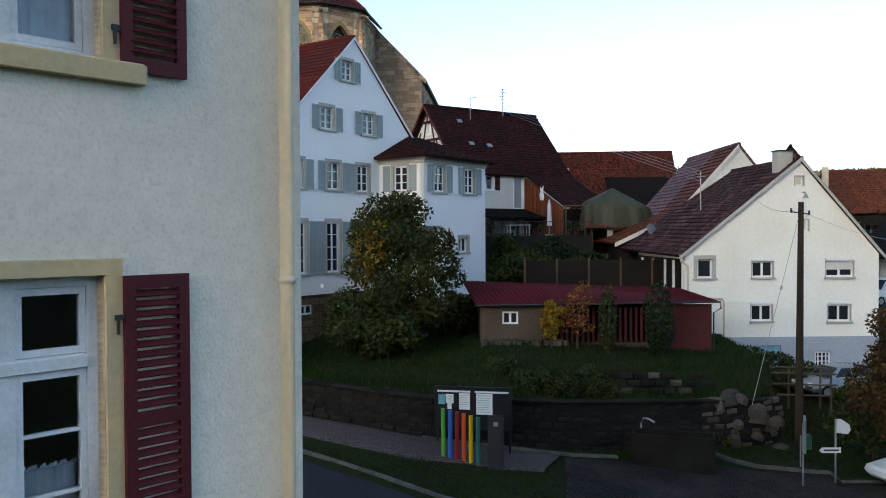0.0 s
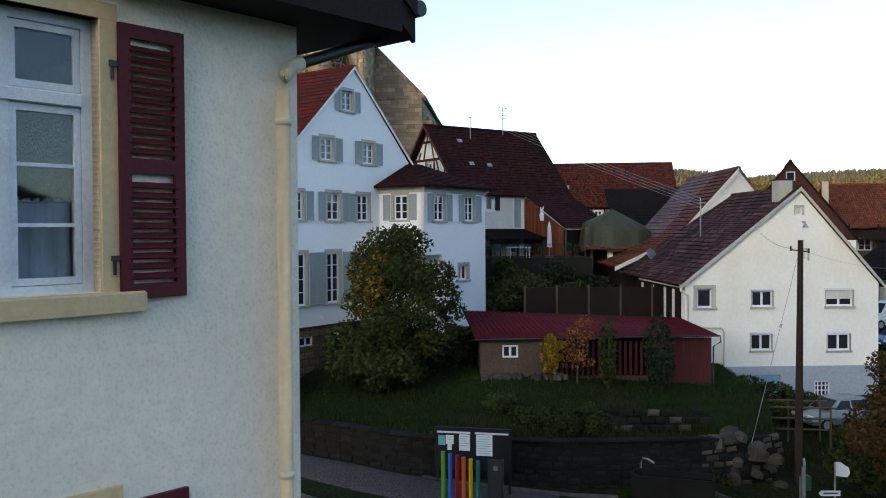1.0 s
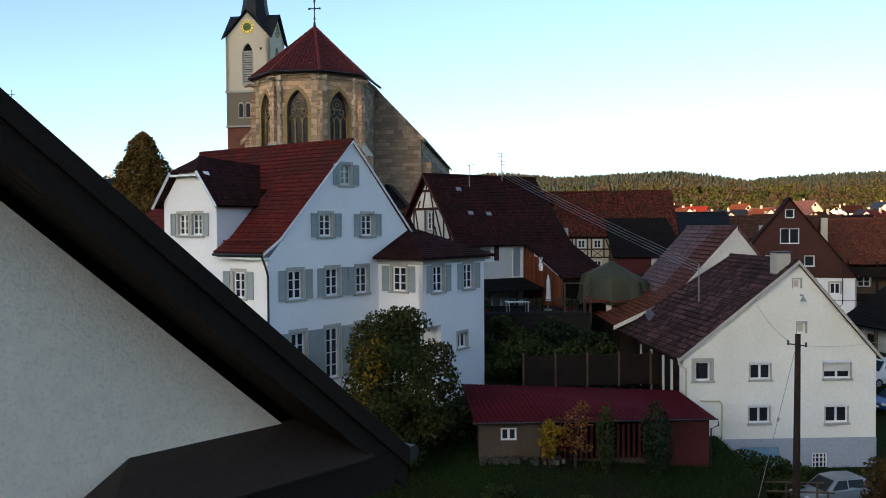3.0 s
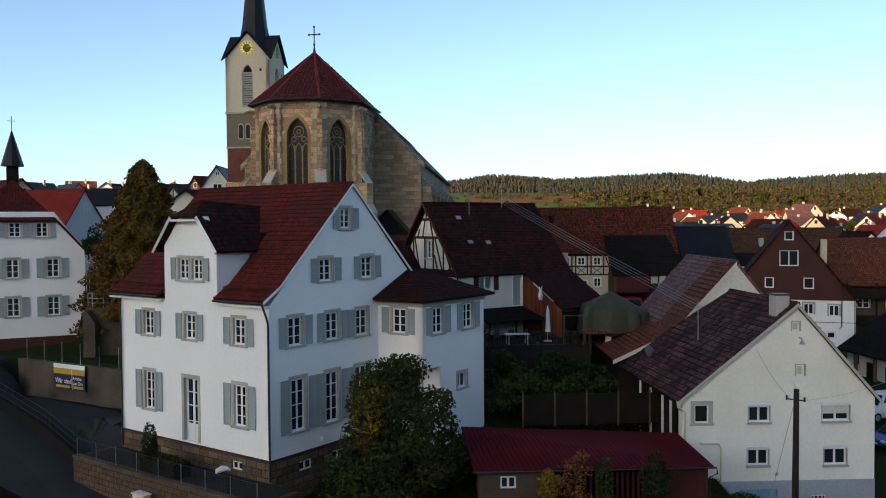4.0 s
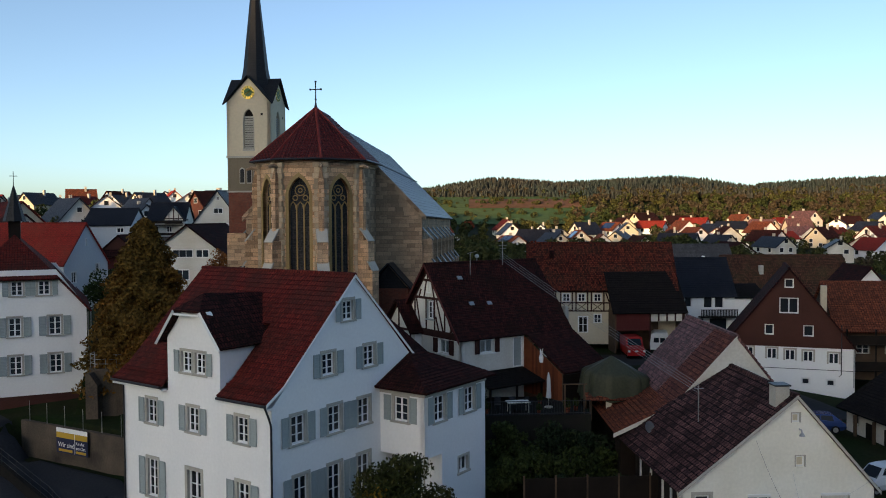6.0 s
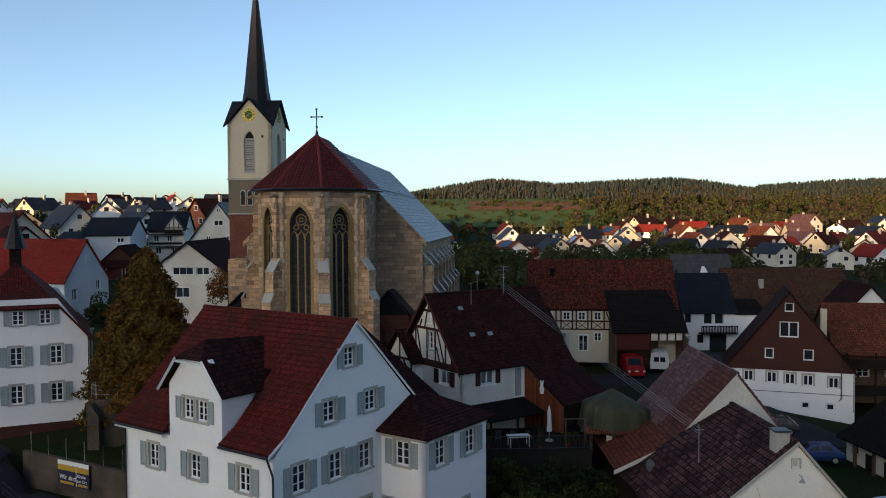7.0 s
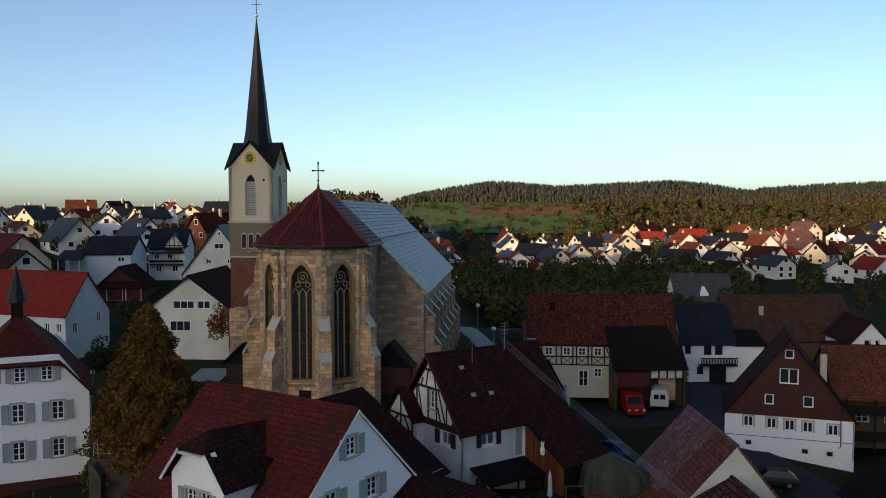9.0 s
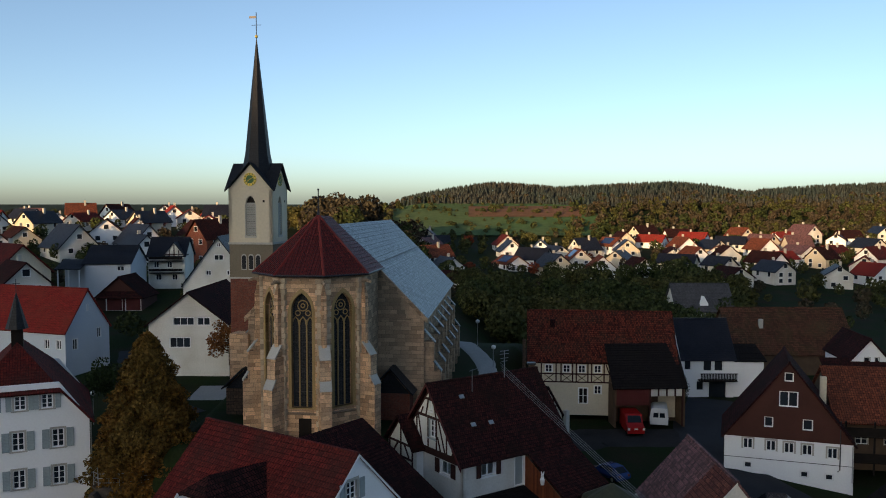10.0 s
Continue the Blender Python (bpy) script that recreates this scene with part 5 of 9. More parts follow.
    rb = part("hare_ornament", Geo().tube([(xw - 0.1, -2.15, 12.5), (xw - 0.1, -2.15, 12.9), (xw - 0.1, -2.1, 13.1)], [0.14, 0.2, 0.1], 8).tube([(xw - 0.1, -2.12, 13.05), (xw - 0.1, -2.0, 13.5)], [0.1, 0.03], 6).tube([(xw - 0.1, -2.12, 13.05), (xw - 0.1, -2.3, 13.55)], [0.1, 0.03], 6), FRAME_WHITE, h, "white painted hare silhouette on the boards")
    # small timbered cross wing
    G2 = pose(-0.9, 9.1, 0, 0, 0, -90)
    cw = part("cross_wing", Geo().wall([(0, zb), (3.8, zb), (3.8, 14.8), (1.9, 16.9), (0, 14.8)], [rect(2.3, 12.6, 13.6, 0.8)], 0, 0.25), OLD_WHITE, h, "small half-timbered cross gable", m=G2)
    for p, q in (((0, 14.7), (3.8, 14.7)), ((0.1, 14.7), (1.9, 16.8)), ((3.7, 14.7), (1.9, 16.8)), ((1.9, 13.0), (1.9, 16.6)), ((0.1, 13.6), (3.7, 13.6)), ((0.2, 10.5), (0.2, 14.7)), ((3.6, 10.5), (3.6, 14.7)), ((0.7, 13.7), (1.5, 14.7)), ((3.1, 13.7), (2.4, 14.7))):
        a, b = Vector((p[0], -0.04, p[1])), Vector((q[0], -0.04, q[1]))
        n = Vector((-(b - a).z, 0, (b - a).x)).normalized() * 0.09
        v = [a - n, b - n, b + n, a + n]
        part("beam", Geo().add([tuple(x) for x in v] + [(x.x, 0.05, x.z) for x in v], [(0, 1, 2, 3), (1, 0, 4, 5), (2, 1, 5, 6), (3, 2, 6, 7), (0, 3, 7, 4)]), TIMBER, cw)
    part("side_wall", Geo().box(-0.65, 5.3, zb, 0.0, 5.5, 14.8), WHITE_WALL, h)
    part("wing_roof", Geo().courses((-1.3, 4.9, 14.5), (2.5, 4.9, 14.5), (2.5, 7.2, 17.0), (-1.3, 7.2, 17.0), 0.3).courses((2.5, 9.5, 14.5), (-1.3, 9.5, 14.5), (-1.3, 7.2, 17.0), (2.5, 7.2, 17.0), 0.3), TILE_OLD, h)
    # veranda roof over the terrace
    v = part("veranda_roof", Geo().courses((0.6, -2.6, 11.2), (5.9, -2.6, 11.2), (5.9, 0, 11.9), (0.6, 0, 11.9), 0.3), TILE_BLACK, h)
    for x in (0.8, 3.3, 5.7):
        part("veranda_post", Geo().box(x - 0.06, -2.5, 9.0, x + 0.06, -2.38, 11.1), DARK_WOOD, v)
    # small timbered gable behind the ridge, with its chimney
    G3 = pose(L + 1.3, 4.6, -0.9, 0, 0, 0)
    rg = part("rear_gable", Geo().wall([(0, 12.0), (2.0, 12.0), (2.0, 16.2), (0.4, 18.6), (0, 18.6)], [], 0, 0.2), OLD_WHITE, h, "small half-timbered rear gable", m=G3)
    for x0, z0, x1, z1 in ((0.1, 17.0, 1.6, 17.15), (0.9, 15.0, 1.05, 17.9), (0, 15.6, 2.0, 15.75)):
        part("beam", Geo().box(x0, -0.04, z0, x1, 0.02, z1), TIMBER, rg)
    part("rear_gable_roof", Geo().slab([(2.3, -0.2, 15.95), (2.3, 3.4, 15.95), (0.3, 3.4, 18.95), (0.3, -0.2, 18.95)], 0.12), TILE_OLD, rg)
    part("chimney", Geo().bevbox(2.1, -0.5, 12.0, 2.5, -0.1, 16.6, 0.02), TRIM_STONE, h, m=G3)
    # aerials
    a = part("aerial", Geo().tube([(7.1, yr - 0.3, zr - 0.4), (7.1, yr - 0.3, zr + 2.0)], 0.035, 6), GREY_METAL, h)
    bars = Geo()
    for z, w in ((1.95, 0.45), (1.7, 0.5), (1.35, 0.4), (1.1, 0.3)):
        bars.tube([(7.1 - w, yr - 0.3, zr + z), (7.1 + w, yr - 0.3, zr + z)], 0.022, 5)
    part("aerial_bars", bars, GREY_METAL, a)
    a = part("aerial", Geo().tube([(3.4, yr - 0.8, zr - 1.0), (3.4, yr - 0.8, zr + 0.9)], 0.03, 6).tube([(3.1, yr - 0.8, zr + 0.8), (4.0, yr - 0.8, zr + 0.95)], 0.02, 5), GREY_METAL, h)


def long_barn():
    L = 17.6
    h = gable_house("long_barn", pose(27.9, 100.4, 0, 0, 0, 84), 9.8, L, 8.0, 15.0, 20.15, CREAM_WALL, TILE_BARN, "long old barn with mossy tiles over half-timbering", "barn", ov=0.5, ovg=0.3, step=0.36,
                    wins=[("l", 4.58, 13.2, 0.85, 0.95), ("l", 6.42, 13.2, 0.85, 0.95), ("l", 8.33, 13.2, 0.85, 0.95), ("l", 2.4, 13.2, 0.85, 0.95), ("l", 8.35, 10.6, 0.85, 1.05), ("l", 6.6, 9.4, 1.1, 1.95, dict(pane_mat=DARK_WOOD))], winkw=dict(nx=2, nz=2, trim=0.08, trim_mat=FRAME_WHITE, sill=False, pane_mat=DARK_GLASS, depth=0.08))
    F = face_frame("l", 9.8, L)
    tb = part("timber_frame", Geo().box(0.3, -0.06, 14.3, 9.9, 0.05, 14.5), TIMBER, h, m=F)
    for x in (0.6, 1.5, 3.3, 3.9, 5.3, 5.75, 7.15, 7.6, 9.1, 9.8):
        part("beam", Geo().box(x - 0.08, -0.05, 12.1, x + 0.08, 0.04, 14.3), TIMBER, tb)
    for z in (12.05, 13.05):
        part("beam", Geo().box(0.3, -0.055, z - 0.08, 9.9, 0.04, z + 0.08), TIMBER, tb)
    for x in (2.4, 4.6, 6.42, 8.33):
        for sgn in (1, -1):
            part("beam", Geo().slab([(x - 0.6 * sgn - 0.06, -0.05, 12.1), (x - 0.6 * sgn + 0.06, -0.05, 12.1), (x + 0.6 * sgn + 0.06, -0.05, 13.0), (x + 0.6 * sgn - 0.06, -0.05, 13.0)], 0.05), TIMBER, tb)
    part("beam", Geo().slab([(9.25, -0.05, 14.25), (9.4, -0.05, 14.25), (9.8, -0.05, 13.15), (9.65, -0.05, 13.15)], 0.05), TIMBER, tb)
    part("chimney", Geo().bevbox(-0.4, 18.0, 12.2, 0.0, 18.4, 17.2, 0.02), ASHLAR_DARK, h)
    part("roof_hatch", Geo().box(3.0, 14.4, 18.0, 3.5, 15.0, 19.3), TILE_OLD, h)
    a = thing("barn_annex", pose(20.0, 97.5, 0, 0, 0, 3), "open barn annex with black roof and red boards", "shed")
    part("roof", Geo().courses((-0.3, -0.4, 12.2), (8.6, -0.4, 12.2), (8.6, 4.2, 16.8), (-0.3, 4.2, 16.8), 0.36), TILE_BLACK, a)
    part("side_wall", Geo().box(0, 0, 7.5, 0.2, 3.0, 12.4), BROWN_WOOD, a)
    part("side_wall", Geo().box(8.2, 0, 7.5, 8.4, 3.0, 12.4), BROWN_WOOD, a)
    part("back_wall", Geo().box(0.2, 2.8, 7.5, 8.2, 3.0, 14.5), BROWN_WOOD, a)
    part("front_cladding", Geo().box(0.2, 0, 10.2, 4.2, 0.1, 12.15), RED_WOOD, a)
    for k in range(14):
        part("board", shared(("board", "annex"), lambda: Geo().bevbox(0, -0.03, 10.15, 0.27, -0.002, 12.1, 0.01), RED_WOOD), None, a, m=pose(0.25 + k * 0.285, 0, 0))
    part("plaster_panel", Geo().box(4.2, 0, 11.2, 8.2, 0.12, 12.1), OLD_WHITE, a)
    for x in (4.2, 5.2, 6.2, 7.2, 8.1):
        part("post", Geo().box(x - 0.1, -0.04, 11.2 if x not in (4.2, 8.1) else 7.6, x + 0.1, 0.14, 12.15), TIMBER, a)


def blue_roof_house():
    D, L = 8.4, 7.1
    h = gable_house("blue_roofed_house", pose(32.35, 113.2, 0) @ pose(L, 0, 0, 0, 0, 90), D, L, 6.6, 12.95, 17.6, WHITE_WALL, TILE_BLUE, "white house with blue-black roof and wooden balcony", ov=0.45, ovg=0.25,
                    wins=[("l", 0.8, 11.2, 0.95, 1.4), ("l", 3.5, 11.05, 1.2, 1.6), ("l", 5.0, 11.05, 1.2, 1.6), ("l", 2.5, 8.4, 1.0, 1.3), ("l", 4.9, 7.3, 2.45, 2.4)], winkw=dict(nx=1, nz=1, trim=0.08, trim_mat=FRAME_WHITE, sill=False, pane_mat=DARK_GLASS, depth=0.1))
    F = face_frame("l", D, L)
    b = part("balcony", Geo().box(2.2, -1.2, 9.8, 7.2, 0, 9.95), DARK_WOOD, h, "dark wooden balcony", m=F)
    for i in range(24):
        part("baluster", shared(("baluster", "blue"), lambda: Geo().box(0, -1.18, 9.95, 0.12, -1.14, 10.85), DARK_WOOD), None, b, m=pose(2.25 + i * 0.208, 0, 0))
    part("handrail", Geo().box(2.2, -1.23, 10.85, 7.2, -1.1, 10.95), DARK_WOOD, b)
    # low wing at its side
    part("wing_wall", Geo().box(L + 0.05, 0.4, 6.6, L + 4.2, 5.0, 12.5), WHITE_WALL, h, m=F)
    part("wing_roof", Geo().courses((L + 0.02, 0.0, 12.4), (L + 4.5, 0.0, 12.4), (L + 4.5, 4.6, 14.0), (L + 0.02, 4.6, 14.0), 0.36), TILE_BLACK, h, m=F)
    g = gable_house("grey_roofed_house", pose(56.0, 161.0, 0, 0, 0, 90), 9.0, 11.0, 8.0, 13.4, 17.9, OLD_WHITE, TILE_SLATEGREY, "house with grey roof and white dormer gable", ov=0.6)
    part("dormer", Geo().prism([(4.6, 13.6), (6.2, 13.6), (6.2, 14.4), (5.4, 15.8), (4.6, 14.4)], 0.5, 4.0), WHITE_WALL, g, m=face_frame("l", 9.0, 11.0))
    w = gable_house("small_gabled_house", pose(51.0, 104.5, 0, 0, 0, -6), 4.6, 9, 8.0, 14.3, 16.9, WHITE_WALL, TILE_OLD, "small white gable behind the red-brown roof", ov=0.4, wins=[("f", 2.0, 13.6, 0.7, 1.0), ("f", 3.2, 13.6, 0.5, 1.0)], winkw=dict(nx=1, nz=1, trim=0.05, sill=False, pane_mat=DARK_GLASS))
    part("lean_roof", Geo().courses((-3.6, -2.0, 12.9), (8.0, -2.0, 12.9), (8.0, 0.6, 14.4), (-3.6, 0.6, 14.4), 0.34), TILE_OLD, w)


def brown_gable_house():
    W = 11.8
    low = dict(nx=2, trim=0.16, trim_mat=TRIM_STONE)
    wins = [("f", 5.9, 16.5, 0.8, 0.85), ("f", 5.9, 14.0, 1.7, 1.5, dict(nx=2)), ("f", 4.12, 11.85, 0.8, 1.0), ("f", 7.68, 11.8, 0.9, 1.05)]
    wins += [("f", x, z, 0.9, 1.05, low) for x, z in ((2.23, 9.5), (4.38, 9.45), (6.04, 9.38), (7.68, 9.32), (9.94, 9.2))]
    wins += [("f", x, z, 0.7, 0.6) for x, z in ((2.27, 7.55), (7.47, 7.1), (9.69, 7.05))]
    h = gable_house("brown_clad_house", pose(28.12, 83.32, 0, 0, 0, -19), W, 8.5, 5.6, 10.8, 18.35, WHITE_WALL, TILE_OLD, "house with brown clad gable above a white ground floor", ov=0.3, ovg=0.3, wins=wins, winkw=dict(nx=1, nz=1, trim=0.08, trim_mat=FRAME_WHITE, depth=0.08, sill=False, pane_mat=DARK_GLASS), step=0.34)
    hs = [rect(w[1], w[2] - 0.02, w[2] + w[4] + 0.02, w[3] + 0.04) for w in wins if w[2] > 10.9]
    cl = part("gable_cladding", Geo().wall([(-0.05, 10.7), (W + 0.05, 10.7), (W + 0.05, 10.85), (W / 2, 18.38), (-0.05, 10.85)], hs, -0.07, -0.002), BROWN_CLAD, h, "dark brown facade cladding")
    part("pipe", Geo().tube([(10.6, -0.12, 13.0), (10.6, -0.12, 8.2), (10.4, -0.12, 8.0)], 0.05, 6), DARK_METAL, h)
    part("downpipe", Geo().tube([(W + 0.2, -0.2, 10.9), (W - 0.1, -0.1, 10.6), (W - 0.1, -0.1, 7)], 0.05, 6), GREY_METAL, h)
    part("cable_band", Geo().box(0, -0.03, 8.55, W, -0.001, 8.6), DARK_METAL, h)
    part("chimney", Geo().bevbox(9.0, 3.2, 13.0, 9.6, 3.8, 16.5, 0.02), CREAM_WALL, h)


def small_chimneys():
    c = thing("chimney_stack", pose(8.1, 78.0, height(8, 78)), "slim dark chimney stack behind the half-timbered house", "chimney")
    part("shaft", Geo().bevbox(-0.3, -0.3, 0, 0.3, 0.3, 10.6, 0.03), ASHLAR_DARK, c)
    part("cap", Geo().box(-0.4, -0.4, 10.61, 0.4, 0.4, 10.75), DARK_METAL, c)


def right_houses():
    h = gable_house("red_roofed_house", pose(39.6, 84.0, 0, 0, 0, -10) @ pose(16, 0, 0, 0, 0, 90), 10.5, 16, 7.0, 12.4, 16.4, BROWN_WOOD, TILE_ORANGE, "old house with red-brown tiles and wooden galleries", ov=0.8, ovg=0.3, step=0.36,
                    wins=[("l", 2.5, 9.6, 1.2, 1.6), ("l", 5.2, 9.6, 1.2, 1.6)], winkw=dict(pane_mat=DARK_GLASS, trim=0.06, sill=False))
    F = face_frame("l", 10.5, 16)
    for z in (8.0, 10.6):
        b = part("gallery", Geo().box(0.5, -1.2, z, 9, 0, z + 0.12), DARK_WOOD, h, m=F)
        part("gallery_front", Geo().box(0.5, -1.2, z + 0.14, 9, -1.14, z + 1.0), DARK_WOOD, b)
    for x in (0.6, 3.3, 6.0):
        part("post", Geo().box(x, -1.15, 6.8, x + 0.16, -1.0, 12.2), DARK_WOOD, h, m=F)
    b2 = gable_house("tiled_barn", pose(62.6, 126.2, 0, 0, 0, 88), 12.6, 18.6, 7, 11.2, 17.2, BROWN_WOOD, TILE_BARN2, "large barn with orange-brown tiled roof", "barn", ov=0.5, step=0.36)
    part("chimney", Geo().bevbox(3.2, 13.0, 13.6, 3.8, 13.6, 15.8, 0.02), TRIM_STONE, b2)
    c = gable_house("lane_house", pose(33.4, 60.0, 0, 0, 0, 7.6), 8.4, 7.0, 4.0, 8.5, 11.2, OLD_WHITE, TILE_BLACK, "low white outbuilding with blue-black roof and deep eave", ov=0.8, ovg=0.3, step=0.34,
                    wins=[("l", 1.2, 6.9, 0.7, 0.9)], winkw=dict(nx=1, nz=1, trim=0.06, sill=False, pane_mat=DARK_GLASS))
    for y in (0.3, 2.6, 4.9):
        part("post", Geo().box(-0.7, y, 4.0, -0.5, y + 0.2, 7.9), BROWN_WOOD, c)
    for y in (1.2, 3.4):
        part("door", Geo().box(-0.05, y, 4.2, -0.004, y + 1.1, 7.4), DARK_WOOD, c)


BLUE_PAINT = material("pale_blue_paint", (0.16, 0.34, 0.46), 0.7, 0.25, 5.0, 0.2)
white_gable_house()
rear_wing()
fachwerk_house()
long_barn()
blue_roof_house()
brown_gable_house()
right_houses()
small_chimneys()

# ---------------------------------------------------------------- houses beside and behind the church
def turret_house():
    W, L = 10.6, 12.0
    m = pose(-29.2 - W * 0.906, 68.1 - W * 0.42, 0, 0, 0, 24.9)
    up = dict(nx=2, nz=3, trim=0.16, shutter=0.55, pane_mat=DARK_GLASS, depth=0.11)
    wins = [("f", W - x, z, 0.9, 1.5, up) for x in (2.36, 5.25, 8.2) for z in (11.2, 14.25)] + [("f", W - x, 17.5, 0.85, 1.15, dict(up, shutter=0.42)) for x in (3.1, 5.05, 7.4)]
    h = thing("old_schoolhouse", m, "white plastered house with red half-hipped roof and small bell turret", "house")
    holes = [rect(w[1], w[2], w[2] + w[4], w[3]) for w in wins]
    part("front_wall", Geo().wall([(0, 9.5), (W, 9.5), (W, 16.4), (W - 2.2, 19.5), (2.2, 19.5), (0, 16.4)], holes, 0, 0.4), WHITE_WALL, h)
    part("side_wall", Geo().box(W - 0.4, 0.4, 9.5, W, L, 16.4).box(0, 0.4, 9.5, 0.4, L, 16.4), WHITE_WALL, h)
    part("back_wall", Geo().wall([(0, 9.5), (W, 9.5), (W, 16.4), (W - 2.2, 19.5), (2.2, 19.5), (0, 16.4)], [], 0, 0.4), WHITE_WALL, h, m=pose(0, L - 0.4, 0))
    for w in wins:
        window(h, pose(0, 0, 0), *w[1:5], **w[5])
    part("plinth", Geo().box(-0.05, -0.05, 6.8, W + 0.05, L, 9.49), BROWN_CLAD, h, "brown-red painted plinth")
    zr, c = 22.3, W / 2
    g = Geo()
    e = 16.1
    fl, fr, bl, br = (1.9, -0.35, 18.8), (W - 1.9, -0.35, 18.8), (1.9, L + 0.35, 18.8), (W - 1.9, L + 0.35, 18.8)
    r1, r2 = (c, 4.6, zr), (c, L - 4.0, zr)
    g.courses(fl, fr, r1, r1, 0.36)
    g.courses(br, bl, r2, r2, 0.36)
    g.slab([(W + 0.4, -0.35, e), (W + 0.4, L + 0.35, e), br, r2, r1, fr], 0.15)
    g.slab([(-0.4, L + 0.35, e), (-0.4, -0.35, e), fl, r1, r2, bl], 0.15)
    part("roof", g, TILE_RED, h, "dark red tiled half-hipped roof")
    t = part("bell_turret", Geo().box(c - 0.45, 4.6, zr - 1.2, c + 0.45, 5.5, zr + 1.1), DARK_WOOD, h)
    n8 = [(c + 0.9 * math.cos(radians(45 * k)), 5.05 + 0.9 * math.sin(radians(45 * k))) for k in range(8)]
    n0 = [(c + 0.04 * math.cos(radians(45 * k)), 5.05 + 0.04 * math.sin(radians(45 * k))) for k in range(8)]
    part("turret_roof", Geo().column(n8, zr + 1.1, zr + 4.1, top=n0), SLATE_DARK, t)
    part("weather_vane", Geo().tube([(c, 5.05, zr + 4.0), (c, 5.05, zr + 5.3)], 0.03, 6).tube([(c - 0.3, 5.05, zr + 4.9), (c + 0.3, 5.05, zr + 4.9)], 0.025, 5), DARK_METAL, t)
    part("downpipe", Geo().tube([(W + 0.1, -0.1, 16), (W + 0.1, -0.1, 8)], 0.05, 6), GREY_METAL, h)


def left_background():
    simple = dict(nx=2, nz=1, trim=0.05, trim_mat=FRAME_WHITE, sill=False, depth=0.1, pane_mat=DARK_GLASS)
    near = "houses by the church"
    gable_house("red_roofed_barn", pose(-46.7, 102.6, 0, 0, 0, 69), 7.4, 22, 12, 18.1, 23.0, PALE_BLUE_WALL, TILE_BRIGHT, "pale blue barn with bright red tiled roof", "barn", wins=[("f", 5.6, 16.6, 0.7, 1.3), ("f", 3.7, 20.2, 0.3, 0.9), ("f", 1.6, 15.6, 0.8, 1.4), ("l", 20.9, 15.8, 0.8, 1.2), ("l", 19.0, 15.8, 0.8, 1.2)], winkw=simple, group=near, ov=0.3, ovg=0.2)
    gable_house("white_gabled_house", pose(-36.9, 104.0, 0, 0, 0, -1), 10.0, 17, 11.5, 18.9, 22.75, OLD_WHITE, TILE_OLD, "white gabled house with dark red roof and wide windows", wins=[("f", 4.4, 18.7, 2.6, 1.0, dict(nx=3)), ("f", 6.9, 18.7, 1.6, 1.0, dict(nx=2)), ("f", 3.9, 15.9, 2.6, 1.3, dict(nx=3))], winkw=simple, group=near, ov=0.5)
    gable_house("pale_gabled_house", pose(-43.4, 139.0, 0, 0, 0, 3), 11.6, 12, 17, 20.4, 28.2, OLD_WHITE, TILE_BLUE, "pale plastered house with steep gable", wins=[("f", 5.9, 24.4, 1.5, 0.9), ("f", 5.9, 26.6, 0.6, 0.7), ("f", 4.2, 21.9, 0.8, 0.8), ("f", 7.6, 21.9, 0.8, 0.8)], winkw=simple, group=near, ov=0.3)
    gable_house("black_roofed_house", pose(-68.4, 159.0, 0) @ pose(8.8, 0, 0, 0, 0, 90), 8.5, 8.8, 15, 22.6, 25.6, PALE_BLUE_WALL, TILE_BLUE, "low white house with black roof", wins=[("l", 6.9, 21.0, 1.3, 0.9)], winkw=simple, group=near)
    p = thing("porch", pose(-72.8, 157.0, 15.5), "open porch with dark lean-to roof beside the black-roofed house", "porch")
    part("roof", Geo().courses((-0.3, -0.3, 6.0), (4.6, -0.3, 6.0), (4.6, 4.0, 7.6), (-0.3, 4.0, 7.6), 0.36), TILE_BLUE, p)
    part("back_wall", Geo().box(0, 3.5, 0, 4.4, 3.8, 7.0), PALE_BLUE_WALL, p)
    for x in (0.1, 2.1, 4.1):
        part("post", Geo().box(x, 0, 0, x + 0.2, 0.2, 6.0), FRAME_WHITE, p)
    g = gable_house("double_garage", pose(-62.5, 150.0, 0), 8.2, 8, 12, 17.1, 20.6, BROWN_CLAD, TILE_OLD, "brown double garage with dark red doors", "garage", wins=[("f", 3.2, 14.5, 2.9, 2.3, dict(nx=1, pane_mat=RED_WOOD)), ("f", 6.6, 14.5, 2.8, 2.3, dict(nx=1, pane_mat=RED_WOOD))], winkw=simple)
    part("gable_roof_front", Geo().slab([(-0.4, -0.6, 16.8), (8.6, -0.6, 16.8), (4.1, 1.2, 20.65)], 0.12), TILE_OLD, g)
    h = gable_house("half_timbered_cottage", pose(-59.4, 168.0, 0, 0, 0, 4) @ pose(7.2, 0, 0, 0, 0, 90), 8.0, 7.2, 15, 23.4, 26.8, OLD_WHITE, TILE_BLUE, "half-timbered house with balconies and dark roof", wins=[("l", 1.6, 20.9, 1.0, 1.2), ("l", 4.2, 20.9, 1.0, 1.2), ("l", 2.0, 18.4, 1.1, 1.2), ("l", 5.2, 18.4, 1.1, 1.2)], winkw=simple, group=near)
    F = face_frame("l", 8.0, 7.2)
    gb = part("cross_gable", Geo().wall([(3.4, 22.6), (7.0, 22.6), (7.0, 23.6), (5.2, 25.9), (3.4, 23.6)], [], -0.3, 3.0), OLD_WHITE, h, "half-timbered cross gable", m=F)
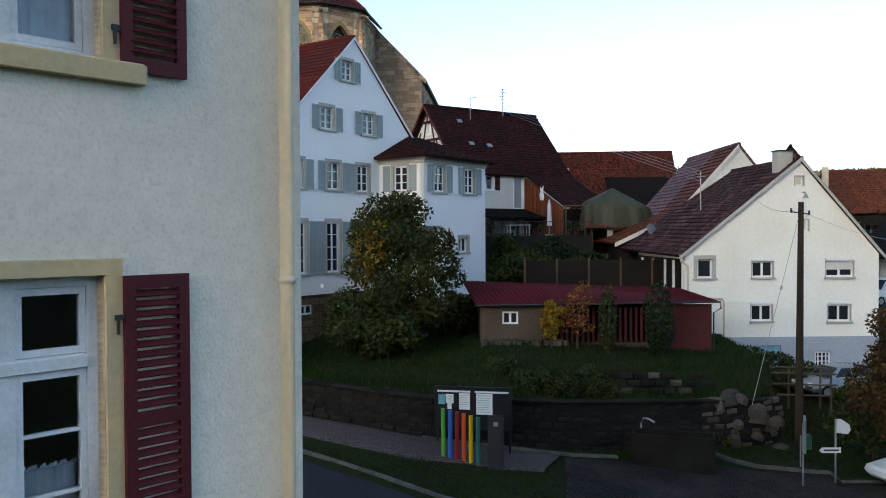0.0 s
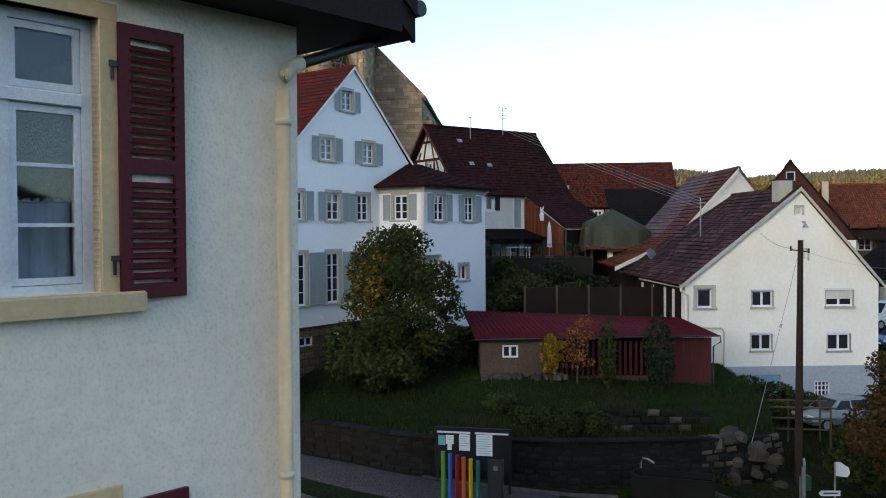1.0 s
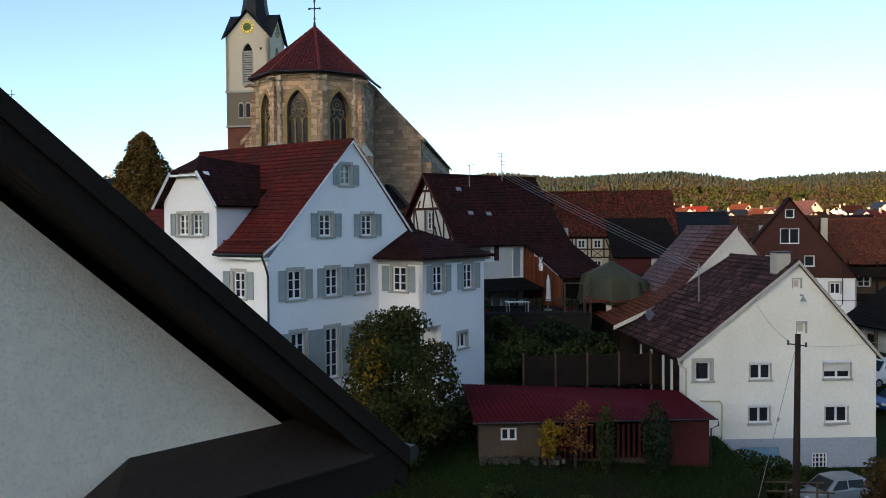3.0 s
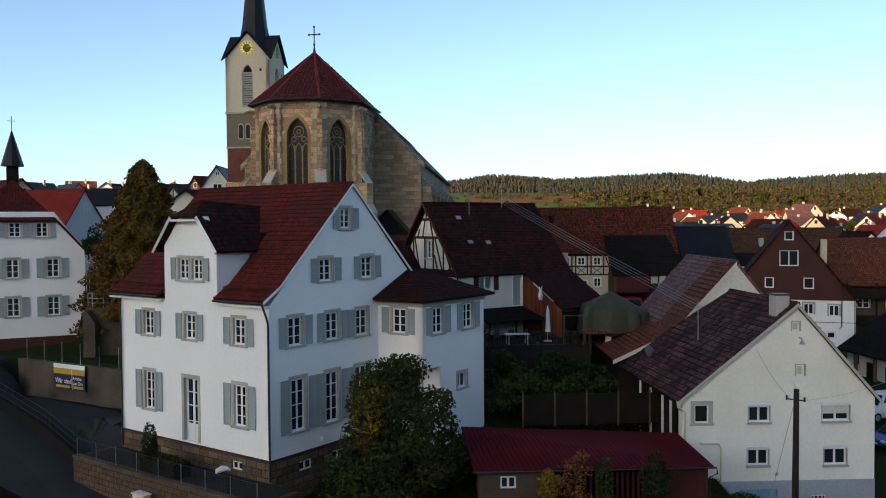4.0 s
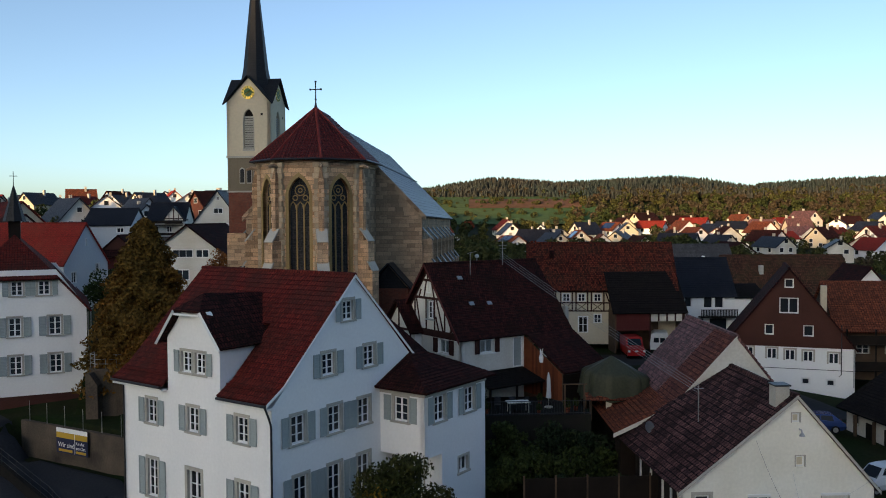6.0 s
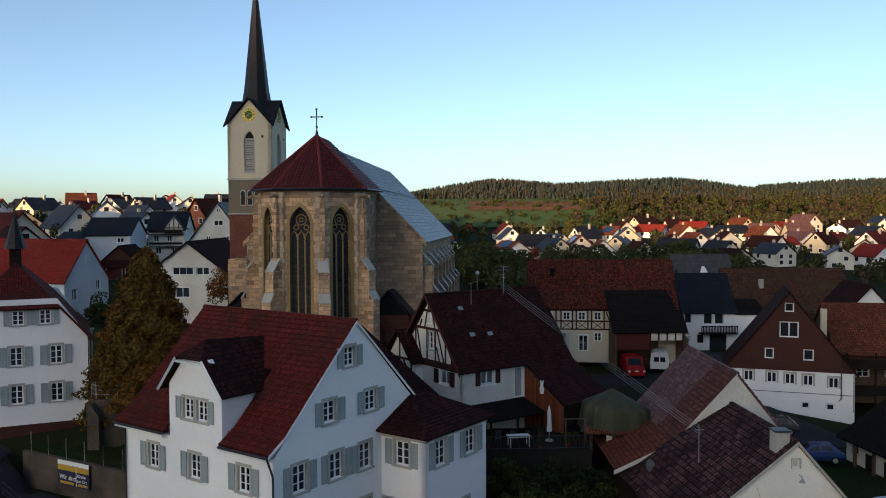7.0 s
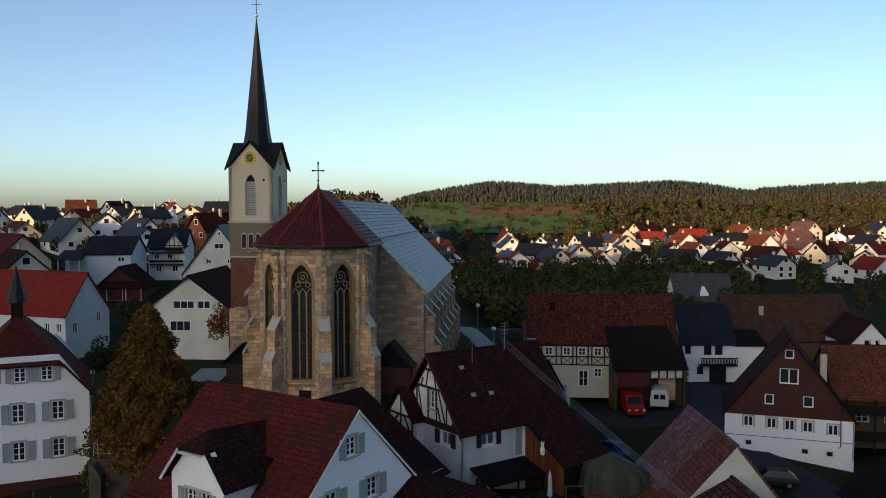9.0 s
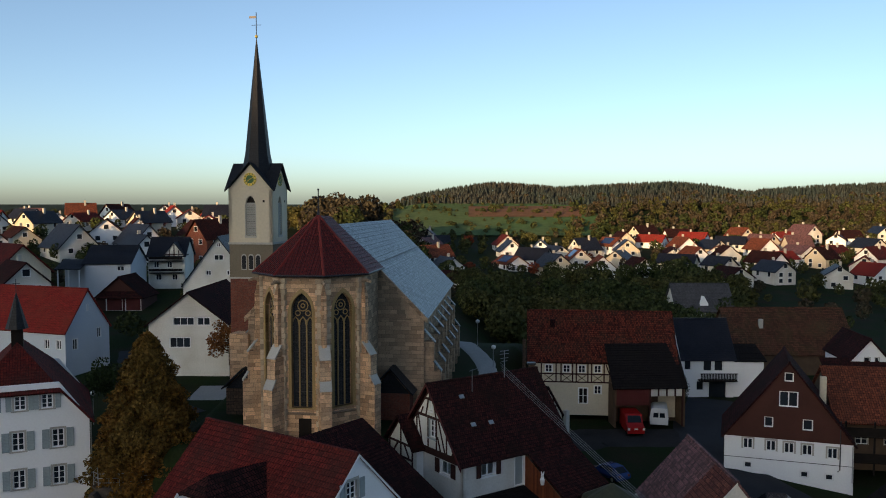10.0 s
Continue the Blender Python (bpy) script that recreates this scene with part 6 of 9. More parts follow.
    for x0, z0, x1, z1 in ((3.4, 23.5, 7.0, 23.7), (5.1, 22.6, 5.3, 25.6), (4.2, 22.6, 4.35, 24.5), (6.05, 22.6, 6.2, 24.5), (3.4, 22.6, 7.0, 22.75)):
        part("beam", Geo().box(x0, -0.36, z0, x1, -0.301, z1), TIMBER, gb)
    part("cross_roof", Geo().slab([(3.0, 3.0, 23.3), (3.0, -0.6, 23.3), (5.2, -0.6, 26.1), (5.2, 3.0, 26.1)], 0.12).slab([(7.4, -0.6, 23.3), (7.4, 3.0, 23.3), (5.2, 3.0, 26.1), (5.2, -0.6, 26.1)], 0.12), TILE_BLUE, h, m=F)
    for z in (22.2, 19.8):
        part("balcony", Geo().box(0.4, -1.2, z, 7.0, 0, z + 0.12).box(0.4, -1.2, z + 0.5, 7.0, -1.14, z + 0.95), DARK_WOOD, h, "dark wooden balcony", m=F)


PALE_BLUE_WALL = material("pale_bluish_plaster", (0.55, 0.6, 0.64), 0.9, 0.1, 1.5, 0.2)
turret_house()
left_background()

# ---------------------------------------------------------------- the house close by, at whose corner the view rises
NH = pose(-1.25, 7.31, 0, 0, 0, 48.7)
def near_house():
    # local: x along the gable wall (its corner at x = 0, the wall runs to -x), y inwards
    h = thing("near_house", NH @ pose(0, 0, 0.4), "grey-white roughcast house with dark red shutters and brown eaves", "house")
    Z = -0.4
    M = pose(0, 0, Z)
    wx0, ww = -1.79, 1.25
    def opening(z0, z1):
        return [(wx0 - ww, z0), (wx0, z0), (wx0, z1), (wx0 - ww, z1)]
    holes = [opening(11.25, 13.2), opening(7.7, 9.72), opening(4.2, 6.2)]
    part("gable_wall", Geo().wall([(-9.4, 0), (0, 0), (0, 14.05), (-4.7, 17.95), (-9.4, 14.05)], holes, 0, 0.35), NEAR_STUCCO, h, m=M)
    part("side_wall", Geo().box(-0.35, 0.35, 0, 0, 11, 13.9).box(-9.4, 0.35, 0, -9.05, 11, 13.9).box(-9.05, 10.65, 0, -0.35, 11, 13.9), NEAR_STUCCO, h, m=M)
    part("attic_floor", Geo().box(-9.0, 0.4, 13.6, -0.4, 10.6, 13.8).box(-9.0, 0.4, 10.0, -0.4, 10.6, 10.2), DARK_WOOD, h, m=M)
    for z0, z1 in ((11.25, 13.2), (7.7, 9.72), (4.2, 6.2)):
        hh = z1 - z0
        low = z0 == 7.7
        W = M @ pose(wx0 - ww, 0, z0)
        # casing with transom and mullion
        d = 0.1
        zt, mid = hh * 0.7, ww / 2
        hl = [[(xa, za), (xb, za), (xb, zb), (xa, zb)] for xa, xb in ((0.075, mid - 0.055), (mid + 0.055, ww - 0.075)) for za, zb in ((0.06, zt - 0.05), (zt + 0.05, hh - 0.075))]
        g = Geo().wall([(0, 0), (ww, 0), (ww, hh), (0, hh)], hl, d, d + 0.09)
        win = part("window", g, WORN_WHITE, h, "worn white painted casement window", m=W)
        part("transom", Geo().bevbox(0.075, d - 0.03, zt - 0.045, ww - 0.075, d - 0.002, zt + 0.045, 0.012), WORN_WHITE, win)
        for x0, x1 in ((0.08, mid - 0.06), (mid + 0.06, ww - 0.08)):
            low = zt - 0.055
            cut = [0.115] + [0.065 + (zt - 0.12) * k / 3 for k in (1, 2)] + [low - 0.05]
            hl = [[(x0 + 0.045, cut[k] + (0.013 if k else 0)), (x1 - 0.045, cut[k] + (0.013 if k else 0)), (x1 - 0.045, cut[k + 1] - (0.013 if k < 2 else 0)), (x0 + 0.045, cut[k + 1] - (0.013 if k < 2 else 0))] for k in range(3)]
            g = Geo().wall([(x0, 0.065), (x1, 0.065), (x1, low), (x0, low)], hl, d + 0.012, d + 0.06)
            part("top_light", Geo().wall([(x0, zt + 0.055), (x1, zt + 0.055), (x1, hh - 0.08), (x0, hh - 0.08)], [[(x0 + 0.045, zt + 0.105), (x1 - 0.045, zt + 0.105), (x1 - 0.045, hh - 0.13), (x0 + 0.045, hh - 0.13)]], d + 0.012, d + 0.06), WORN_WHITE, win)
            part("casement", g, WORN_WHITE, win)
            part("pane", Geo().box(x0 + 0.03, d + 0.035, 0.08, x1 - 0.03, d + 0.04, hh - 0.09), GLASS, win)
        # lace half-curtain on a rod
        c = Geo()
        n = 44
        for k in range(n):
            xa, xb = 0.1 + (ww - 0.2) * k / n, 0.1 + (ww - 0.2) * (k + 1) / n
            ya, yb = d + 0.14 + 0.012 * math.sin(k * 1.3), d + 0.14 + 0.012 * math.sin((k + 1) * 1.3)
            zb, zc = 0.05, hh * 0.34 + 0.012 * math.sin(k * 2.1)
            c.add([(xa, ya, zb), (xb, yb, zb), (xb, yb, zc), (xa, ya, zc)], [(0, 1, 2, 3)])
        part("curtain", c, LACE, win, "white lace half-curtain")
        part("curtain_rod", Geo().tube([(0.08, d + 0.13, hh * 0.33), (ww - 0.08, d + 0.13, hh * 0.33)], 0.006, 6), GREY_METAL, win)
        for a, z_a, b, z_b in ((-0.1, 0, 0, hh + 0.0), (ww, 0, ww + 0.14, hh), (-0.14, hh, ww + 0.14, hh + 0.12)):
            part("surround", Geo().bevbox(a, -0.025, z_a, b, 0.1, z_b, 0.008), OCHRE_TRIM, win, "ochre painted stone surround")
        part("sill", Geo().bevbox(-0.25, -0.1, -0.15, ww + 0.31, 0.12, -0.002, 0.015), OCHRE_TRIM, win, "ochre stone sill")
        # one louvred shutter folded back on each side
        for side, x0 in ((1, ww + (0.13 if low else 0.17)), (-1, -0.69)):
            sw, sh, zs = 0.52, hh + 0.05, -0.06
            r = 0.085
            hl = [[(r, za), (sw - r, za), (sw - r, zb), (r, zb)] for za, zb in ((0.11, sh * 0.46), (sh * 0.46 + 0.11, sh - 0.1))]
            g = Geo().wall([(0, 0), (sw, 0), (sw, sh), (0, sh)], hl, -0.045, -0.006)
            st = part("shutter", g, SHUTTER_RED, win, "dark red louvred wooden shutter", m=pose(x0, -0.02, zs))
            zlist = [0.16 + i * 0.0745 for i in range(int((sh * 0.46 - 0.2) / 0.0745) + 1)] + [sh * 0.46 + 0.16 + i * 0.0745 for i in range(int((sh * 0.54 - 0.27) / 0.0745) + 1)]
            sl = Geo().add([(r - 0.02, -0.052, -0.012), (sw - r + 0.02, -0.052, -0.012), (sw - r + 0.02, -0.012, 0.028), (r - 0.02, -0.012, 0.028), (r - 0.02, -0.047, -0.022), (sw - r + 0.02, -0.047, -0.022), (sw - r + 0.02, -0.006, 0.018), (r - 0.02, -0.006, 0.018)], [(0, 1, 2, 3), (7, 6, 5, 4), (0, 4, 5, 1), (2, 6, 7, 3), (1, 5, 6, 2), (3, 7, 4, 0)])
            me = shared(("slat",), lambda: sl, SHUTTER_RED)
            for z in zlist:
                part("slat", me, None, win, m=pose(x0, -0.02, zs + z))
            for z in (0.3, sh - 0.3):
                xx = x0 - 0.03 if side > 0 else x0 + sw + 0.03
                part("hinge", Geo().box(xx - 0.035, -0.05, zs + z - 0.02, xx + 0.035, -0.03, zs + z + 0.02).tube([(xx - 0.015, -0.045, zs + z - 0.12), (xx - 0.015, -0.045, zs + z - 0.02)], 0.012, 6), DARK_METAL, win)
    # eave returned round the gable as a small roofed box
    bx = -1.97
    g = Geo().box(bx, -0.55, 13.46, 0.76, 0.0, 13.78)
    part("eave_return", g, DARK_WOOD, h, "dark brown boarded eave return", m=M)
    part("return_roof", Geo().slab([(bx - 0.03, -0.58, 13.8), (0.5, -0.58, 13.8), (0.5, 0.02, 14.12), (bx + 0.5, 0.02, 14.12)], 0.03).slab([(bx - 0.03, 0.02, 13.8), (bx - 0.03, -0.58, 13.8), (bx + 0.5, 0.02, 14.12)], 0.03), LEAD, h, m=M)
    part("eave_box", Geo().box(0, 0, 13.46, 0.75, 11, 13.7), DARK_WOOD, h, m=M)
    # roof with deep verge
    s = 0.82
    xe, ze, xr = 0.95, 13.74, -4.7
    zr = ze + (xe - xr) * s
    ov = 0.5
    g = Geo()
    g.courses((xe, -ov, ze), (xe, 11.3, ze), (xr, 11.3, zr), (xr, -ov, zr), 0.34, 0.04, 0.05)
    g.courses((2 * xr - xe, 11.3, ze), (2 * xr - xe, -ov, ze), (xr, -ov, zr), (xr, 11.3, zr), 0.34, 0.04, 0.05)
    rf = part("roof", g, TILE_OLD, h, "dark brown tiled roof", m=M)
    for sg in (1, -1):
        X = lambda x: x if sg > 0 else 2 * xr - x
        for off, lo, hi in ((0.0, -0.34, -0.04), (0.03, -0.12, 0.05)):
            pts = [(X(xr), zr + lo), (X(xe), ze + lo), (X(xe), ze + hi), (X(xr), zr + hi)]
            part("bargeboard", Geo().prism(pts if sg > 0 else pts[::-1], -ov - off - 0.03, -ov - off + 0.02), DARK_WOOD, rf, "dark brown bargeboard")
        for k in range(4):
            y0, y1 = -ov + 0.02 + k * 0.12, -ov + 0.135 + k * 0.12
            q = [(X(xr), y0, zr - 0.3), (X(xe), y0, ze - 0.3), (X(xe), y1, ze - 0.3), (X(xr), y1, zr - 0.3)]
            part("verge_board", Geo().slab(q if sg > 0 else q[::-1], 0.02), DARK_WOOD, rf)
    part("gutter", Geo().tube([(xe + 0.06, -ov - 0.05, ze - 0.02), (xe + 0.06, 11.3, ze - 0.02)], 0.075, 10), DARK_METAL, rf)
    # down pipe: dark offset from the gutter, then cream down the corner
    part("pipe_offset", Geo().tube([(0.98, -0.12, 13.72), (0.97, -0.12, 13.56), (0.86, -0.12, 13.47), (0.03, -0.12, 13.15), (-0.11, -0.12, 13.1)], 0.05, 12, M), DARK_METAL, h, smooth=True)
    pts = [(-0.05, -0.12, 13.13), (-0.16, -0.12, 13.07), (-0.225, -0.12, 12.98), (-0.245, -0.12, 12.86), (-0.245, -0.12, 0.3)]
    dp = part("downpipe", Geo().tube(pts, 0.06, 16, M), PIPE_CREAM, h, "cream painted downpipe", smooth=True)
    for z in (9.62, 6.2, 12.6):
        part("pipe_collar", Geo().tube([(-0.245, -0.12, z - 0.03 + Z), (-0.245, -0.12, z + 0.03 + Z)], 0.07, 16), PIPE_CREAM, dp, smooth=True)


LACE = material("lace_curtain", (0.5, 0.56, 0.58), 0.95, 0.3, 30.0, 0.5, 200)
LEAD = material("dull_lead_sheet", (0.032, 0.024, 0.02), 0.55, 0.3, 4.0, 0.2, 30)
near_house()

# ---------------------------------------------------------------- trees and shrubs
def leaf_mat(name, base, second, rough=0.7):
    return material(name, base, rough, 0.3, 0.8, 0.0, tint=second, island=0.5, spec=0.05)


LEAF_GREEN = leaf_mat("dark_green_leaves", (0.0315, 0.0465, 0.015), (0.0465, 0.0465, 0.0135))
LEAF_OLIVE = leaf_mat("olive_leaves", (0.03, 0.04, 0.013), (0.065, 0.048, 0.014))
LEAF_YELLOW = leaf_mat("yellow_autumn_leaves", (0.25, 0.155, 0.02), (0.2, 0.09, 0.02))
LEAF_RUST = leaf_mat("rust_autumn_leaves", (0.2, 0.07, 0.022), (0.14, 0.085, 0.025))
LEAF_DARKRUST = leaf_mat("dark_rust_leaves", (0.07, 0.034, 0.013), (0.045, 0.04, 0.013))
LEAF_CONIFER = leaf_mat("conifer_needles", (0.018, 0.03, 0.015), (0.0263, 0.0338, 0.015))
LEAF_BROWNGREEN = leaf_mat("browning_conifer_leaves", (0.12, 0.07, 0.018), (0.2, 0.08, 0.016))
BARK = material("bark", (0.06, 0.048, 0.038), 0.9, 0.3, 5.0, 0.5, 25)


def crown_points(rng, n, blobs):
    out = []
    vol = [b[3] * b[4] * b[5] for b in blobs]
    pick = rng.choice(len(blobs), size=n, p=np.array(vol) / sum(vol))
    d = rng.normal(size=(n, 3))
    d /= np.linalg.norm(d, axis=1)[:, None]
    rad = rng.uniform(0.35, 1.0, n) ** 0.5
    bl = np.array(blobs)[pick]
    return bl[:, :3] + d * rad[:, None] * bl[:, 3:6], d


def leaf_cloud(rng, pts, nrm, size):
    """Small leaf blades at the given points."""
    n = len(pts)
    a = rng.normal(size=(n, 3))
    a /= np.linalg.norm(a, axis=1)[:, None]
    b = np.cross(a, nrm + 0.6 * rng.normal(size=(n, 3)))
    b /= np.linalg.norm(b, axis=1)[:, None] + 1e-9
    s = size * rng.uniform(0.55, 1.3, n)[:, None]
    v = np.stack([pts - a * s, pts + b * s * 0.55, pts + a * s, pts - b * s * 0.55], 1).reshape(-1, 3)
    g = Geo()
    g.v = [tuple(p) for p in v]
    g.f = [(4 * i, 4 * i + 1, 4 * i + 2, 4 * i + 3) for i in range(n)]
    return g


def broad_blobs(rng, h, r, base, k):
    """Uneven clumps that make a broad crown."""
    blobs = [(0, 0, base + (h - base) * 0.5, r * 0.62, r * 0.62, (h - base) * 0.42)]
    for i in range(k):
        a, u = rng.uniform(0, 2 * math.pi), rng.uniform(0.15, 0.95)
        rr = r * (0.35 + 0.5 * math.sin(math.pi * min(0.95, u)))
        s = r * rng.uniform(0.22, 0.42)
        blobs.append((rr * math.cos(a), rr * math.sin(a), base + (h - base) * u * 0.95, s, s, s * 0.85))
    return blobs


def tree_geo(seed, h, r, base, leaves, size, shape="broad", k=16):
    rng = np.random.default_rng(seed)
    trunk = Geo()
    t = max(0.05, h * 0.018)
    bend = [(rng.uniform(-0.1, 0.1) * i, rng.uniform(-0.1, 0.1) * i, h * 0.85 * i / 4) for i in range(5)]
    trunk.tube(bend, [t * 1.3, t, t * 0.8, t * 0.5, t * 0.15], 7)
    if shape == "broad":
        blobs = broad_blobs(rng, h, r, base, k)
        for bx, by, bz, *_ in blobs[1:9]:
            z0 = base + (bz - base) * 0.35
            trunk.tube([(0, 0, z0), (bx * 0.5, by * 0.5, (z0 + bz) / 2), (bx * 0.9, by * 0.9, bz)], [t * 0.5, t * 0.3, t * 0.1], 5)
        pts, nrm = crown_points(rng, leaves, blobs)
    else:
        # conical: whorls of hanging boughs
        u = rng.uniform(0, 1, leaves) ** 0.62
        z = base + (h - base) * (1 - u)
        a = rng.uniform(0, 2 * math.pi, leaves)
        lob = 1 + 0.14 * np.sin(a * 5 + z * 1.7) + 0.12 * np.sin(z * 3.1 + a * 2) + 0.1 * np.sin(a * 11 - z * 2.3)
        rad = r * u ** 0.62 * lob * rng.uniform(0.25, 1, leaves) ** 0.4 if shape == "cone" else r * np.sin(np.pi * np.clip(u * 0.93 + 0.05, 0, 1)) ** 0.7 * lob * rng.uniform(0.3, 1, leaves) ** 0.4
        pts = np.stack([rad * np.cos(a), rad * np.sin(a), z - 0.12 * rad], 1)
        nrm = np.stack([np.cos(a), np.sin(a), 0.4 + 0 * a], 1)
    return trunk, leaf_cloud(rng, pts, nrm, size)


def tree(name, x, y, h, r, base, leaves, size, mat, label, seed, shape="broad", category="tree", z=None, k=16, group=""):
    ob = thing(name, pose(x, y, (height(x, y) if z is None else z) - 0.05), label, category, group)
    tr, cr = tree_geo(seed, h, r, base, leaves, size, shape, k)
    part("trunk", tr, BARK, ob)
    part("crown", cr, mat, ob)
    return ob


# garden
t0 = tree("garden_tree", -2.0, 40.0, 7.4, 2.55, 0.3, 16000, 0.1, LEAF_OLIVE, "dense olive-green garden tree turning yellow on one side", 3, k=26)
rng0 = np.random.default_rng(11)
p0, n0 = crown_points(rng0, 1100, [(-1.4, -0.5, 4.8, 1.1, 1.3, 1.2), (-1.8, -0.3, 3.7, 0.8, 1.0, 0.9), (-1.1, -0.7, 5.7, 0.7, 0.8, 0.6)])
p1, n1 = crown_points(rng0, 3400, [(-0.2, 0, 6.4, 1.0, 1.0, 1.1), (0.35, 0, 6.9, 0.7, 0.7, 0.6), (1.9, -0.2, 4.0, 1.0, 0.9, 0.8), (2.4, -0.2, 3.3, 0.8, 0.8, 0.55), (-0.9, 0, 5.6, 1.1, 1.0, 1.0)])
part("upper_leaves", leaf_cloud(rng0, p1, n1, 0.11), LEAF_OLIVE, t0)
part("yellow_leaves", leaf_cloud(rng0, p0, n0, 0.13), LEAF_YELLOW, t0, "yellowing outer leaves")
tree("shrub", -3.9, 39.3, 3.3, 2.0, 0.1, 4200, 0.12, LEAF_GREEN, "dark green shrub under the garden tree", 5, category="shrub")
tree("shrub", 0.6, 41.2, 2.2, 1.2, 0.1, 2200, 0.12, LEAF_OLIVE, "olive shrub beside the shed", 6, category="shrub")
tree("shrub", -2.6, 38.6, 2.6, 1.7, 0.1, 3000, 0.12, LEAF_GREEN, "dark green shrub under the garden tree", 7, category="shrub")
tree("yellow_shrub", 4.9, 38.2, 2.5, 0.62, 0.2, 2000, 0.08, LEAF_YELLOW, "slender shrub with bright yellow autumn leaves", 8, category="shrub")
tree("sparse_shrub", 6.1, 38.3, 3.2, 0.9, 0.4, 700, 0.08, LEAF_RUST, "thin shrub with few orange leaves", 9, category="shrub")
tree("columnar_yew", 7.45, 38.0, 3.3, 0.42, 0.1, 1300, 0.08, LEAF_GREEN, "narrow dark green columnar bush", 10, "spindle", category="shrub", group="bushes before the shed")
tree("columnar_yew", 9.75, 37.9, 3.5, 0.66, 0.1, 2200, 0.09, LEAF_CONIFER, "broad dark green columnar bush", 12, "spindle", category="shrub", group="bushes before the shed")
tree("roadside_tree", 17.2, 31.0, 6.6, 2.2, 0.6, 11000, 0.1, LEAF_DARKRUST, "roadside tree with rust-coloured autumn leaves", 14, k=22, z=0.7)
tree("roadside_bush", 17.6, 34.2, 3.0, 1.6, 0.2, 4000, 0.11, LEAF_GREEN, "dark green bush beside the parked car", 15, z=0.7, category="shrub")
for i, (x, y, h, r) in enumerate(((8.5, 54.0, 3.4, 2.0), (11.0, 51.5, 2.8, 1.8), (5.6, 52.8, 3.2, 1.7), (9.8, 56.6, 3.4, 1.7), (3.9, 51.0, 2.8, 1.4), (7.2, 55.6, 4.0, 1.6), (4.2, 55.2, 3.0, 1.3), (6.6, 50.2, 2.6, 1.5), (11.2, 55.6, 2.6, 1.4))):
    tree("garden_bush", x, y, h, r, 0.1, 2400, 0.13, LEAF_CONIFER if i % 2 else LEAF_GREEN, "dark green bush on the terraced slope", 20 + i, category="shrub", group="bushes on the slope")
for i, (x, y, h, r) in enumerate(((4.6, 34.6, 1.0, 0.8), (5.6, 34.9, 1.2, 0.9), (6.5, 34.7, 0.9, 0.7), (3.6, 34.8, 0.9, 0.8), (11.4, 35.0, 0.9, 0.7), (2.4, 35.2, 0.8, 0.7))):
    tree("low_plant", x, y, h, r, 0.05, 1100, 0.07, LEAF_GREEN if i % 2 else LEAF_OLIVE, "low dark plants on top of the garden wall", 60 + i, category="shrub", group="plants along the wall")
# beside the church
tree("large_yew", -24.0, 67.2, 13.1, 4.8, 0.2, 52000, 0.16, LEAF_BROWNGREEN, "tall conical conifer with browning green foliage", 30, "cone", z=10.6)
tree("round_bush", -33.0, 84.0, 5.0, 3.2, 0.4, 3500, 0.16, LEAF_GREEN, "round green bush before the red-roofed barn", 31, z=13.2)
tree("maple", -25.8, 100.0, 5.5, 2.6, 1.2, 2600, 0.18, LEAF_RUST, "small maple with dark red leaves", 32, z=14.5)
tree("small_cypress", -14.7, 41.65, 2.0, 0.4, 0.1, 1500, 0.07, LEAF_CONIFER, "small dark cypress in the planter before the rectory", 33, "spindle", z=6.5)
tree("small_cypress", 2.6, 60.0, 2.4, 0.5, 0.1, 1200, 0.08, LEAF_CONIFER, "small dark cypress beside the half-timbered house", 34, "spindle", z=9.6)
tree("small_cypress", 30.6, 106.8, 4.4, 0.8, 0.1, 1500, 0.1, LEAF_CONIFER, "dark cypress beside the blue-roofed house", 35, "spindle", z=7.8)

# ---------------------------------------------------------------- far village
FAR_ROOFS = [TILE_OLD, TILE_OLD, TILE_BLUE, TILE_BLUE, TILE_RED, TILE_ORANGE, TILE_BRIGHT, TILE_GREY]
FAR_WALLS = [WHITE_WALL, WHITE_WALL, OLD_WHITE, CREAM_WALL]
SOLAR = material("solar_panel", (0.02, 0.04, 0.1), 0.15, 0.2, 1.0, 0.0)
_pane = Geo().box(-0.55, -0.04, 0, 0.55, 0.02, 1.1).mesh("window")
_pane.materials.append(DARK_GLASS)
_frm = Geo()
for _a in ((-0.66, 0, -0.55, 1.2), (0.55, 0, 0.66, 1.2), (-0.66, -0.1, 0.66, 0), (-0.66, 1.1, 0.66, 1.22)):
    _frm.box(_a[0], -0.06, _a[1], _a[2], 0.0, _a[3])
_frm = _frm.mesh("window_frame")
_frm.materials.append(FRAME_WHITE)


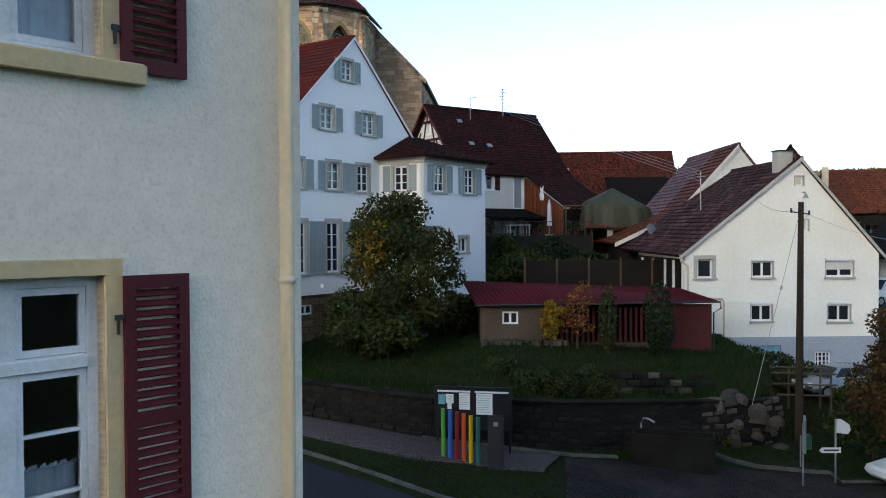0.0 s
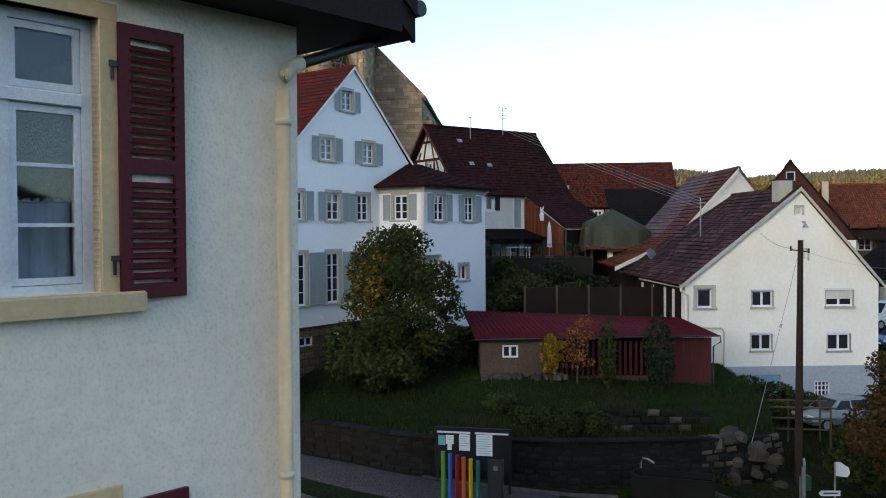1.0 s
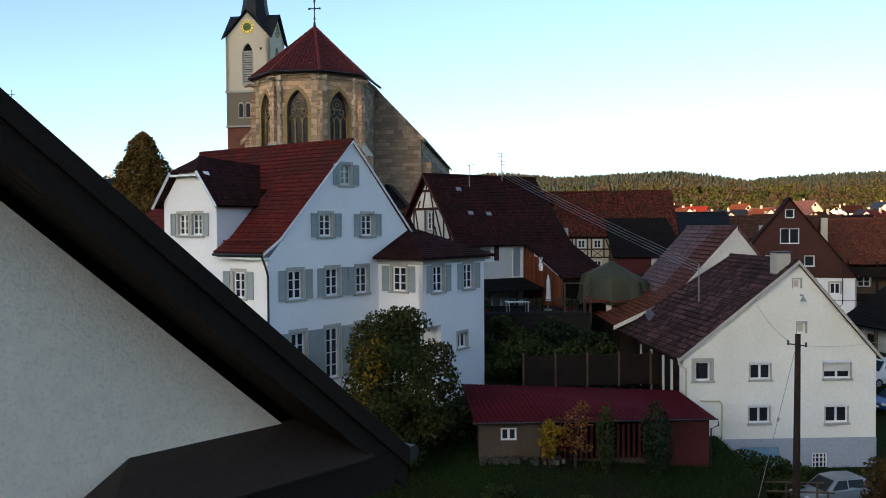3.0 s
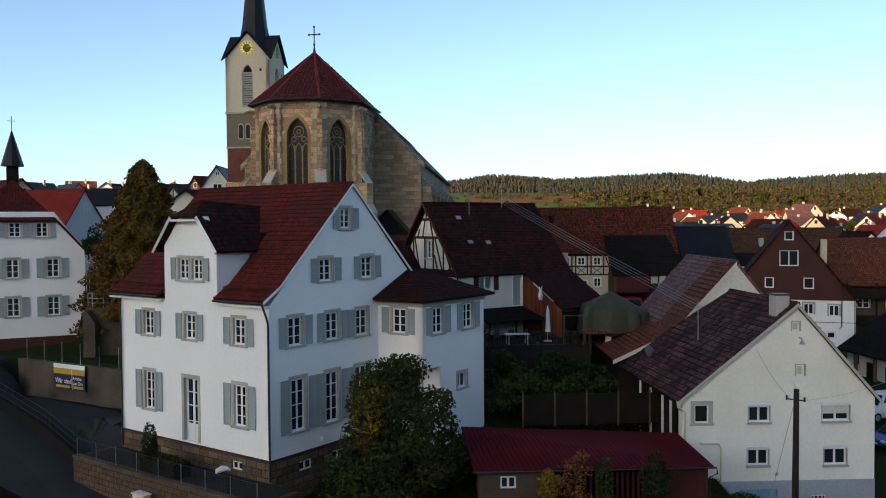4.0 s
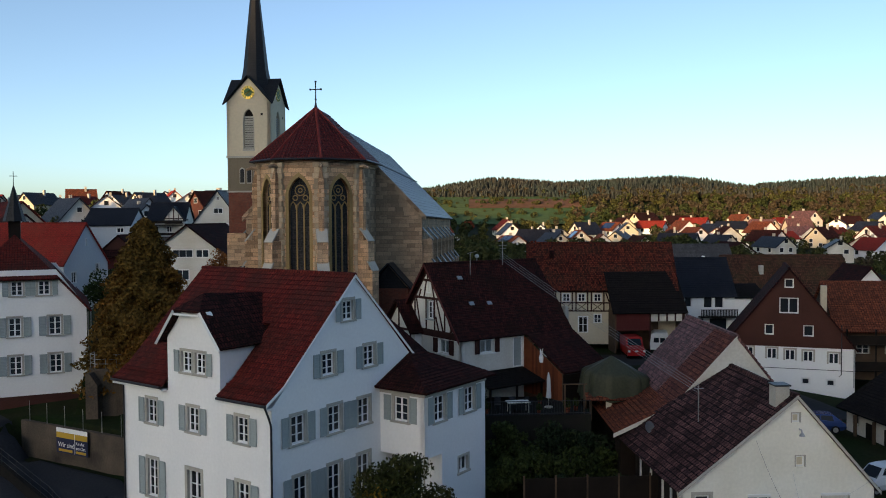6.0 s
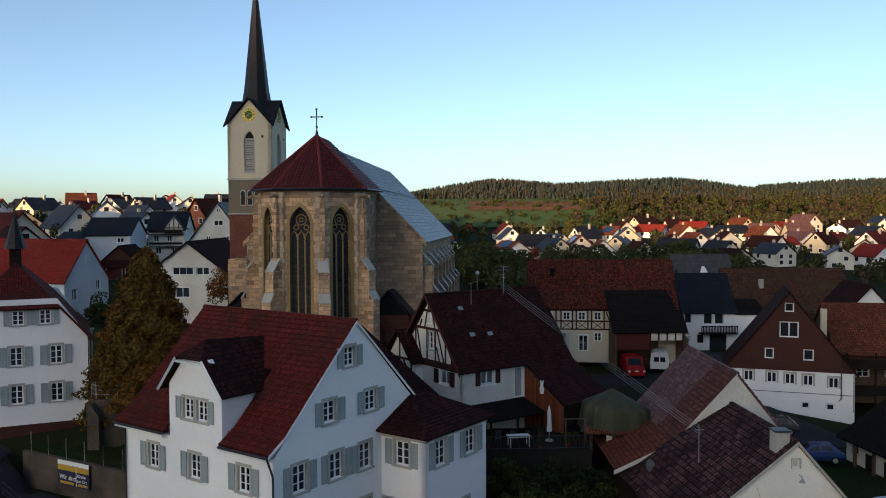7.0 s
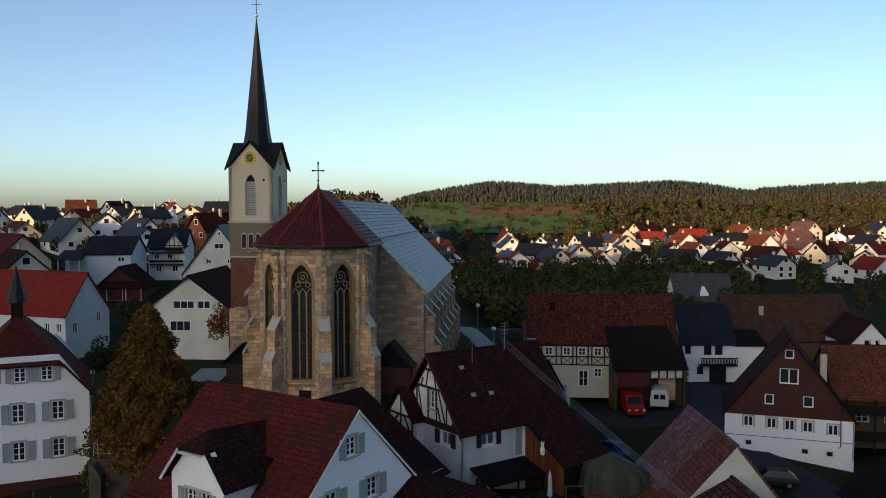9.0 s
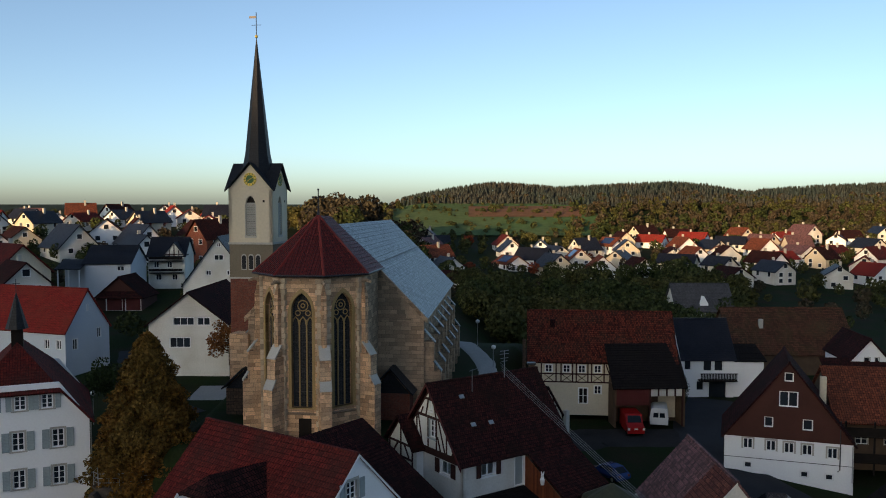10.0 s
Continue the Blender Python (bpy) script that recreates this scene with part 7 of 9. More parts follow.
def far_house(rng, x, y, ang, label, W=None, L=None, top=None, rise=None, wm=None, rm=None):
    W, L, wall = W or rng.uniform(6.4, 8.6), L or rng.uniform(7.5, 11.0), rng.uniform(2.8, 4.2)
    rise = rise or W / 2 * rng.uniform(0.62, 0.95)
    z = min(height(x + a, y + b) for a in (-4, 4) for b in (-4, 4)) - 0.2
    if top:
        wall = max(2.4, top - rise - z)
        z = top - rise - wall
    h = thing("village_house", pose(x, y, z, 0, 0, ang), label, "house", "houses of the far village")
    wm, rm = wm or FAR_WALLS[rng.integers(4)], rm or FAR_ROOFS[rng.integers(8)]
    g = Geo().prism([(-W / 2, -2), (W / 2, -2), (W / 2, wall), (0, wall + rise), (-W / 2, wall)], -L / 2, L / 2)
    part("wall", g, wm, h)
    s, ov = rise / (W / 2), 0.5
    r = Geo()
    for q in ([(-W / 2 - ov, L / 2 + ov, wall - ov * s + 0.1), (-W / 2 - ov, -L / 2 - ov, wall - ov * s + 0.1), (0, -L / 2 - ov, wall + rise + 0.1), (0, L / 2 + ov, wall + rise + 0.1)],
              [(W / 2 + ov, -L / 2 - ov, wall - ov * s + 0.1), (W / 2 + ov, L / 2 + ov, wall - ov * s + 0.1), (0, L / 2 + ov, wall + rise + 0.1), (0, -L / 2 - ov, wall + rise + 0.1)]):
        r.slab(q, 0.2)
    roof = part("roof", r, rm, h)
    part("chimney", Geo().box(0.5, 1.0, wall + rise - 1.2, 1.1, 1.6, wall + rise + 0.9), TRIM_STONE, roof)
    spots = [(-W * 0.22, 0.8, "f"), (W * 0.22, 0.8, "f"), (-W * 0.22, wall - 1.5, "f"), (W * 0.22, wall - 1.5, "f"), (0, wall + rise * 0.35, "f"), (-L * 0.25, wall - 1.6, "r"), (L * 0.25, wall - 1.6, "r"), (-L * 0.25, wall - 1.6, "l"), (L * 0.25, wall - 1.6, "l")]
    for u, zz, f in spots:
        if rng.uniform() < 0.15:
            continue
        m = pose(u, -L / 2, zz) if f == "f" else pose(W / 2, u, zz, 0, 0, 90) if f == "r" else pose(-W / 2, u, zz, 0, 0, -90)
        w = part("window", _frm, None, h, m=m)
        part("pane", _pane, None, w)
    if rng.uniform() < 0.18:
        sgn = 1 if rng.uniform() < 0.6 else -1
        a = math.degrees(math.atan(s))
        part("solar_panel", Geo().box(-L * 0.3, -1.6, 0.16, L * 0.3, 1.6, 0.24), SOLAR, roof, m=pose(sgn * W * 0.24, 0, wall + rise * 0.52, 0, 0, 90 * sgn) @ pose(0, 0, 0, a, 0, 0))
    return h


taken = []


def hillside_houses():
    """Houses on the slope behind the church: foot of the ridge, turn, width, length, ridge height, rise."""
    rows = ((-73, 145, 48, 9.5, 12, 26.7, 4.6, CREAM_WALL, TILE_RED), (-67, 134, 44, 7.5, 9, 24.4, 3.4, OLD_WHITE, TILE_OLD), (-110, 220, 40, 10, 12, 27.6, 4.0, CREAM_WALL, TILE_OLD),
            (-105, 198, 35, 9, 11, 26.6, 4.2, WHITE_WALL, TILE_OLD), (-87, 200, 44, 9.5, 13, 28.7, 5.2, OLD_WHITE, TILE_BLUE), (-87, 216, 20, 9.5, 11, 29.8, 4.0, WHITE_WALL, TILE_OLD),
            (-86, 236, 25, 8, 10, 29.6, 4.0, WHITE_WALL, TILE_OLD), (-71, 202, 40, 8, 13, 28.6, 4.4, WHITE_WALL, TILE_BLUE), (-66, 186, 42, 8, 10, 26.8, 4.0, WHITE_WALL, TILE_BLUE),
            (-66, 232, 35, 9, 12, 29.0, 4.4, OLD_WHITE, TILE_OLD), (-58, 196, -38, 8, 10, 30.0, 4.2, BRICK_RED, TILE_OLD), (-120, 262, 30, 10, 12, 30.5, 4.2, WHITE_WALL, TILE_BLUE),
            (-92, 172, 75, 8, 11, 23.8, 1.6, WHITE_WALL, TILE_BLUE), (-108, 176, 50, 9, 12, 25.2, 4.2, CREAM_WALL, TILE_RED))
    rng = np.random.default_rng(15)
    for x, y, ang, W, L, top, rise, wm, rm in rows:
        cx, cy = x - math.sin(radians(ang)) * L / 2, y + math.cos(radians(ang)) * L / 2
        far_house(rng, cx, cy, ang, "village house on the slope behind the church", W, L, top, rise, wm, rm)
        taken.append((cx, cy))


def far_village():
    rng = np.random.default_rng(5)
    for d, gap, ua, ub in ((196, 15, -0.02, 0.05), (212, 14, -0.035, 0.06), (228, 15, -0.03, 0.05), (246, 14, -0.03, 0.045), (262, 14, -0.03, 0.055), (280, 13, -0.03, 0.11), (297, 13, -0.02, 0.15), (232, 14, 0.33, 0.58), (250, 13, 0.05, 0.58), (266, 12.5, 0.06, 0.58), (281, 12.5, 0.12, 0.58), (296, 12.5, 0.16, 0.58), (311, 13, 0.2, 0.58), (326, 13, 0.22, 0.56),
                           (250, 15, -0.56, -0.24), (266, 14, -0.56, -0.24), (282, 14, -0.56, -0.2), (299, 14, -0.56, -0.2)):
        x = ua * d + rng.uniform(0, gap * 0.6)
        while x < ub * d:
            y = d + rng.uniform(-5, 5)
            u = x / y
            if all(abs(x - a) > 9 or abs(y - b) > 9 for a, b in taken) and rng.uniform() > 0.14:
                ang = rng.choice([0, 25, -25, 60, 90, -60, 15]) + rng.uniform(-8, 8)
                far_house(rng, x, y, ang, "far village house with pale walls and tiled roof")
                taken.append((x, y))
            x += gap * rng.uniform(0.85, 1.25)


hillside_houses()
far_village()


# ---------------------------------------------------------------- woods, hedges and orchards far off
def scatter(n, seed, where, make, keep=None):
    rng = np.random.default_rng(seed)
    g = Geo()
    vs, fs, cnt, tries = [], [], 0, 0
    while cnt < n and tries < n * 40:
        tries += 1
        x, y = where(rng)
        if keep and not keep(x, y, rng):
            continue
        v, f = make(rng)
        b = len(vs)
        z = height(x, y)
        vs += [(p[0] + x, p[1] + y, p[2] + z) for p in v]
        fs += [tuple(i + b for i in q) for q in f]
        cnt += 1
    g.v, g.f = vs, fs
    return g


def spruce_shape(rng):
    """A spruce of three ragged whorls."""
    h, r = rng.uniform(2.8, 5.0), rng.uniform(0.6, 1.05)
    vs, fs = [], []
    for lo, hi, k in ((0.08, 0.55, 1.0), (0.35, 0.8, 0.72), (0.62, 1.0, 0.45)):
        b, n = len(vs), 7
        a0 = rng.uniform(0, 6)
        vs += [(r * k * (1 + 0.3 * (i % 2)) * math.cos(a0 + 2 * math.pi * i / n), r * k * (1 + 0.3 * (i % 2)) * math.sin(a0 + 2 * math.pi * i / n), h * (lo + 0.04 * (i % 2))) for i in range(n)]
        vs.append((0, 0, h * hi))
        fs += [(b + i, b + (i + 1) % n, b + n) for i in range(n)]
    return vs, fs


def clump_shape(rng, h0=5, h1=11, blades=46):
    """A broad-leaved tree far off: a loose heap of leaf masses."""
    h, r = rng.uniform(h0, h1), rng.uniform(0.32, 0.5)
    r *= h
    n = blades
    d = rng.normal(size=(n, 3))
    d /= np.linalg.norm(d, axis=1)[:, None]
    lob = 1 + 0.25 * np.sin(3 * np.arctan2(d[:, 1], d[:, 0]) + rng.uniform(0, 6)) * (1 - np.abs(d[:, 2]))
    c = d * np.array([r, r, h * 0.42]) * (lob * rng.uniform(0.7, 1.0, n))[:, None] + (0, 0, h * 0.55)
    s = r * min(0.34, 2.6 / math.sqrt(n))
    a = rng.normal(size=(n, 3))
    a /= np.linalg.norm(a, axis=1)[:, None]
    b = np.cross(a, d + 0.5 * rng.normal(size=(n, 3)))
    b /= np.linalg.norm(b, axis=1)[:, None]
    v = np.stack([c - a * s, c + b * s * 0.8, c + a * s, c - b * s * 0.8], 1).reshape(-1, 3)
    return [tuple(p) for p in v], [(4 * i, 4 * i + 1, 4 * i + 2, 4 * i + 3) for i in range(n)]


def meadow(x, y):
    u = x / y
    return -0.06 < u < 0.165 + 0.02 * math.sin(y * 0.21) and 338 < y < 408 - 200 * max(0, u - 0.12)


def polar(ua, ub, ya, yb):
    def f(rng):
        y = math.sqrt(rng.uniform(ya * ya, yb * yb))
        return rng.uniform(ua, ub) * y, y
    return f


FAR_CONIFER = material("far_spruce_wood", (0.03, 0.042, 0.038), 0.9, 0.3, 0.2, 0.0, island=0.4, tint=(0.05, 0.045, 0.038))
FAR_AUTUMN = material("far_autumn_wood", (0.056, 0.043, 0.028), 0.9, 0.3, 0.2, 0.0, island=0.5, tint=(0.046, 0.044, 0.028))
FAR_GREEN = material("far_broadleaf_wood", (0.035, 0.048, 0.018), 0.9, 0.3, 0.2, 0.0, island=0.5, tint=(0.08, 0.07, 0.025))
FAR_RED = material("far_red_maples", (0.16, 0.04, 0.02), 0.9, 0.3, 0.2, 0.0, island=0.4)
MEADOW = material("far_meadow", (0.055, 0.11, 0.042), 0.95, 0.3, 0.1, 0.0, tint=(0.075, 0.1, 0.045))
PLOUGHED = material("ploughed_earth", (0.15, 0.08, 0.05), 0.95, 0.3, 0.1, 0.0, tint=(0.1, 0.06, 0.035))


def free(x, y, rng, d=8.5):
    return all(abs(x - a) > d or abs(y - b) > d for a, b in taken)


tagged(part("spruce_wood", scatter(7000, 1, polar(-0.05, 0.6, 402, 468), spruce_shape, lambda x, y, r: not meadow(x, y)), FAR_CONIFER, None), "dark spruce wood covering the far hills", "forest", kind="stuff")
tagged(part("mixed_wood", scatter(800, 2, polar(-0.3, 0.6, 340, 425), lambda r: clump_shape(r, 2.4, 4.8, 60), lambda x, y, r: not meadow(x, y) and not (-0.06 < x / y < 0.19 and y < 345)), FAR_AUTUMN, None), "autumn-brown mixed wood at the foot of the hills", "forest", kind="stuff")
tagged(part("green_wood", scatter(800, 3, polar(-0.25, 0.6, 325, 420), lambda r: clump_shape(r, 2.4, 4.6, 60), lambda x, y, r: not meadow(x, y) and free(x, y, r, 5) and not (-0.06 < x / y < 0.19 and r.uniform() < 0.5)), FAR_GREEN, None), "green broad-leaved trees below the hills", "forest", kind="stuff")
tagged(part("valley_trees", scatter(380, 4, polar(0.02, 0.36, 126, 246), lambda r: clump_shape(r, 3.5, 7.5, 420), lambda x, y, r: free(x, y, r, 9) and not (x / y > 0.24 and y < 142) and not (y > 200 and (x / y < 0.12 or r.uniform() < 0.5)) and not (y < 150 and x < 9)), FAR_GREEN, None), "dark broad-leaved trees in the valley behind the barns", "trees", kind="stuff")
tagged(part("garden_trees", scatter(330, 6, polar(-0.58, 0.58, 150, 335), lambda r: clump_shape(r, 2.2, 5, 150), lambda x, y, r: free(x, y, r, 6) and not (-0.24 < x / y < 0.0 and y < 190)), FAR_GREEN, None), "garden trees among the far houses", "trees", kind="stuff")
tagged(part("autumn_garden_trees", scatter(130, 7, polar(-0.58, 0.58, 160, 338), lambda r: clump_shape(r, 2.2, 5, 150), lambda x, y, r: free(x, y, r, 6) and not (-0.24 < x / y < 0.0 and y < 190)), FAR_AUTUMN, None), "yellow-brown garden trees among the far houses", "trees", kind="stuff")
tagged(part("red_maples", scatter(13, 8, polar(-0.4, 0.5, 230, 335), lambda r: clump_shape(r, 2.2, 4.5, 150), lambda x, y, r: free(x, y, r, 6)), FAR_RED, None), "red-leaved maples among the far houses", "trees", kind="stuff")
_m = Geo()
_ys = np.linspace(338, 410, 22)
_us = np.linspace(-0.06, 0.19, 22)
_m.v = [(u * y, y, height(u * y, y) + 0.9) for y in _ys for u in _us]
_m.f = [(j * 22 + i, j * 22 + i + 1, (j + 1) * 22 + i + 1, (j + 1) * 22 + i) for j in range(21) for i in range(21) if _ys[j] < 408 - 200 * max(0, _us[i] - 0.12)]
tagged(part("meadow", _m, MEADOW, None, smooth=True), "sloping green meadow on the hillside", "meadow", kind="structure")
_m = Geo()
_ys = np.linspace(374, 399, 12)
_us = np.linspace(0.03, 0.165, 16)
_m.v = [(u * y, y, height(u * y, y) + 1.1) for y in _ys for u in _us]
_m.f = [(j * 16 + i, j * 16 + i + 1, (j + 1) * 16 + i + 1, (j + 1) * 16 + i) for j in range(11) for i in range(15)]
tagged(part("ploughed_field", _m, PLOUGHED, None, smooth=True), "brown ploughed strip across the hillside meadow", "field", kind="structure")
tagged(part("orchard", scatter(170, 9, polar(-0.06, 0.19, 340, 405), lambda r: clump_shape(r, 1.2, 3.2, 60), lambda x, y, r: meadow(x, y) and (r.uniform() < 0.25 or abs(math.sin(x * 0.09 + y * 0.13)) < 0.22 or x / y > 0.13)), FAR_GREEN, None), "scattered orchard trees on the meadow", "trees", kind="stuff")
tagged(part("ridge_trees", scatter(46, 12, polar(-0.16, -0.02, 232, 290), lambda r: clump_shape(r, 6, 12, 420), lambda x, y, r: free(x, y, r, 6)), FAR_AUTUMN, None), "tall brownish trees on the rise behind the church", "trees", kind="stuff")
tagged(part("ridge_green_trees", scatter(40, 13, polar(-0.2, -0.02, 226, 286), lambda r: clump_shape(r, 5, 11, 420), lambda x, y, r: free(x, y, r, 6)), FAR_GREEN, None), "tall green trees on the rise behind the church", "trees", kind="stuff")
tagged(part("slope_trees", scatter(70, 21, polar(-0.58, -0.2, 122, 235), lambda r: clump_shape(r, 2.0, 4.4, 220), lambda x, y, r: free(x, y, r, 6.5) and not (-66 < x < -48 and 134 < y < 176) and not (-46 < x < -28 and 132 < y < 152)), FAR_GREEN, None), "dark garden trees on the slope behind the church", "trees", kind="stuff")

# ---------------------------------------------------------------- street, pavement, retaining wall
ASPHALT = material("asphalt", (0.035, 0.0364, 0.0406), 0.85, 0.25, 1.5, 0.3, 60)
PAVER = coursed("concrete_pavers", (0.11, 0.085, 0.08), (0.085, 0.066, 0.062), (0.032, 0.026, 0.025), 0.2, 0.1, 0.012, 0.9, 0.5, 0.25, 0.5, (0.09, 0.08, 0.075), 0.01)
COBBLE = coursed("cobbles", (0.036, 0.03, 0.028), (0.024, 0.02, 0.019), (0.015, 0.0135, 0.0125), 0.16, 0.16, 0.025, 0.9, 0.8, 0.35, 0.5, (0.06, 0.05, 0.045), 0.02)
KERB = material("pale_kerb_stone", (0.1, 0.095, 0.085), 0.9, 0.25, 4.0, 0.3, rand=0.2)
GRAVEL = material("dark_yard_gravel", (0.035, 0.033, 0.032), 0.95, 0.3, 2.0, 0.5, 30)
PALE_PAVE = material("pale_paving", (0.28, 0.28, 0.27), 0.9, 0.15, 1.0, 0.2, 20)
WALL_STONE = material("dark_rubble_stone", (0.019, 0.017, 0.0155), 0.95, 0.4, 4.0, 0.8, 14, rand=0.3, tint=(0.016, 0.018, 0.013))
PALE_STONE = material("pale_weathered_stone", (0.085, 0.07, 0.057), 0.95, 0.4, 4.0, 0.8, 14, rand=0.35, tint=(0.035, 0.034, 0.026))
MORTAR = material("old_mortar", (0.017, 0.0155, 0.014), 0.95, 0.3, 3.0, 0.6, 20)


def strip(center, width, lift, n=60):
    """A paved band along the points, lying on the ground."""
    c = [Vector((x, y, 0)) for x, y in center]
    ln = [0]
    for a, b in zip(c, c[1:]):
        ln.append(ln[-1] + (b - a).length)
    g = Geo()
    k = 7
    for i in range(n + 1):
        s = ln[-1] * i / n
        x, y = interp(s, ln, [p.x for p in c]), interp(s, ln, [p.y for p in c])
        s2 = min(ln[-1], s + 0.5)
        s1 = max(0, s2 - 1.0)
        d = Vector((interp(s2, ln, [p.x for p in c]) - interp(s1, ln, [p.x for p in c]), interp(s2, ln, [p.y for p in c]) - interp(s1, ln, [p.y for p in c]), 0)).normalized()
        nr = Vector((-d.y, d.x, 0))
        zc = height(x, y) + lift
        for j in range(k):
            p = Vector((x, y, 0)) + nr * width * (j / (k - 1) - 0.5)
            g.v.append((p.x, p.y, max(height(p.x, p.y) + lift, zc - 0.2) if j not in (0, k - 1) else height(p.x, p.y) - 0.1))
    g.f = [(i * k + j + 1, i * k + j, (i + 1) * k + j, (i + 1) * k + j + 1) for i in range(n) for j in range(k - 1)]
    return g


def draped(line_a, line_b, lift, n=40, k=10):
    """A paved sheet between two edges, lying on the ground."""
    def along(line):
        ln = [0]
        for p, q in zip(line, line[1:]):
            ln.append(ln[-1] + math.hypot(q[0] - p[0], q[1] - p[1]))
        return [(interp(ln[-1] * i / n, ln, [p[0] for p in line]), interp(ln[-1] * i / n, ln, [p[1] for p in line])) for i in range(n + 1)]
    g = Geo()
    for (xa, ya), (xb, yb) in zip(along(line_a), along(line_b)):
        for j in range(k + 1):
            x, y = xa + (xb - xa) * j / k, ya + (yb - ya) * j / k
            g.v.append((x, y, height(x, y) + (lift if 0 < j < k else -0.05)))
    m = k + 1
    g.f = [(i * m + j, (i + 1) * m + j, (i + 1) * m + j + 1, i * m + j + 1) for i in range(n) for j in range(k)]
    return g


tagged(part("road", strip([(8, 19.5), (2.0, 22.0), (-1.6, 24.0), (-3.1, 24.8), (-4.8, 25.8), (-6.4, 26.8), (-9.5, 31.0), (-13.5, 37.5), (-19, 45), (-28, 55), (-40, 66), (-60, 80)], 6.2, 0.08, 140), ASPHALT, None, smooth=True), "dark asphalt village street", "road", kind="structure")
tagged(part("street_edge", draped([(-13.5, 37.5), (-19, 45), (-28, 55), (-40, 66)], [(-22, 31), (-28, 39), (-37, 48), (-48, 58)], 0.05, 40, 14), ASPHALT, None, smooth=True), "wide dark asphalt edge of the village street", "road", kind="structure")
tagged(part("parking_yard", draped([(-20.4, 47.4), (-25.0, 52.6), (-31.5, 59.2)], [(-17.6, 50.2), (-22.0, 56.6), (-29.5, 61.0)], 0.14, 30, 10), ASPHALT, None, smooth=True), "dark asphalt yard below the concrete wall", "yard", kind="structure")
PAVE_FRONT = [(-9.5, 34.0), (-7.0, 32.3), (-5.14, 31.2), (-3.46, 30.5), (-1.71, 30.2), (-0.08, 30.2), (1.8, 30.0), (3.6, 30.4)]
PAVE_BACK = [(-9.5, 36.7), (-6.5, 34.55), (-5.2, 34.05), (-3.6, 33.55), (-2, 33.05), (0, 32.9), (2.5, 32.6), (4.6, 32.6)]
tagged(part("pavement", draped(PAVE_FRONT, PAVE_BACK, 0.08), PAVER, None, smooth=True), "pavement of small concrete pavers", "pavement", kind="structure")
tagged(part("forecourt", draped([(3.8, 26.0), (6, 24), (10, 22), (16, 20), (24, 18)], [(4.7, 32.6), (7.0, 32.6), (10.3, 32.6), (12.2, 31.7), (26, 31.0)], 0.06, 50, 20), COBBLE, None, smooth=True), "cobbled forecourt by the street", "pavement", kind="structure")
tagged(part("yard", strip([(33.0, 70), (29.6, 80), (28.6, 90), (31.5, 103), (35.5, 112)], 8, 0.06, 40), ASPHALT, None, smooth=True), "asphalt lane between the houses", "road", kind="structure")
tagged(part("barn_yard", strip([(9, 90), (17, 94), (27, 94)], 9, 0.05, 30), GRAVEL, None, smooth=True), "dark gravel yard before the barn", "yard", kind="structure")
tagged(part("church_lane", strip([(7.2, 84), (5.2, 94), (4.2, 104), (2.2, 116)], 3.0, 0.07, 40), PALE_PAVE, None, smooth=True), "pale paved lane beside the church", "path", kind="structure")
tagged(part("car_park", strip([(-29, 96.5), (-21, 96.5)], 7, 0.12, 10), PALE_PAVE, None, smooth=True), "pale paved forecourt behind the church", "pavement", kind="structure")
tagged(part("back_street", strip([(-38, 100), (-39, 118), (-37, 140), (-42, 190), (-52, 260), (-70, 330)], 5, 0.06, 80), ASPHALT, None, smooth=True), "street between the houses behind the church", "road", kind="structure")
tagged(part("west_lane", strip([(-27, 88), (-36, 96), (-44, 118)], 5, 0.06, 30), ASPHALT, None, smooth=True), "lane past the red-roofed barn", "road", kind="structure")


def kerb_row(name, pts, z, label):
    ob = thing(name, pose(pts[0][0], pts[0][1], z), label, "kerb", kind="structure")
    o = Vector((pts[0][0], pts[0][1]))
    me = Geo().bevbox(0, -0.06, -0.15, 0.38, 0.06, 0.06, 0.012).mesh("kerb_stone")
    me.materials.append(KERB)
    ln = [0]
    for (x0, y0), (x1, y1) in zip(pts, pts[1:]):
        ln.append(ln[-1] + math.hypot(x1 - x0, y1 - y0))
    at = lambda u: (interp(u, ln, [p[0] for p in pts]), interp(u, ln, [p[1] for p in pts]))
    for k in range(int(ln[-1] / 0.385)):
        (x, y), (x2, y2) = at(k * 0.385), at(k * 0.385 + 0.385)
        part("kerb_stone", me, None, ob, m=pose(x - o.x, y - o.y, height(x, y) + 0.06 - z + random.uniform(-0.006, 0.006), 0, math.degrees(math.atan2(height(x, y) - height(x2, y2), 0.385)), math.degrees(math.atan2(y2 - y, x2 - x)) + random.uniform(-1, 1)))


kerb_row("kerb", [(-9.2, 32.9), (-7.0, 31.0), (-4.86, 29.5), (-3.24, 28.5), (-1.56, 27.5), (-0.07, 26.7), (3.6, 25.3)], 1.5, "pale kerb along the street")
kerb_row("lawn_edging", [(10.6, 33.9), (11.2, 32.8), (12.0, 32.0), (14, 31.5), (21, 31.2)], 0.8, "row of pale edging stones round the lawn")
kerb_row("path_edging", [(-0.9, 32.75), (2.5, 32.65), (4.7, 32.65), (7.0, 32.7)], 1.2, "row of pale edging stones along the pavement")


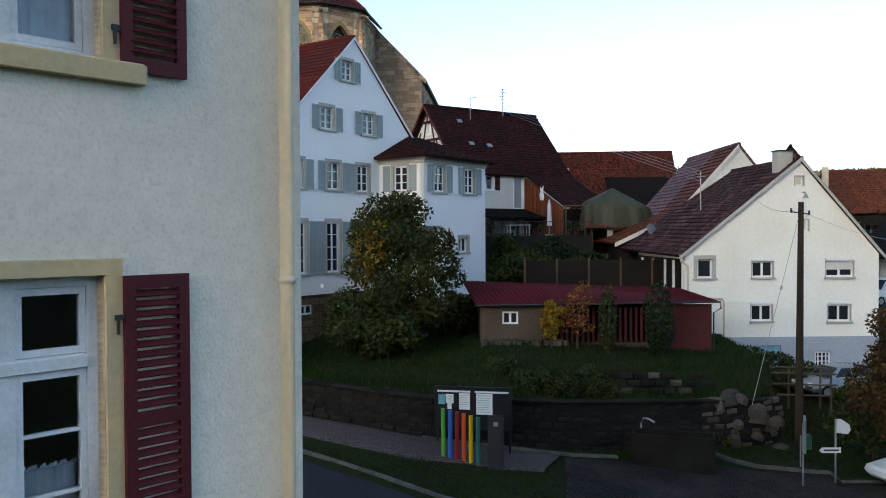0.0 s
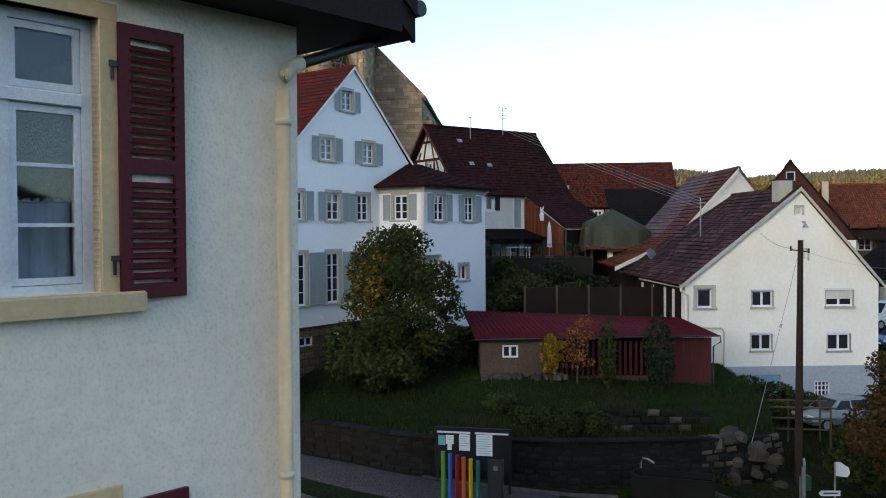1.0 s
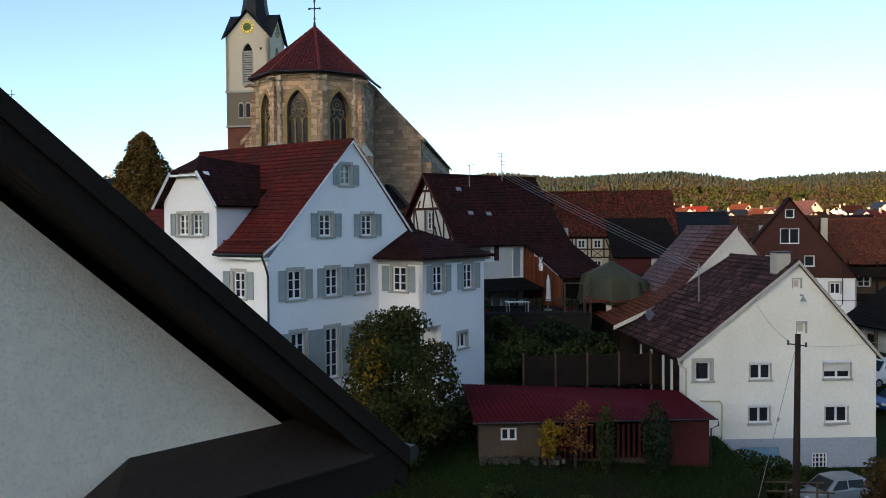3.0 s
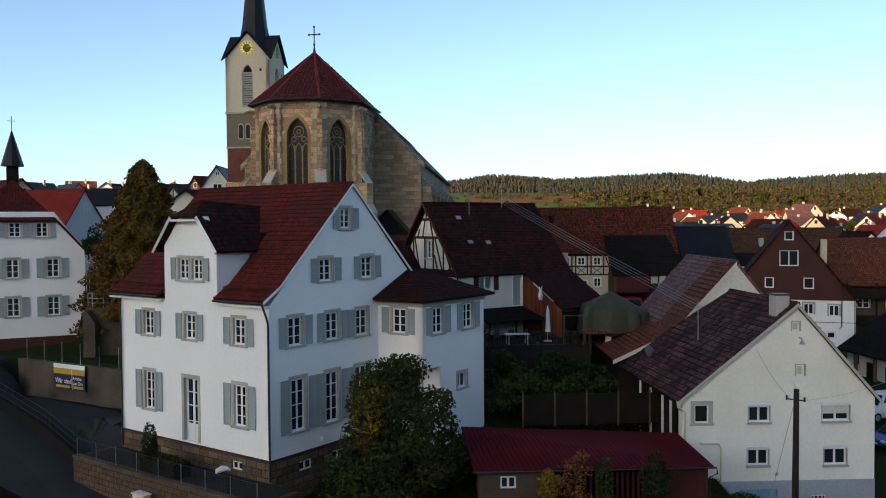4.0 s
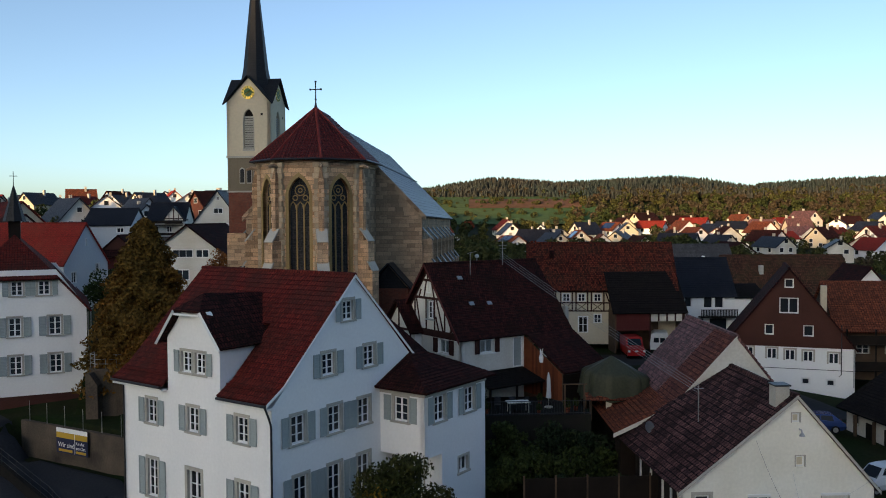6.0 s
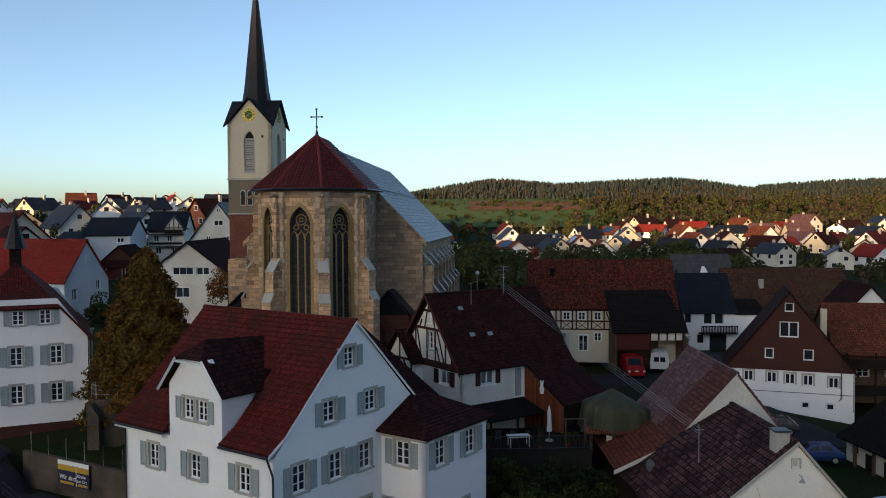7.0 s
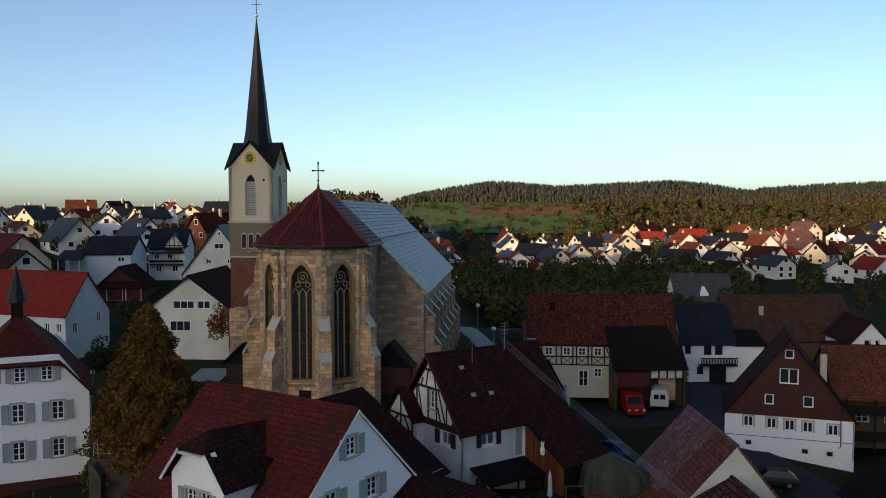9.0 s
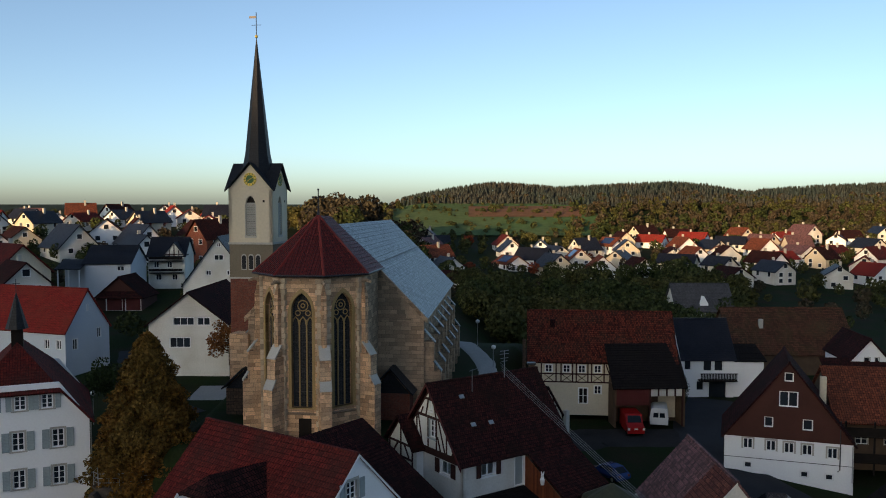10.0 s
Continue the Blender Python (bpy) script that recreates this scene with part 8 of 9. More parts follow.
def retaining_wall():
    ob = thing("wall_garden", pose(0, 33, 1.0), "long dark rubble retaining wall below the garden", "wall", kind="structure")
    rng = random.Random(4)
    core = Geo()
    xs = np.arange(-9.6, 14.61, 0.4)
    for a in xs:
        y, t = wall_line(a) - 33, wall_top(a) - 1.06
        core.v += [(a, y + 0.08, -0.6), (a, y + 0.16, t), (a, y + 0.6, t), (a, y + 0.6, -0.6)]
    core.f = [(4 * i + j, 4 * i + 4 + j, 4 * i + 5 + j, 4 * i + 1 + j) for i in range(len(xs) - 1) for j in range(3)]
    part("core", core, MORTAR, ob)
    kinds = []
    for k in range(7):
        g = Geo()
        w, h = rng.uniform(0.42, 0.62), 0.27
        pts = []
        for zz, e in ((0, 0.03), (h, 0.03)):
            for yy, i in ((-0.02, 0.04), (0.12, 0)):
                pts += [(i + rng.uniform(0, e), yy + rng.uniform(-0.02, 0.02), zz + (i if zz == 0 else -i)), (w - i - rng.uniform(0, e), yy + rng.uniform(-0.02, 0.02), zz + (i if zz == 0 else -i))]
        mid = (w / 2, -0.045, h / 2)
        g.add(pts + [mid], [(0, 1, 8), (1, 5, 8), (5, 4, 8), (4, 0, 8), (0, 2, 3, 1), (4, 5, 7, 6), (1, 3, 7, 5), (0, 4, 6, 2)])
        me = g.mesh("stone")
        kinds.append((w, me))
    pale = [m.copy() for _, m in kinds]
    for me in pale:
        me.materials.append(PALE_STONE)
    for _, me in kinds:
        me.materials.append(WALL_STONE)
    n = 0
    for row in range(8):
        x = -7.6 + rng.uniform(0, 0.3)
        while x < 14.2 and n < 330:
            k = rng.randrange(7)
            w = kinds[k][0]
            z = street(x) - 0.1 + row * 0.285
            if z + 0.2 < wall_top(x):
                y, y2 = wall_line(x), wall_line(x + w)
                me = pale[k] if (x > 10.5 and rng.random() < 0.5) else kinds[k][1]
                part("stone", me, None, ob, m=pose(x, y - 33 + 0.075 + 0.055 * row * 0.3 + rng.uniform(-0.02, 0.02), z - 1.0 + rng.uniform(-0.04, 0.04), rng.uniform(-5, 5), rng.uniform(-6, 6) + 3 * (x < 5), math.degrees(math.atan2(y2 - y, w))) @ Matrix.Diagonal((rng.uniform(0.75, 1.15), 1, rng.uniform(0.75, 1.12), 1)))
                n += 1
            x += w * math.cos(math.atan2(wall_line(x + w) - wall_line(x), w)) + 0.02
    slabm = Geo().bevbox(0, -0.06, 0, 0.79, 0.42, 0.08, 0.015).mesh("coping_stone")
    slabm.materials.append(WALL_STONE)
    for a in np.arange(-9.4, 10.2, 0.8):
        y, y2 = wall_line(a), wall_line(a + 0.8)
        part("coping_stone", slabm, None, ob, m=pose(a, y - 33, wall_top(a) - 1.07, rng.uniform(-2, 2), rng.uniform(-1, 1) + math.degrees(math.atan2(wall_top(a) - wall_top(a + 0.8), 0.8)), math.degrees(math.atan2(y2 - y, 0.8))))
    # second tier of squared blocks, and the broken end
    up = thing("wall_upper", pose(8.3, 35.1, 3.3), "upper tier of squared pale garden stones", "wall", kind="structure")
    for r in range(3):
        for c in range(10):
            if (r * 7 + c * 3) % 11 == 5:
                continue
            part("block", kinds[(r + c) % 7][1] if (r + c) % 4 else pale[(r * 2 + c) % 7], None, up, m=pose(-3.4 + c * 0.62 + (0.3 if r % 2 else 0), 0.12 * r + 0.02 * ((c * 5) % 4), r * 0.3 - 0.1, 0, 0, rng.uniform(-5, 5)))
    rk = thing("wall_end", pose(13.0, 34.75, 0.8), "crumbled pale rocks at the end of the wall", "rocks", kind="structure")
    for k in range(26):
        s = rng.uniform(0.25, 0.6)
        g = Geo()
        ring = [(math.cos(a) * s * rng.uniform(0.7, 1.1), math.sin(a) * s * rng.uniform(0.7, 1.1)) for a in np.linspace(0, 5.4, 7)]
        g.column(ring, -s * 0.5, s * 0.2, top=[(x * 0.95, y * 0.95) for x, y in ring]).column([(x * 0.95, y * 0.95) for x, y in ring], s * 0.2, s * 0.55, top=[(x * 0.45, y * 0.45) for x, y in ring])
        part("rock", g, PALE_STONE, rk, m=pose(rng.uniform(-2.2, 1.0), rng.uniform(-0.1, 0.6) + 0.1 * k / 26, 0.1 + 2.3 * (k / 26), rng.uniform(-20, 20), rng.uniform(-20, 20), rng.uniform(0, 360)))


retaining_wall()


def bank_wall():
    ob = thing("wall_bank", pose(-32, 62.7, 5.2), "stained concrete retaining wall with sloping top", "wall", kind="structure")
    a = math.degrees(math.atan2(-0.55, 1))
    part("wall_panel", Geo().box(0, 0, -0.8, 15.5, 0.35, 3.2), STAINED, ob, m=pose(0, 0, 0, 0, 0, a))
    for k in range(8):
        part("fence_post", Geo().tube([(0.8 + k * 2.0, 0.18, 3.2), (0.8 + k * 2.0, 0.18, 4.7)], 0.025, 6), GREY_METAL, ob, m=pose(0, 0, 0, 0, 0, a))
    b = thing("church_banner", pose(-28.25, 60.45, 6.6, 0, 0, a), "printed cloth banner in blue, yellow and white on the wall", "banner")
    part("cloth", Geo().box(0, -0.06, 0, 3.4, -0.045, 1.85), BANNER_BLUE, b)
    part("yellow_band", Geo().box(0.02, -0.068, 1.1, 3.38, -0.0605, 1.5), BANNER_YELLOW, b)
    part("white_band", Geo().box(0.02, -0.068, 1.51, 3.38, -0.0605, 1.83), FRAME_WHITE, b)
    part("divider", Geo().box(2.0, -0.07, 0.05, 2.04, -0.061, 1.5), FRAME_WHITE, b)
    part("lower_print", Geo().box(0.25, -0.067, 0.12, 1.75, -0.0605, 0.3).box(2.15, -0.067, 0.12, 3.2, -0.0605, 0.3), BANNER_YELLOW, b)
    for txt, x, z, s in (("Wir sind", 0.2, 0.45, 0.5), ("Kirche", 2.13, 0.75, 0.34), ("am Ort", 2.13, 0.4, 0.34)):
        cu = bpy.data.curves.new("lettering", "FONT")
        cu.body, cu.size, cu.extrude = txt, s, 0.003
        tx = new("lettering", cu)
        me = bpy.data.meshes.new_from_object(tx)
        bpy.data.objects.remove(tx)
        me.materials.append(FRAME_WHITE)
        o = new("lettering", me)
        o.parent = b
        o.matrix_basis = pose(x, -0.072, z, 90, 0, 0)
    # curved terrace wall with railing
    t = thing("wall_terrace", pose(-27.6, 63.4, 9.8), "curved sandstone terrace wall with buttress", "wall", kind="structure")
    pts = [(0.2, 1.6), (0.3, 0.6), (0.9, 0.0), (2.5, 0.1), (5.5, 1.2), (8.5, 2.6)]
    for (x0, y0), (x1, y1) in zip(pts, pts[1:]):
        d = math.hypot(x1 - x0, y1 - y0)
        part("wall_panel", Geo().box(-0.03, 0, -2.0, d + 0.03, 0.45, 2.15).box(-0.03, -0.06, 2.152, d + 0.03, 0.5, 2.3), STAINED, t, m=pose(x0, y0, 0, 0, 0, math.degrees(math.atan2(y1 - y0, x1 - x0))))
    part("buttress", Geo().prism([(0.6, -2), (1.5, -2), (1.5, 1.2), (0.9, 2.1), (0.6, 2.1)], -0.9, 0.0), STAINED, t)
    rail = thing("terrace_railing", pose(-27.6, 63.4, 12.1), "curved grey metal railing on the terrace wall", "railing")
    for z in (0.35, 0.7, 1.05):
        part("rail", Geo().tube([(x, y + 0.2, z) for x, y in pts], 0.025, 6), GREY_METAL, rail)
    for x, y in pts + [(1.7, 0.05), (4.0, 0.65), (7.0, 1.9)]:
        part("rail_post", Geo().tube([(x, y + 0.2, 0), (x, y + 0.2, 1.05)], 0.03, 6), GREY_METAL, rail)
    # low wall and fence between the street and the rectory
    f = thing("street_fence", pose(-10.5, 38.6, 0), "low wall with metal fence along the street", "fence")
    line = [(-9.55, 7.5), (-14, 12.6), (-20.5, 19.2)]
    for (x0, y0), (x1, y1) in zip(line, line[1:]):
        za, zb = (height(-10.5 + x, 38.6 + y) for x, y in ((x0, y0), (x1, y1)))
        d = math.hypot(x1 - x0, y1 - y0)
        q = [Vector((x0, y0, za - 0.5)), Vector((x1, y1, zb - 0.5)), Vector((x1, y1, zb + 0.9)), Vector((x0, y0, za + 0.9))]
        nrm = Vector((y0 - y1, x1 - x0, 0)).normalized() * 0.15
        part("low_wall", Geo().add([tuple(p + nrm) for p in q] + [tuple(p - nrm) for p in q], [(0, 1, 2, 3), (7, 6, 5, 4), (3, 2, 6, 7), (0, 3, 7, 4), (1, 5, 6, 2)]), MORTAR, f)
        for z in (1.1, 1.5, 1.9):
            part("fence_rail", Geo().tube([(x0, y0, za + z), (x1, y1, zb + z)], 0.02, 5), DARK_METAL, f)
        for k in range(int(d / 1.5) + 1):
            u = k * 1.5 / d
            x, y, z = x0 + (x1 - x0) * u, y0 + (y1 - y0) * u, za + (zb - za) * u
            part("fence_post", Geo().tube([(x, y, z + 0.8), (x, y, z + 1.95)], 0.025, 5), DARK_METAL, f)


def rectory_terrace():
    """Narrow walled terrace along the street side of the rectory."""
    t = thing("rectory_terrace", RX, "narrow gravel terrace held by a rough brown stone wall", "terrace")
    part("gravel_bed", Geo().box(-2.4, -1.7, 5.4, -0.1, 12.2, 5.9), GRAVEL, t)
    part("retaining_wall", Geo().box(-2.7, -2.0, 2.2, -2.4, 12.5, 5.86).box(-2.4, -2.0, 2.2, -0.1, -1.7, 5.86).box(-2.4, 12.2, 2.2, -0.1, 12.5, 5.86), ASHLAR_DARK, t, "rough brown stone blocks")
    for k in range(16):
        part("coping_stone", Geo().bevbox(-2.76, -2.05 + k * 0.91, 5.862, -2.34, -2.05 + k * 0.91 + 0.9, 5.96, 0.015), STAINED, t)
    f = thing("mesh_fence", RX, "low grey wire-mesh fence on the terrace wall", "fence")
    for z in (6.02, 6.84):
        part("rail", Geo().tube([(-2.55, -1.9, z), (-2.55, 12.4, z)], 0.012, 6), DARK_METAL, f)
    for k in range(9):
        part("fence_post", Geo().tube([(-2.55, -1.9 + k * 1.78, 5.95), (-2.55, -1.9 + k * 1.78, 6.88)], 0.02, 6), GREY_METAL, f)
    wires = Geo()
    for k in range(120):
        y = -1.88 + k * 0.12
        wires.box(-2.553, y, 6.02, -2.547, y + 0.006, 6.84)
    for k in range(6):
        wires.box(-2.556, -1.9, 6.13 + k * 0.12, -2.552, 12.4, 6.136 + k * 0.12)
    part("wire_mesh", wires, DARK_METAL, f)
    b = thing("planter_box", RX @ pose(-1.95, 5.5, 5.9), "dark wooden planter with low evergreen plants", "planter")
    part("box", Geo().box(-0.5, -1.35, 0, -0.44, 1.35, 0.75).box(0.44, -1.35, 0, 0.5, 1.35, 0.75).box(-0.44, -1.35, 0, 0.44, -1.29, 0.75).box(-0.44, 1.29, 0, 0.44, 1.35, 0.75), DARK_WOOD, b)
    part("soil", Geo().box(-0.44, -1.29, 0.1, 0.44, 1.29, 0.66), GRAVEL, b)
    rg = np.random.default_rng(61)
    pp, nn = crown_points(rg, 1500, [(0, y, 0.75, 0.42, 0.55, 0.28) for y in (-0.9, -0.2, 0.5, 1.0)])
    part("foliage", leaf_cloud(rg, pp, nn, 0.08), LEAF_OLIVE, b)
    c = thing("junction_cabinet", RX @ pose(-3.25, 5.6, 3.7), "pale grey street cabinet before the stone wall", "cabinet")
    part("body", Geo().bevbox(-0.2, -0.45, 0, 0.2, 0.45, 1.5, 0.02), OLD_WHITE, c)
    part("cap", Geo().bevbox(-0.25, -0.5, 1.502, 0.25, 0.5, 1.58, 0.02), OLD_WHITE, c)
    part("door_seam", Geo().box(-0.206, -0.006, 0.1, -0.2, 0.006, 1.4), DARK_METAL, c)


STAINED = material("stained_concrete", (0.11, 0.088, 0.068), 0.95, 0.45, 2.4, 0.4, 20, tint=(0.042, 0.036, 0.032))
BANNER_BLUE = material("dark_blue_banner", (0.02, 0.025, 0.06), 0.7, 0.1, 4.0, 0.0)
BANNER_YELLOW = material("yellow_banner_print", (0.5, 0.3, 0.04), 0.7, 0.1, 4.0, 0.0)
bank_wall()
rectory_terrace()

# ---------------------------------------------------------------- things along the street and in the gardens
def colour(name, c, rough=0.5, metal=0.0, var=0.1):
    return material(name, c, rough, var, 4.0, 0.05, 40, metal)


RED_SHEET = coursed("dark_red_metal_sheet", (0.13, 0.01, 0.016), (0.11, 0.009, 0.014), (0.04, 0.005, 0.007), 0.25, 6.0, 0.03, 0.72, 0.8, 0.15, 0.0, (0.07, 0.012, 0.018), 0.04)
CONCRETE = material("grey_rendered_blocks", (0.1, 0.075, 0.058), 0.95, 0.3, 2.5, 0.4, 25)
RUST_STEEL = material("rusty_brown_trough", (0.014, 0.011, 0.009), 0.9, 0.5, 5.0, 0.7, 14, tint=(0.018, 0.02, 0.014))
TARP = material("dark_green_tarpaulin", (0.05, 0.055, 0.035), 0.55, 0.25, 1.5, 0.3, 8)
PAPER = colour("white_paper", (0.6, 0.62, 0.62), 0.8)
PAPER_TEAL = colour("teal_print", (0.12, 0.35, 0.4), 0.8)
BOARD_BLACK = colour("black_notice_board", (0.012, 0.012, 0.015), 0.35)
TYRE = colour("tyre_rubber", (0.015, 0.015, 0.016), 0.9)
CAR_GLASS = colour("car_glass", (0.012, 0.016, 0.02), 0.05)


def notice_board():
    b = thing("notice_board", pose(-0.4, 32.42, 0.5, 0, 0, -11.8), "black glazed notice board with white papers", "notice board")
    W = 3.02
    for x in (0.05, W - 0.13):
        part("post", Geo().bevbox(x, 0.06, 0, x + 0.09, 0.15, 3.55, 0.01), BOARD_BLACK, b)
    part("cabinet", Geo().bevbox(0, 0, 1.95, W, 0.12, 3.6, 0.02), BOARD_BLACK, b)
    for x0, x1 in ((0.12, 1.42), (1.6, 2.9)):
        part("header_strip", Geo().box(x0, -0.012, 3.38, x1, -0.002, 3.45), PAPER, b)
    for x0, z0, x1, z1, m in ((0.16, 2.9, 0.42, 3.28, PAPER_TEAL), (0.45, 2.95, 0.76, 3.3, PAPER), (0.52, 2.72, 0.68, 2.945, PAPER), (0.98, 2.72, 1.4, 3.35, PAPER), (1.65, 2.55, 2.28, 3.36, PAPER)):
        p = part("paper", Geo().box(x0, -0.008, z0, x1, -0.002, z1), m, b)
        g = Geo()
        for k in range(int((z1 - z0) / 0.09) - 1):
            g.box(x0 + 0.05, -0.0095, z1 - 0.09 - k * 0.09, x1 - 0.06 - 0.04 * (k % 3), -0.0082, z1 - 0.07 - k * 0.09)
        part("print_bars", g, PAPER_TEAL, p)
    for k, (c, nm) in enumerate((((0.06, 0.26, 0.04), "green"), ((0.02, 0.1, 0.35), "blue"), ((0.2, 0.012, 0.02), "dark red"), ((0.5, 0.07, 0.02), "orange"), ((0.5, 0.3, 0.01), "yellow"), ((0.01, 0.12, 0.1), "teal"))):
        x = -0.05 + k * 0.25
        solid("painted_stake", Geo().tube([(0, 0, -0.3), (0.01 * (k % 3 - 1), 0, 1.85 - 0.02 * k)], [0.085, 0.08], 10), colour(nm.replace(" ", "_") + "_stake_paint", c), "tall %s painted wooden stake in the verge" % nm, "stake", "coloured stakes", m=pose(x, 30.75 - 0.09 * k, height(x, 30.6)))
    s = thing("info_stele", pose(1.58, 30.0, height(1.8, 30.0), 0, 0, -8), "narrow grey metal information pillar", "pillar")
    part("panel", Geo().bevbox(0, 0, 0, 0.5, 0.06, 1.98, 0.01), DARK_METAL, s)
    part("side_rail", Geo().box(-0.04, -0.01, -0.2, -0.002, 0.08, 2.0).box(0.502, -0.01, -0.2, 0.54, 0.08, 2.0), DARK_METAL, s)
    part("emblem", Geo().box(0.17, -0.004, 1.6, 0.33, -0.001, 1.75), GREY_METAL, s)


def trough():
    t = thing("water_trough", pose(7.1, 31.9, height(8.3, 31.9) - 0.05, 0, 0, -18), "large rusty brown water trough with curved spout", "trough")
    L, D, H = 3.1, 1.1, 1.32
    o = [(0.25, 0), (L, 0), (L, D), (0.25, D), (0, D * 0.7), (0, D * 0.3)]
    g = Geo().column(o, 0, H)
    g.f.pop(1)
    i = [(0.33, 0.09), (L - 0.09, 0.09), (L - 0.09, D - 0.09), (0.33, D - 0.09), (0.1, D * 0.66), (0.1, D * 0.34)]
    n = len(g.v)
    g.v += [(x, y, H) for x, y in i] + [(x, y, H - 0.25) for x, y in i]
    for k in range(6):
        k2 = (k + 1) % 6
        g.f += [(6 + k, 6 + k2, n + k2, n + k), (n + k, n + k2, n + 6 + k2, n + 6 + k)]
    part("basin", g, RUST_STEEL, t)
    part("water", Geo().column(i, H - 0.3, H - 0.22), CAR_GLASS, t)
    part("spout", Geo().tube([(0.3, D + 0.1, 0.3), (0.3, D + 0.1, 1.5), (0.4, D, 1.72), (0.6, D * 0.8, 1.76), (0.85, D * 0.6, 1.68)], 0.04, 8), GREY_METAL, t)


def utility_pole():
    p = thing("utility_pole", pose(14.83, 34.9, 1.2), "weathered wooden utility pole with wires", "pole")
    part("pole", Geo().tube([(0, 0, -0.5), (0.02, 0, 4), (0.06, 0, 10.05)], [0.17, 0.15, 0.11], 12), POLE_WOOD, p)
    part("bracket", Geo().tube([(-0.35, 0, 9.65), (0.4, 0, 9.55)], 0.03, 6).tube([(-0.35, 0, 9.6), (-0.35, 0, 9.8)], 0.04, 6).tube([(0.4, 0, 9.5), (0.4, 0, 9.7)], 0.04, 6), DARK_METAL, p)
    part("guy_wire", Geo().tube([(0, 0, 9.6), (-2.0, -0.1, 1.6)], 0.012, 5).tube([(-0.75, -0.04, 6.55), (-0.79, -0.04, 6.4)], 0.05, 6), GREY_METAL, p)
    def wire(a, b, sag):
        a, b = Vector(a), Vector(b)
        return [a.lerp(b, u) - Vector((0, 0, sag * 4 * u * (1 - u))) for u in np.linspace(0, 1, 14)]
    for k in range(4):
        a = (15.06 + 0.03 * k, 49.2, 13.6 - 0.2 * k)
        b = (4.6 - 0.05 + 0.03 * k, 68.7, 20.8 - 0.22 * k)
        solid("overhead_wire", Geo().tube(wire(a, b, 0.15), 0.012, 4), GREY_METAL, "thin overhead wire between two roofs", "wire", "overhead wires")
    for tgt in ((24.5, 60, 9.2), (30, 52, 9.4)):
        solid("overhead_wire", Geo().tube(wire((15.2, 34.95, 10.75), tgt, 0.4), 0.007, 4), GREY_METAL, "thin overhead wire from the pole to the house", "wire", "overhead wires")
    solid("overhead_wire", Geo().tube(wire((14.6, 34.95, 10.9), (16.6, 44.05, 11.6), 0.2), 0.008, 4), DARK_METAL, "thin overhead wire to the white house", "wire", "overhead wires")


def signs():
    s = thing("sign_post", pose(14.3, 30.5, height(14.3, 30.5)), "grey post with white signs", "sign")
    part("post", Geo().tube([(0, 0, 0), (0, 0, 2.35)], 0.035, 8), GREY_METAL, s)
    part("flag_sign", Geo().prism([(0.02, 1.85), (0.45, 1.8), (0.55, 1.95), (0.5, 2.15), (0.2, 2.35), (0.02, 2.36)], -0.01, 0.01), PAPER, s)
    part("arrow_sign", Geo().prism([(-0.62, 1.22), (-0.52, 1.12), (0.18, 1.12), (0.18, 1.32), (-0.52, 1.32)], -0.05, -0.036), PAPER, s)
    part("print_bars", Geo().box(-0.45, -0.055, 1.19, 0.1, -0.051, 1.25), DARK_METAL, s)
    q = thing("traffic_sign", pose(12.9, 30.0, height(12.9, 30)), "traffic sign seen from the side on a metal post", "sign")
    part("post", Geo().tube([(0, 0, 0), (0, 0, 2.3)], 0.035, 8), GREY_METAL, q)
    part("plate", Geo().column([(0.03, -0.05), (0.1, -0.03), (0.45, 0.85), (0.38, 0.88)], 1.2, 2.4), GREY_METAL, q)
    b = thing("litter_bin", pose(13.75, 32.2, height(13.75, 32.2)), "small green litter bin on a post", "bin")
    part("post", Geo().tube([(0, 0, 0), (0, 0, 1.2)], 0.03, 6), GREY_METAL, b)
    part("bin", Geo().bevbox(0.03, -0.15, 0.7, 0.38, 0.15, 1.25, 0.03), colour("green_bin", (0.02, 0.09, 0.05)), b)


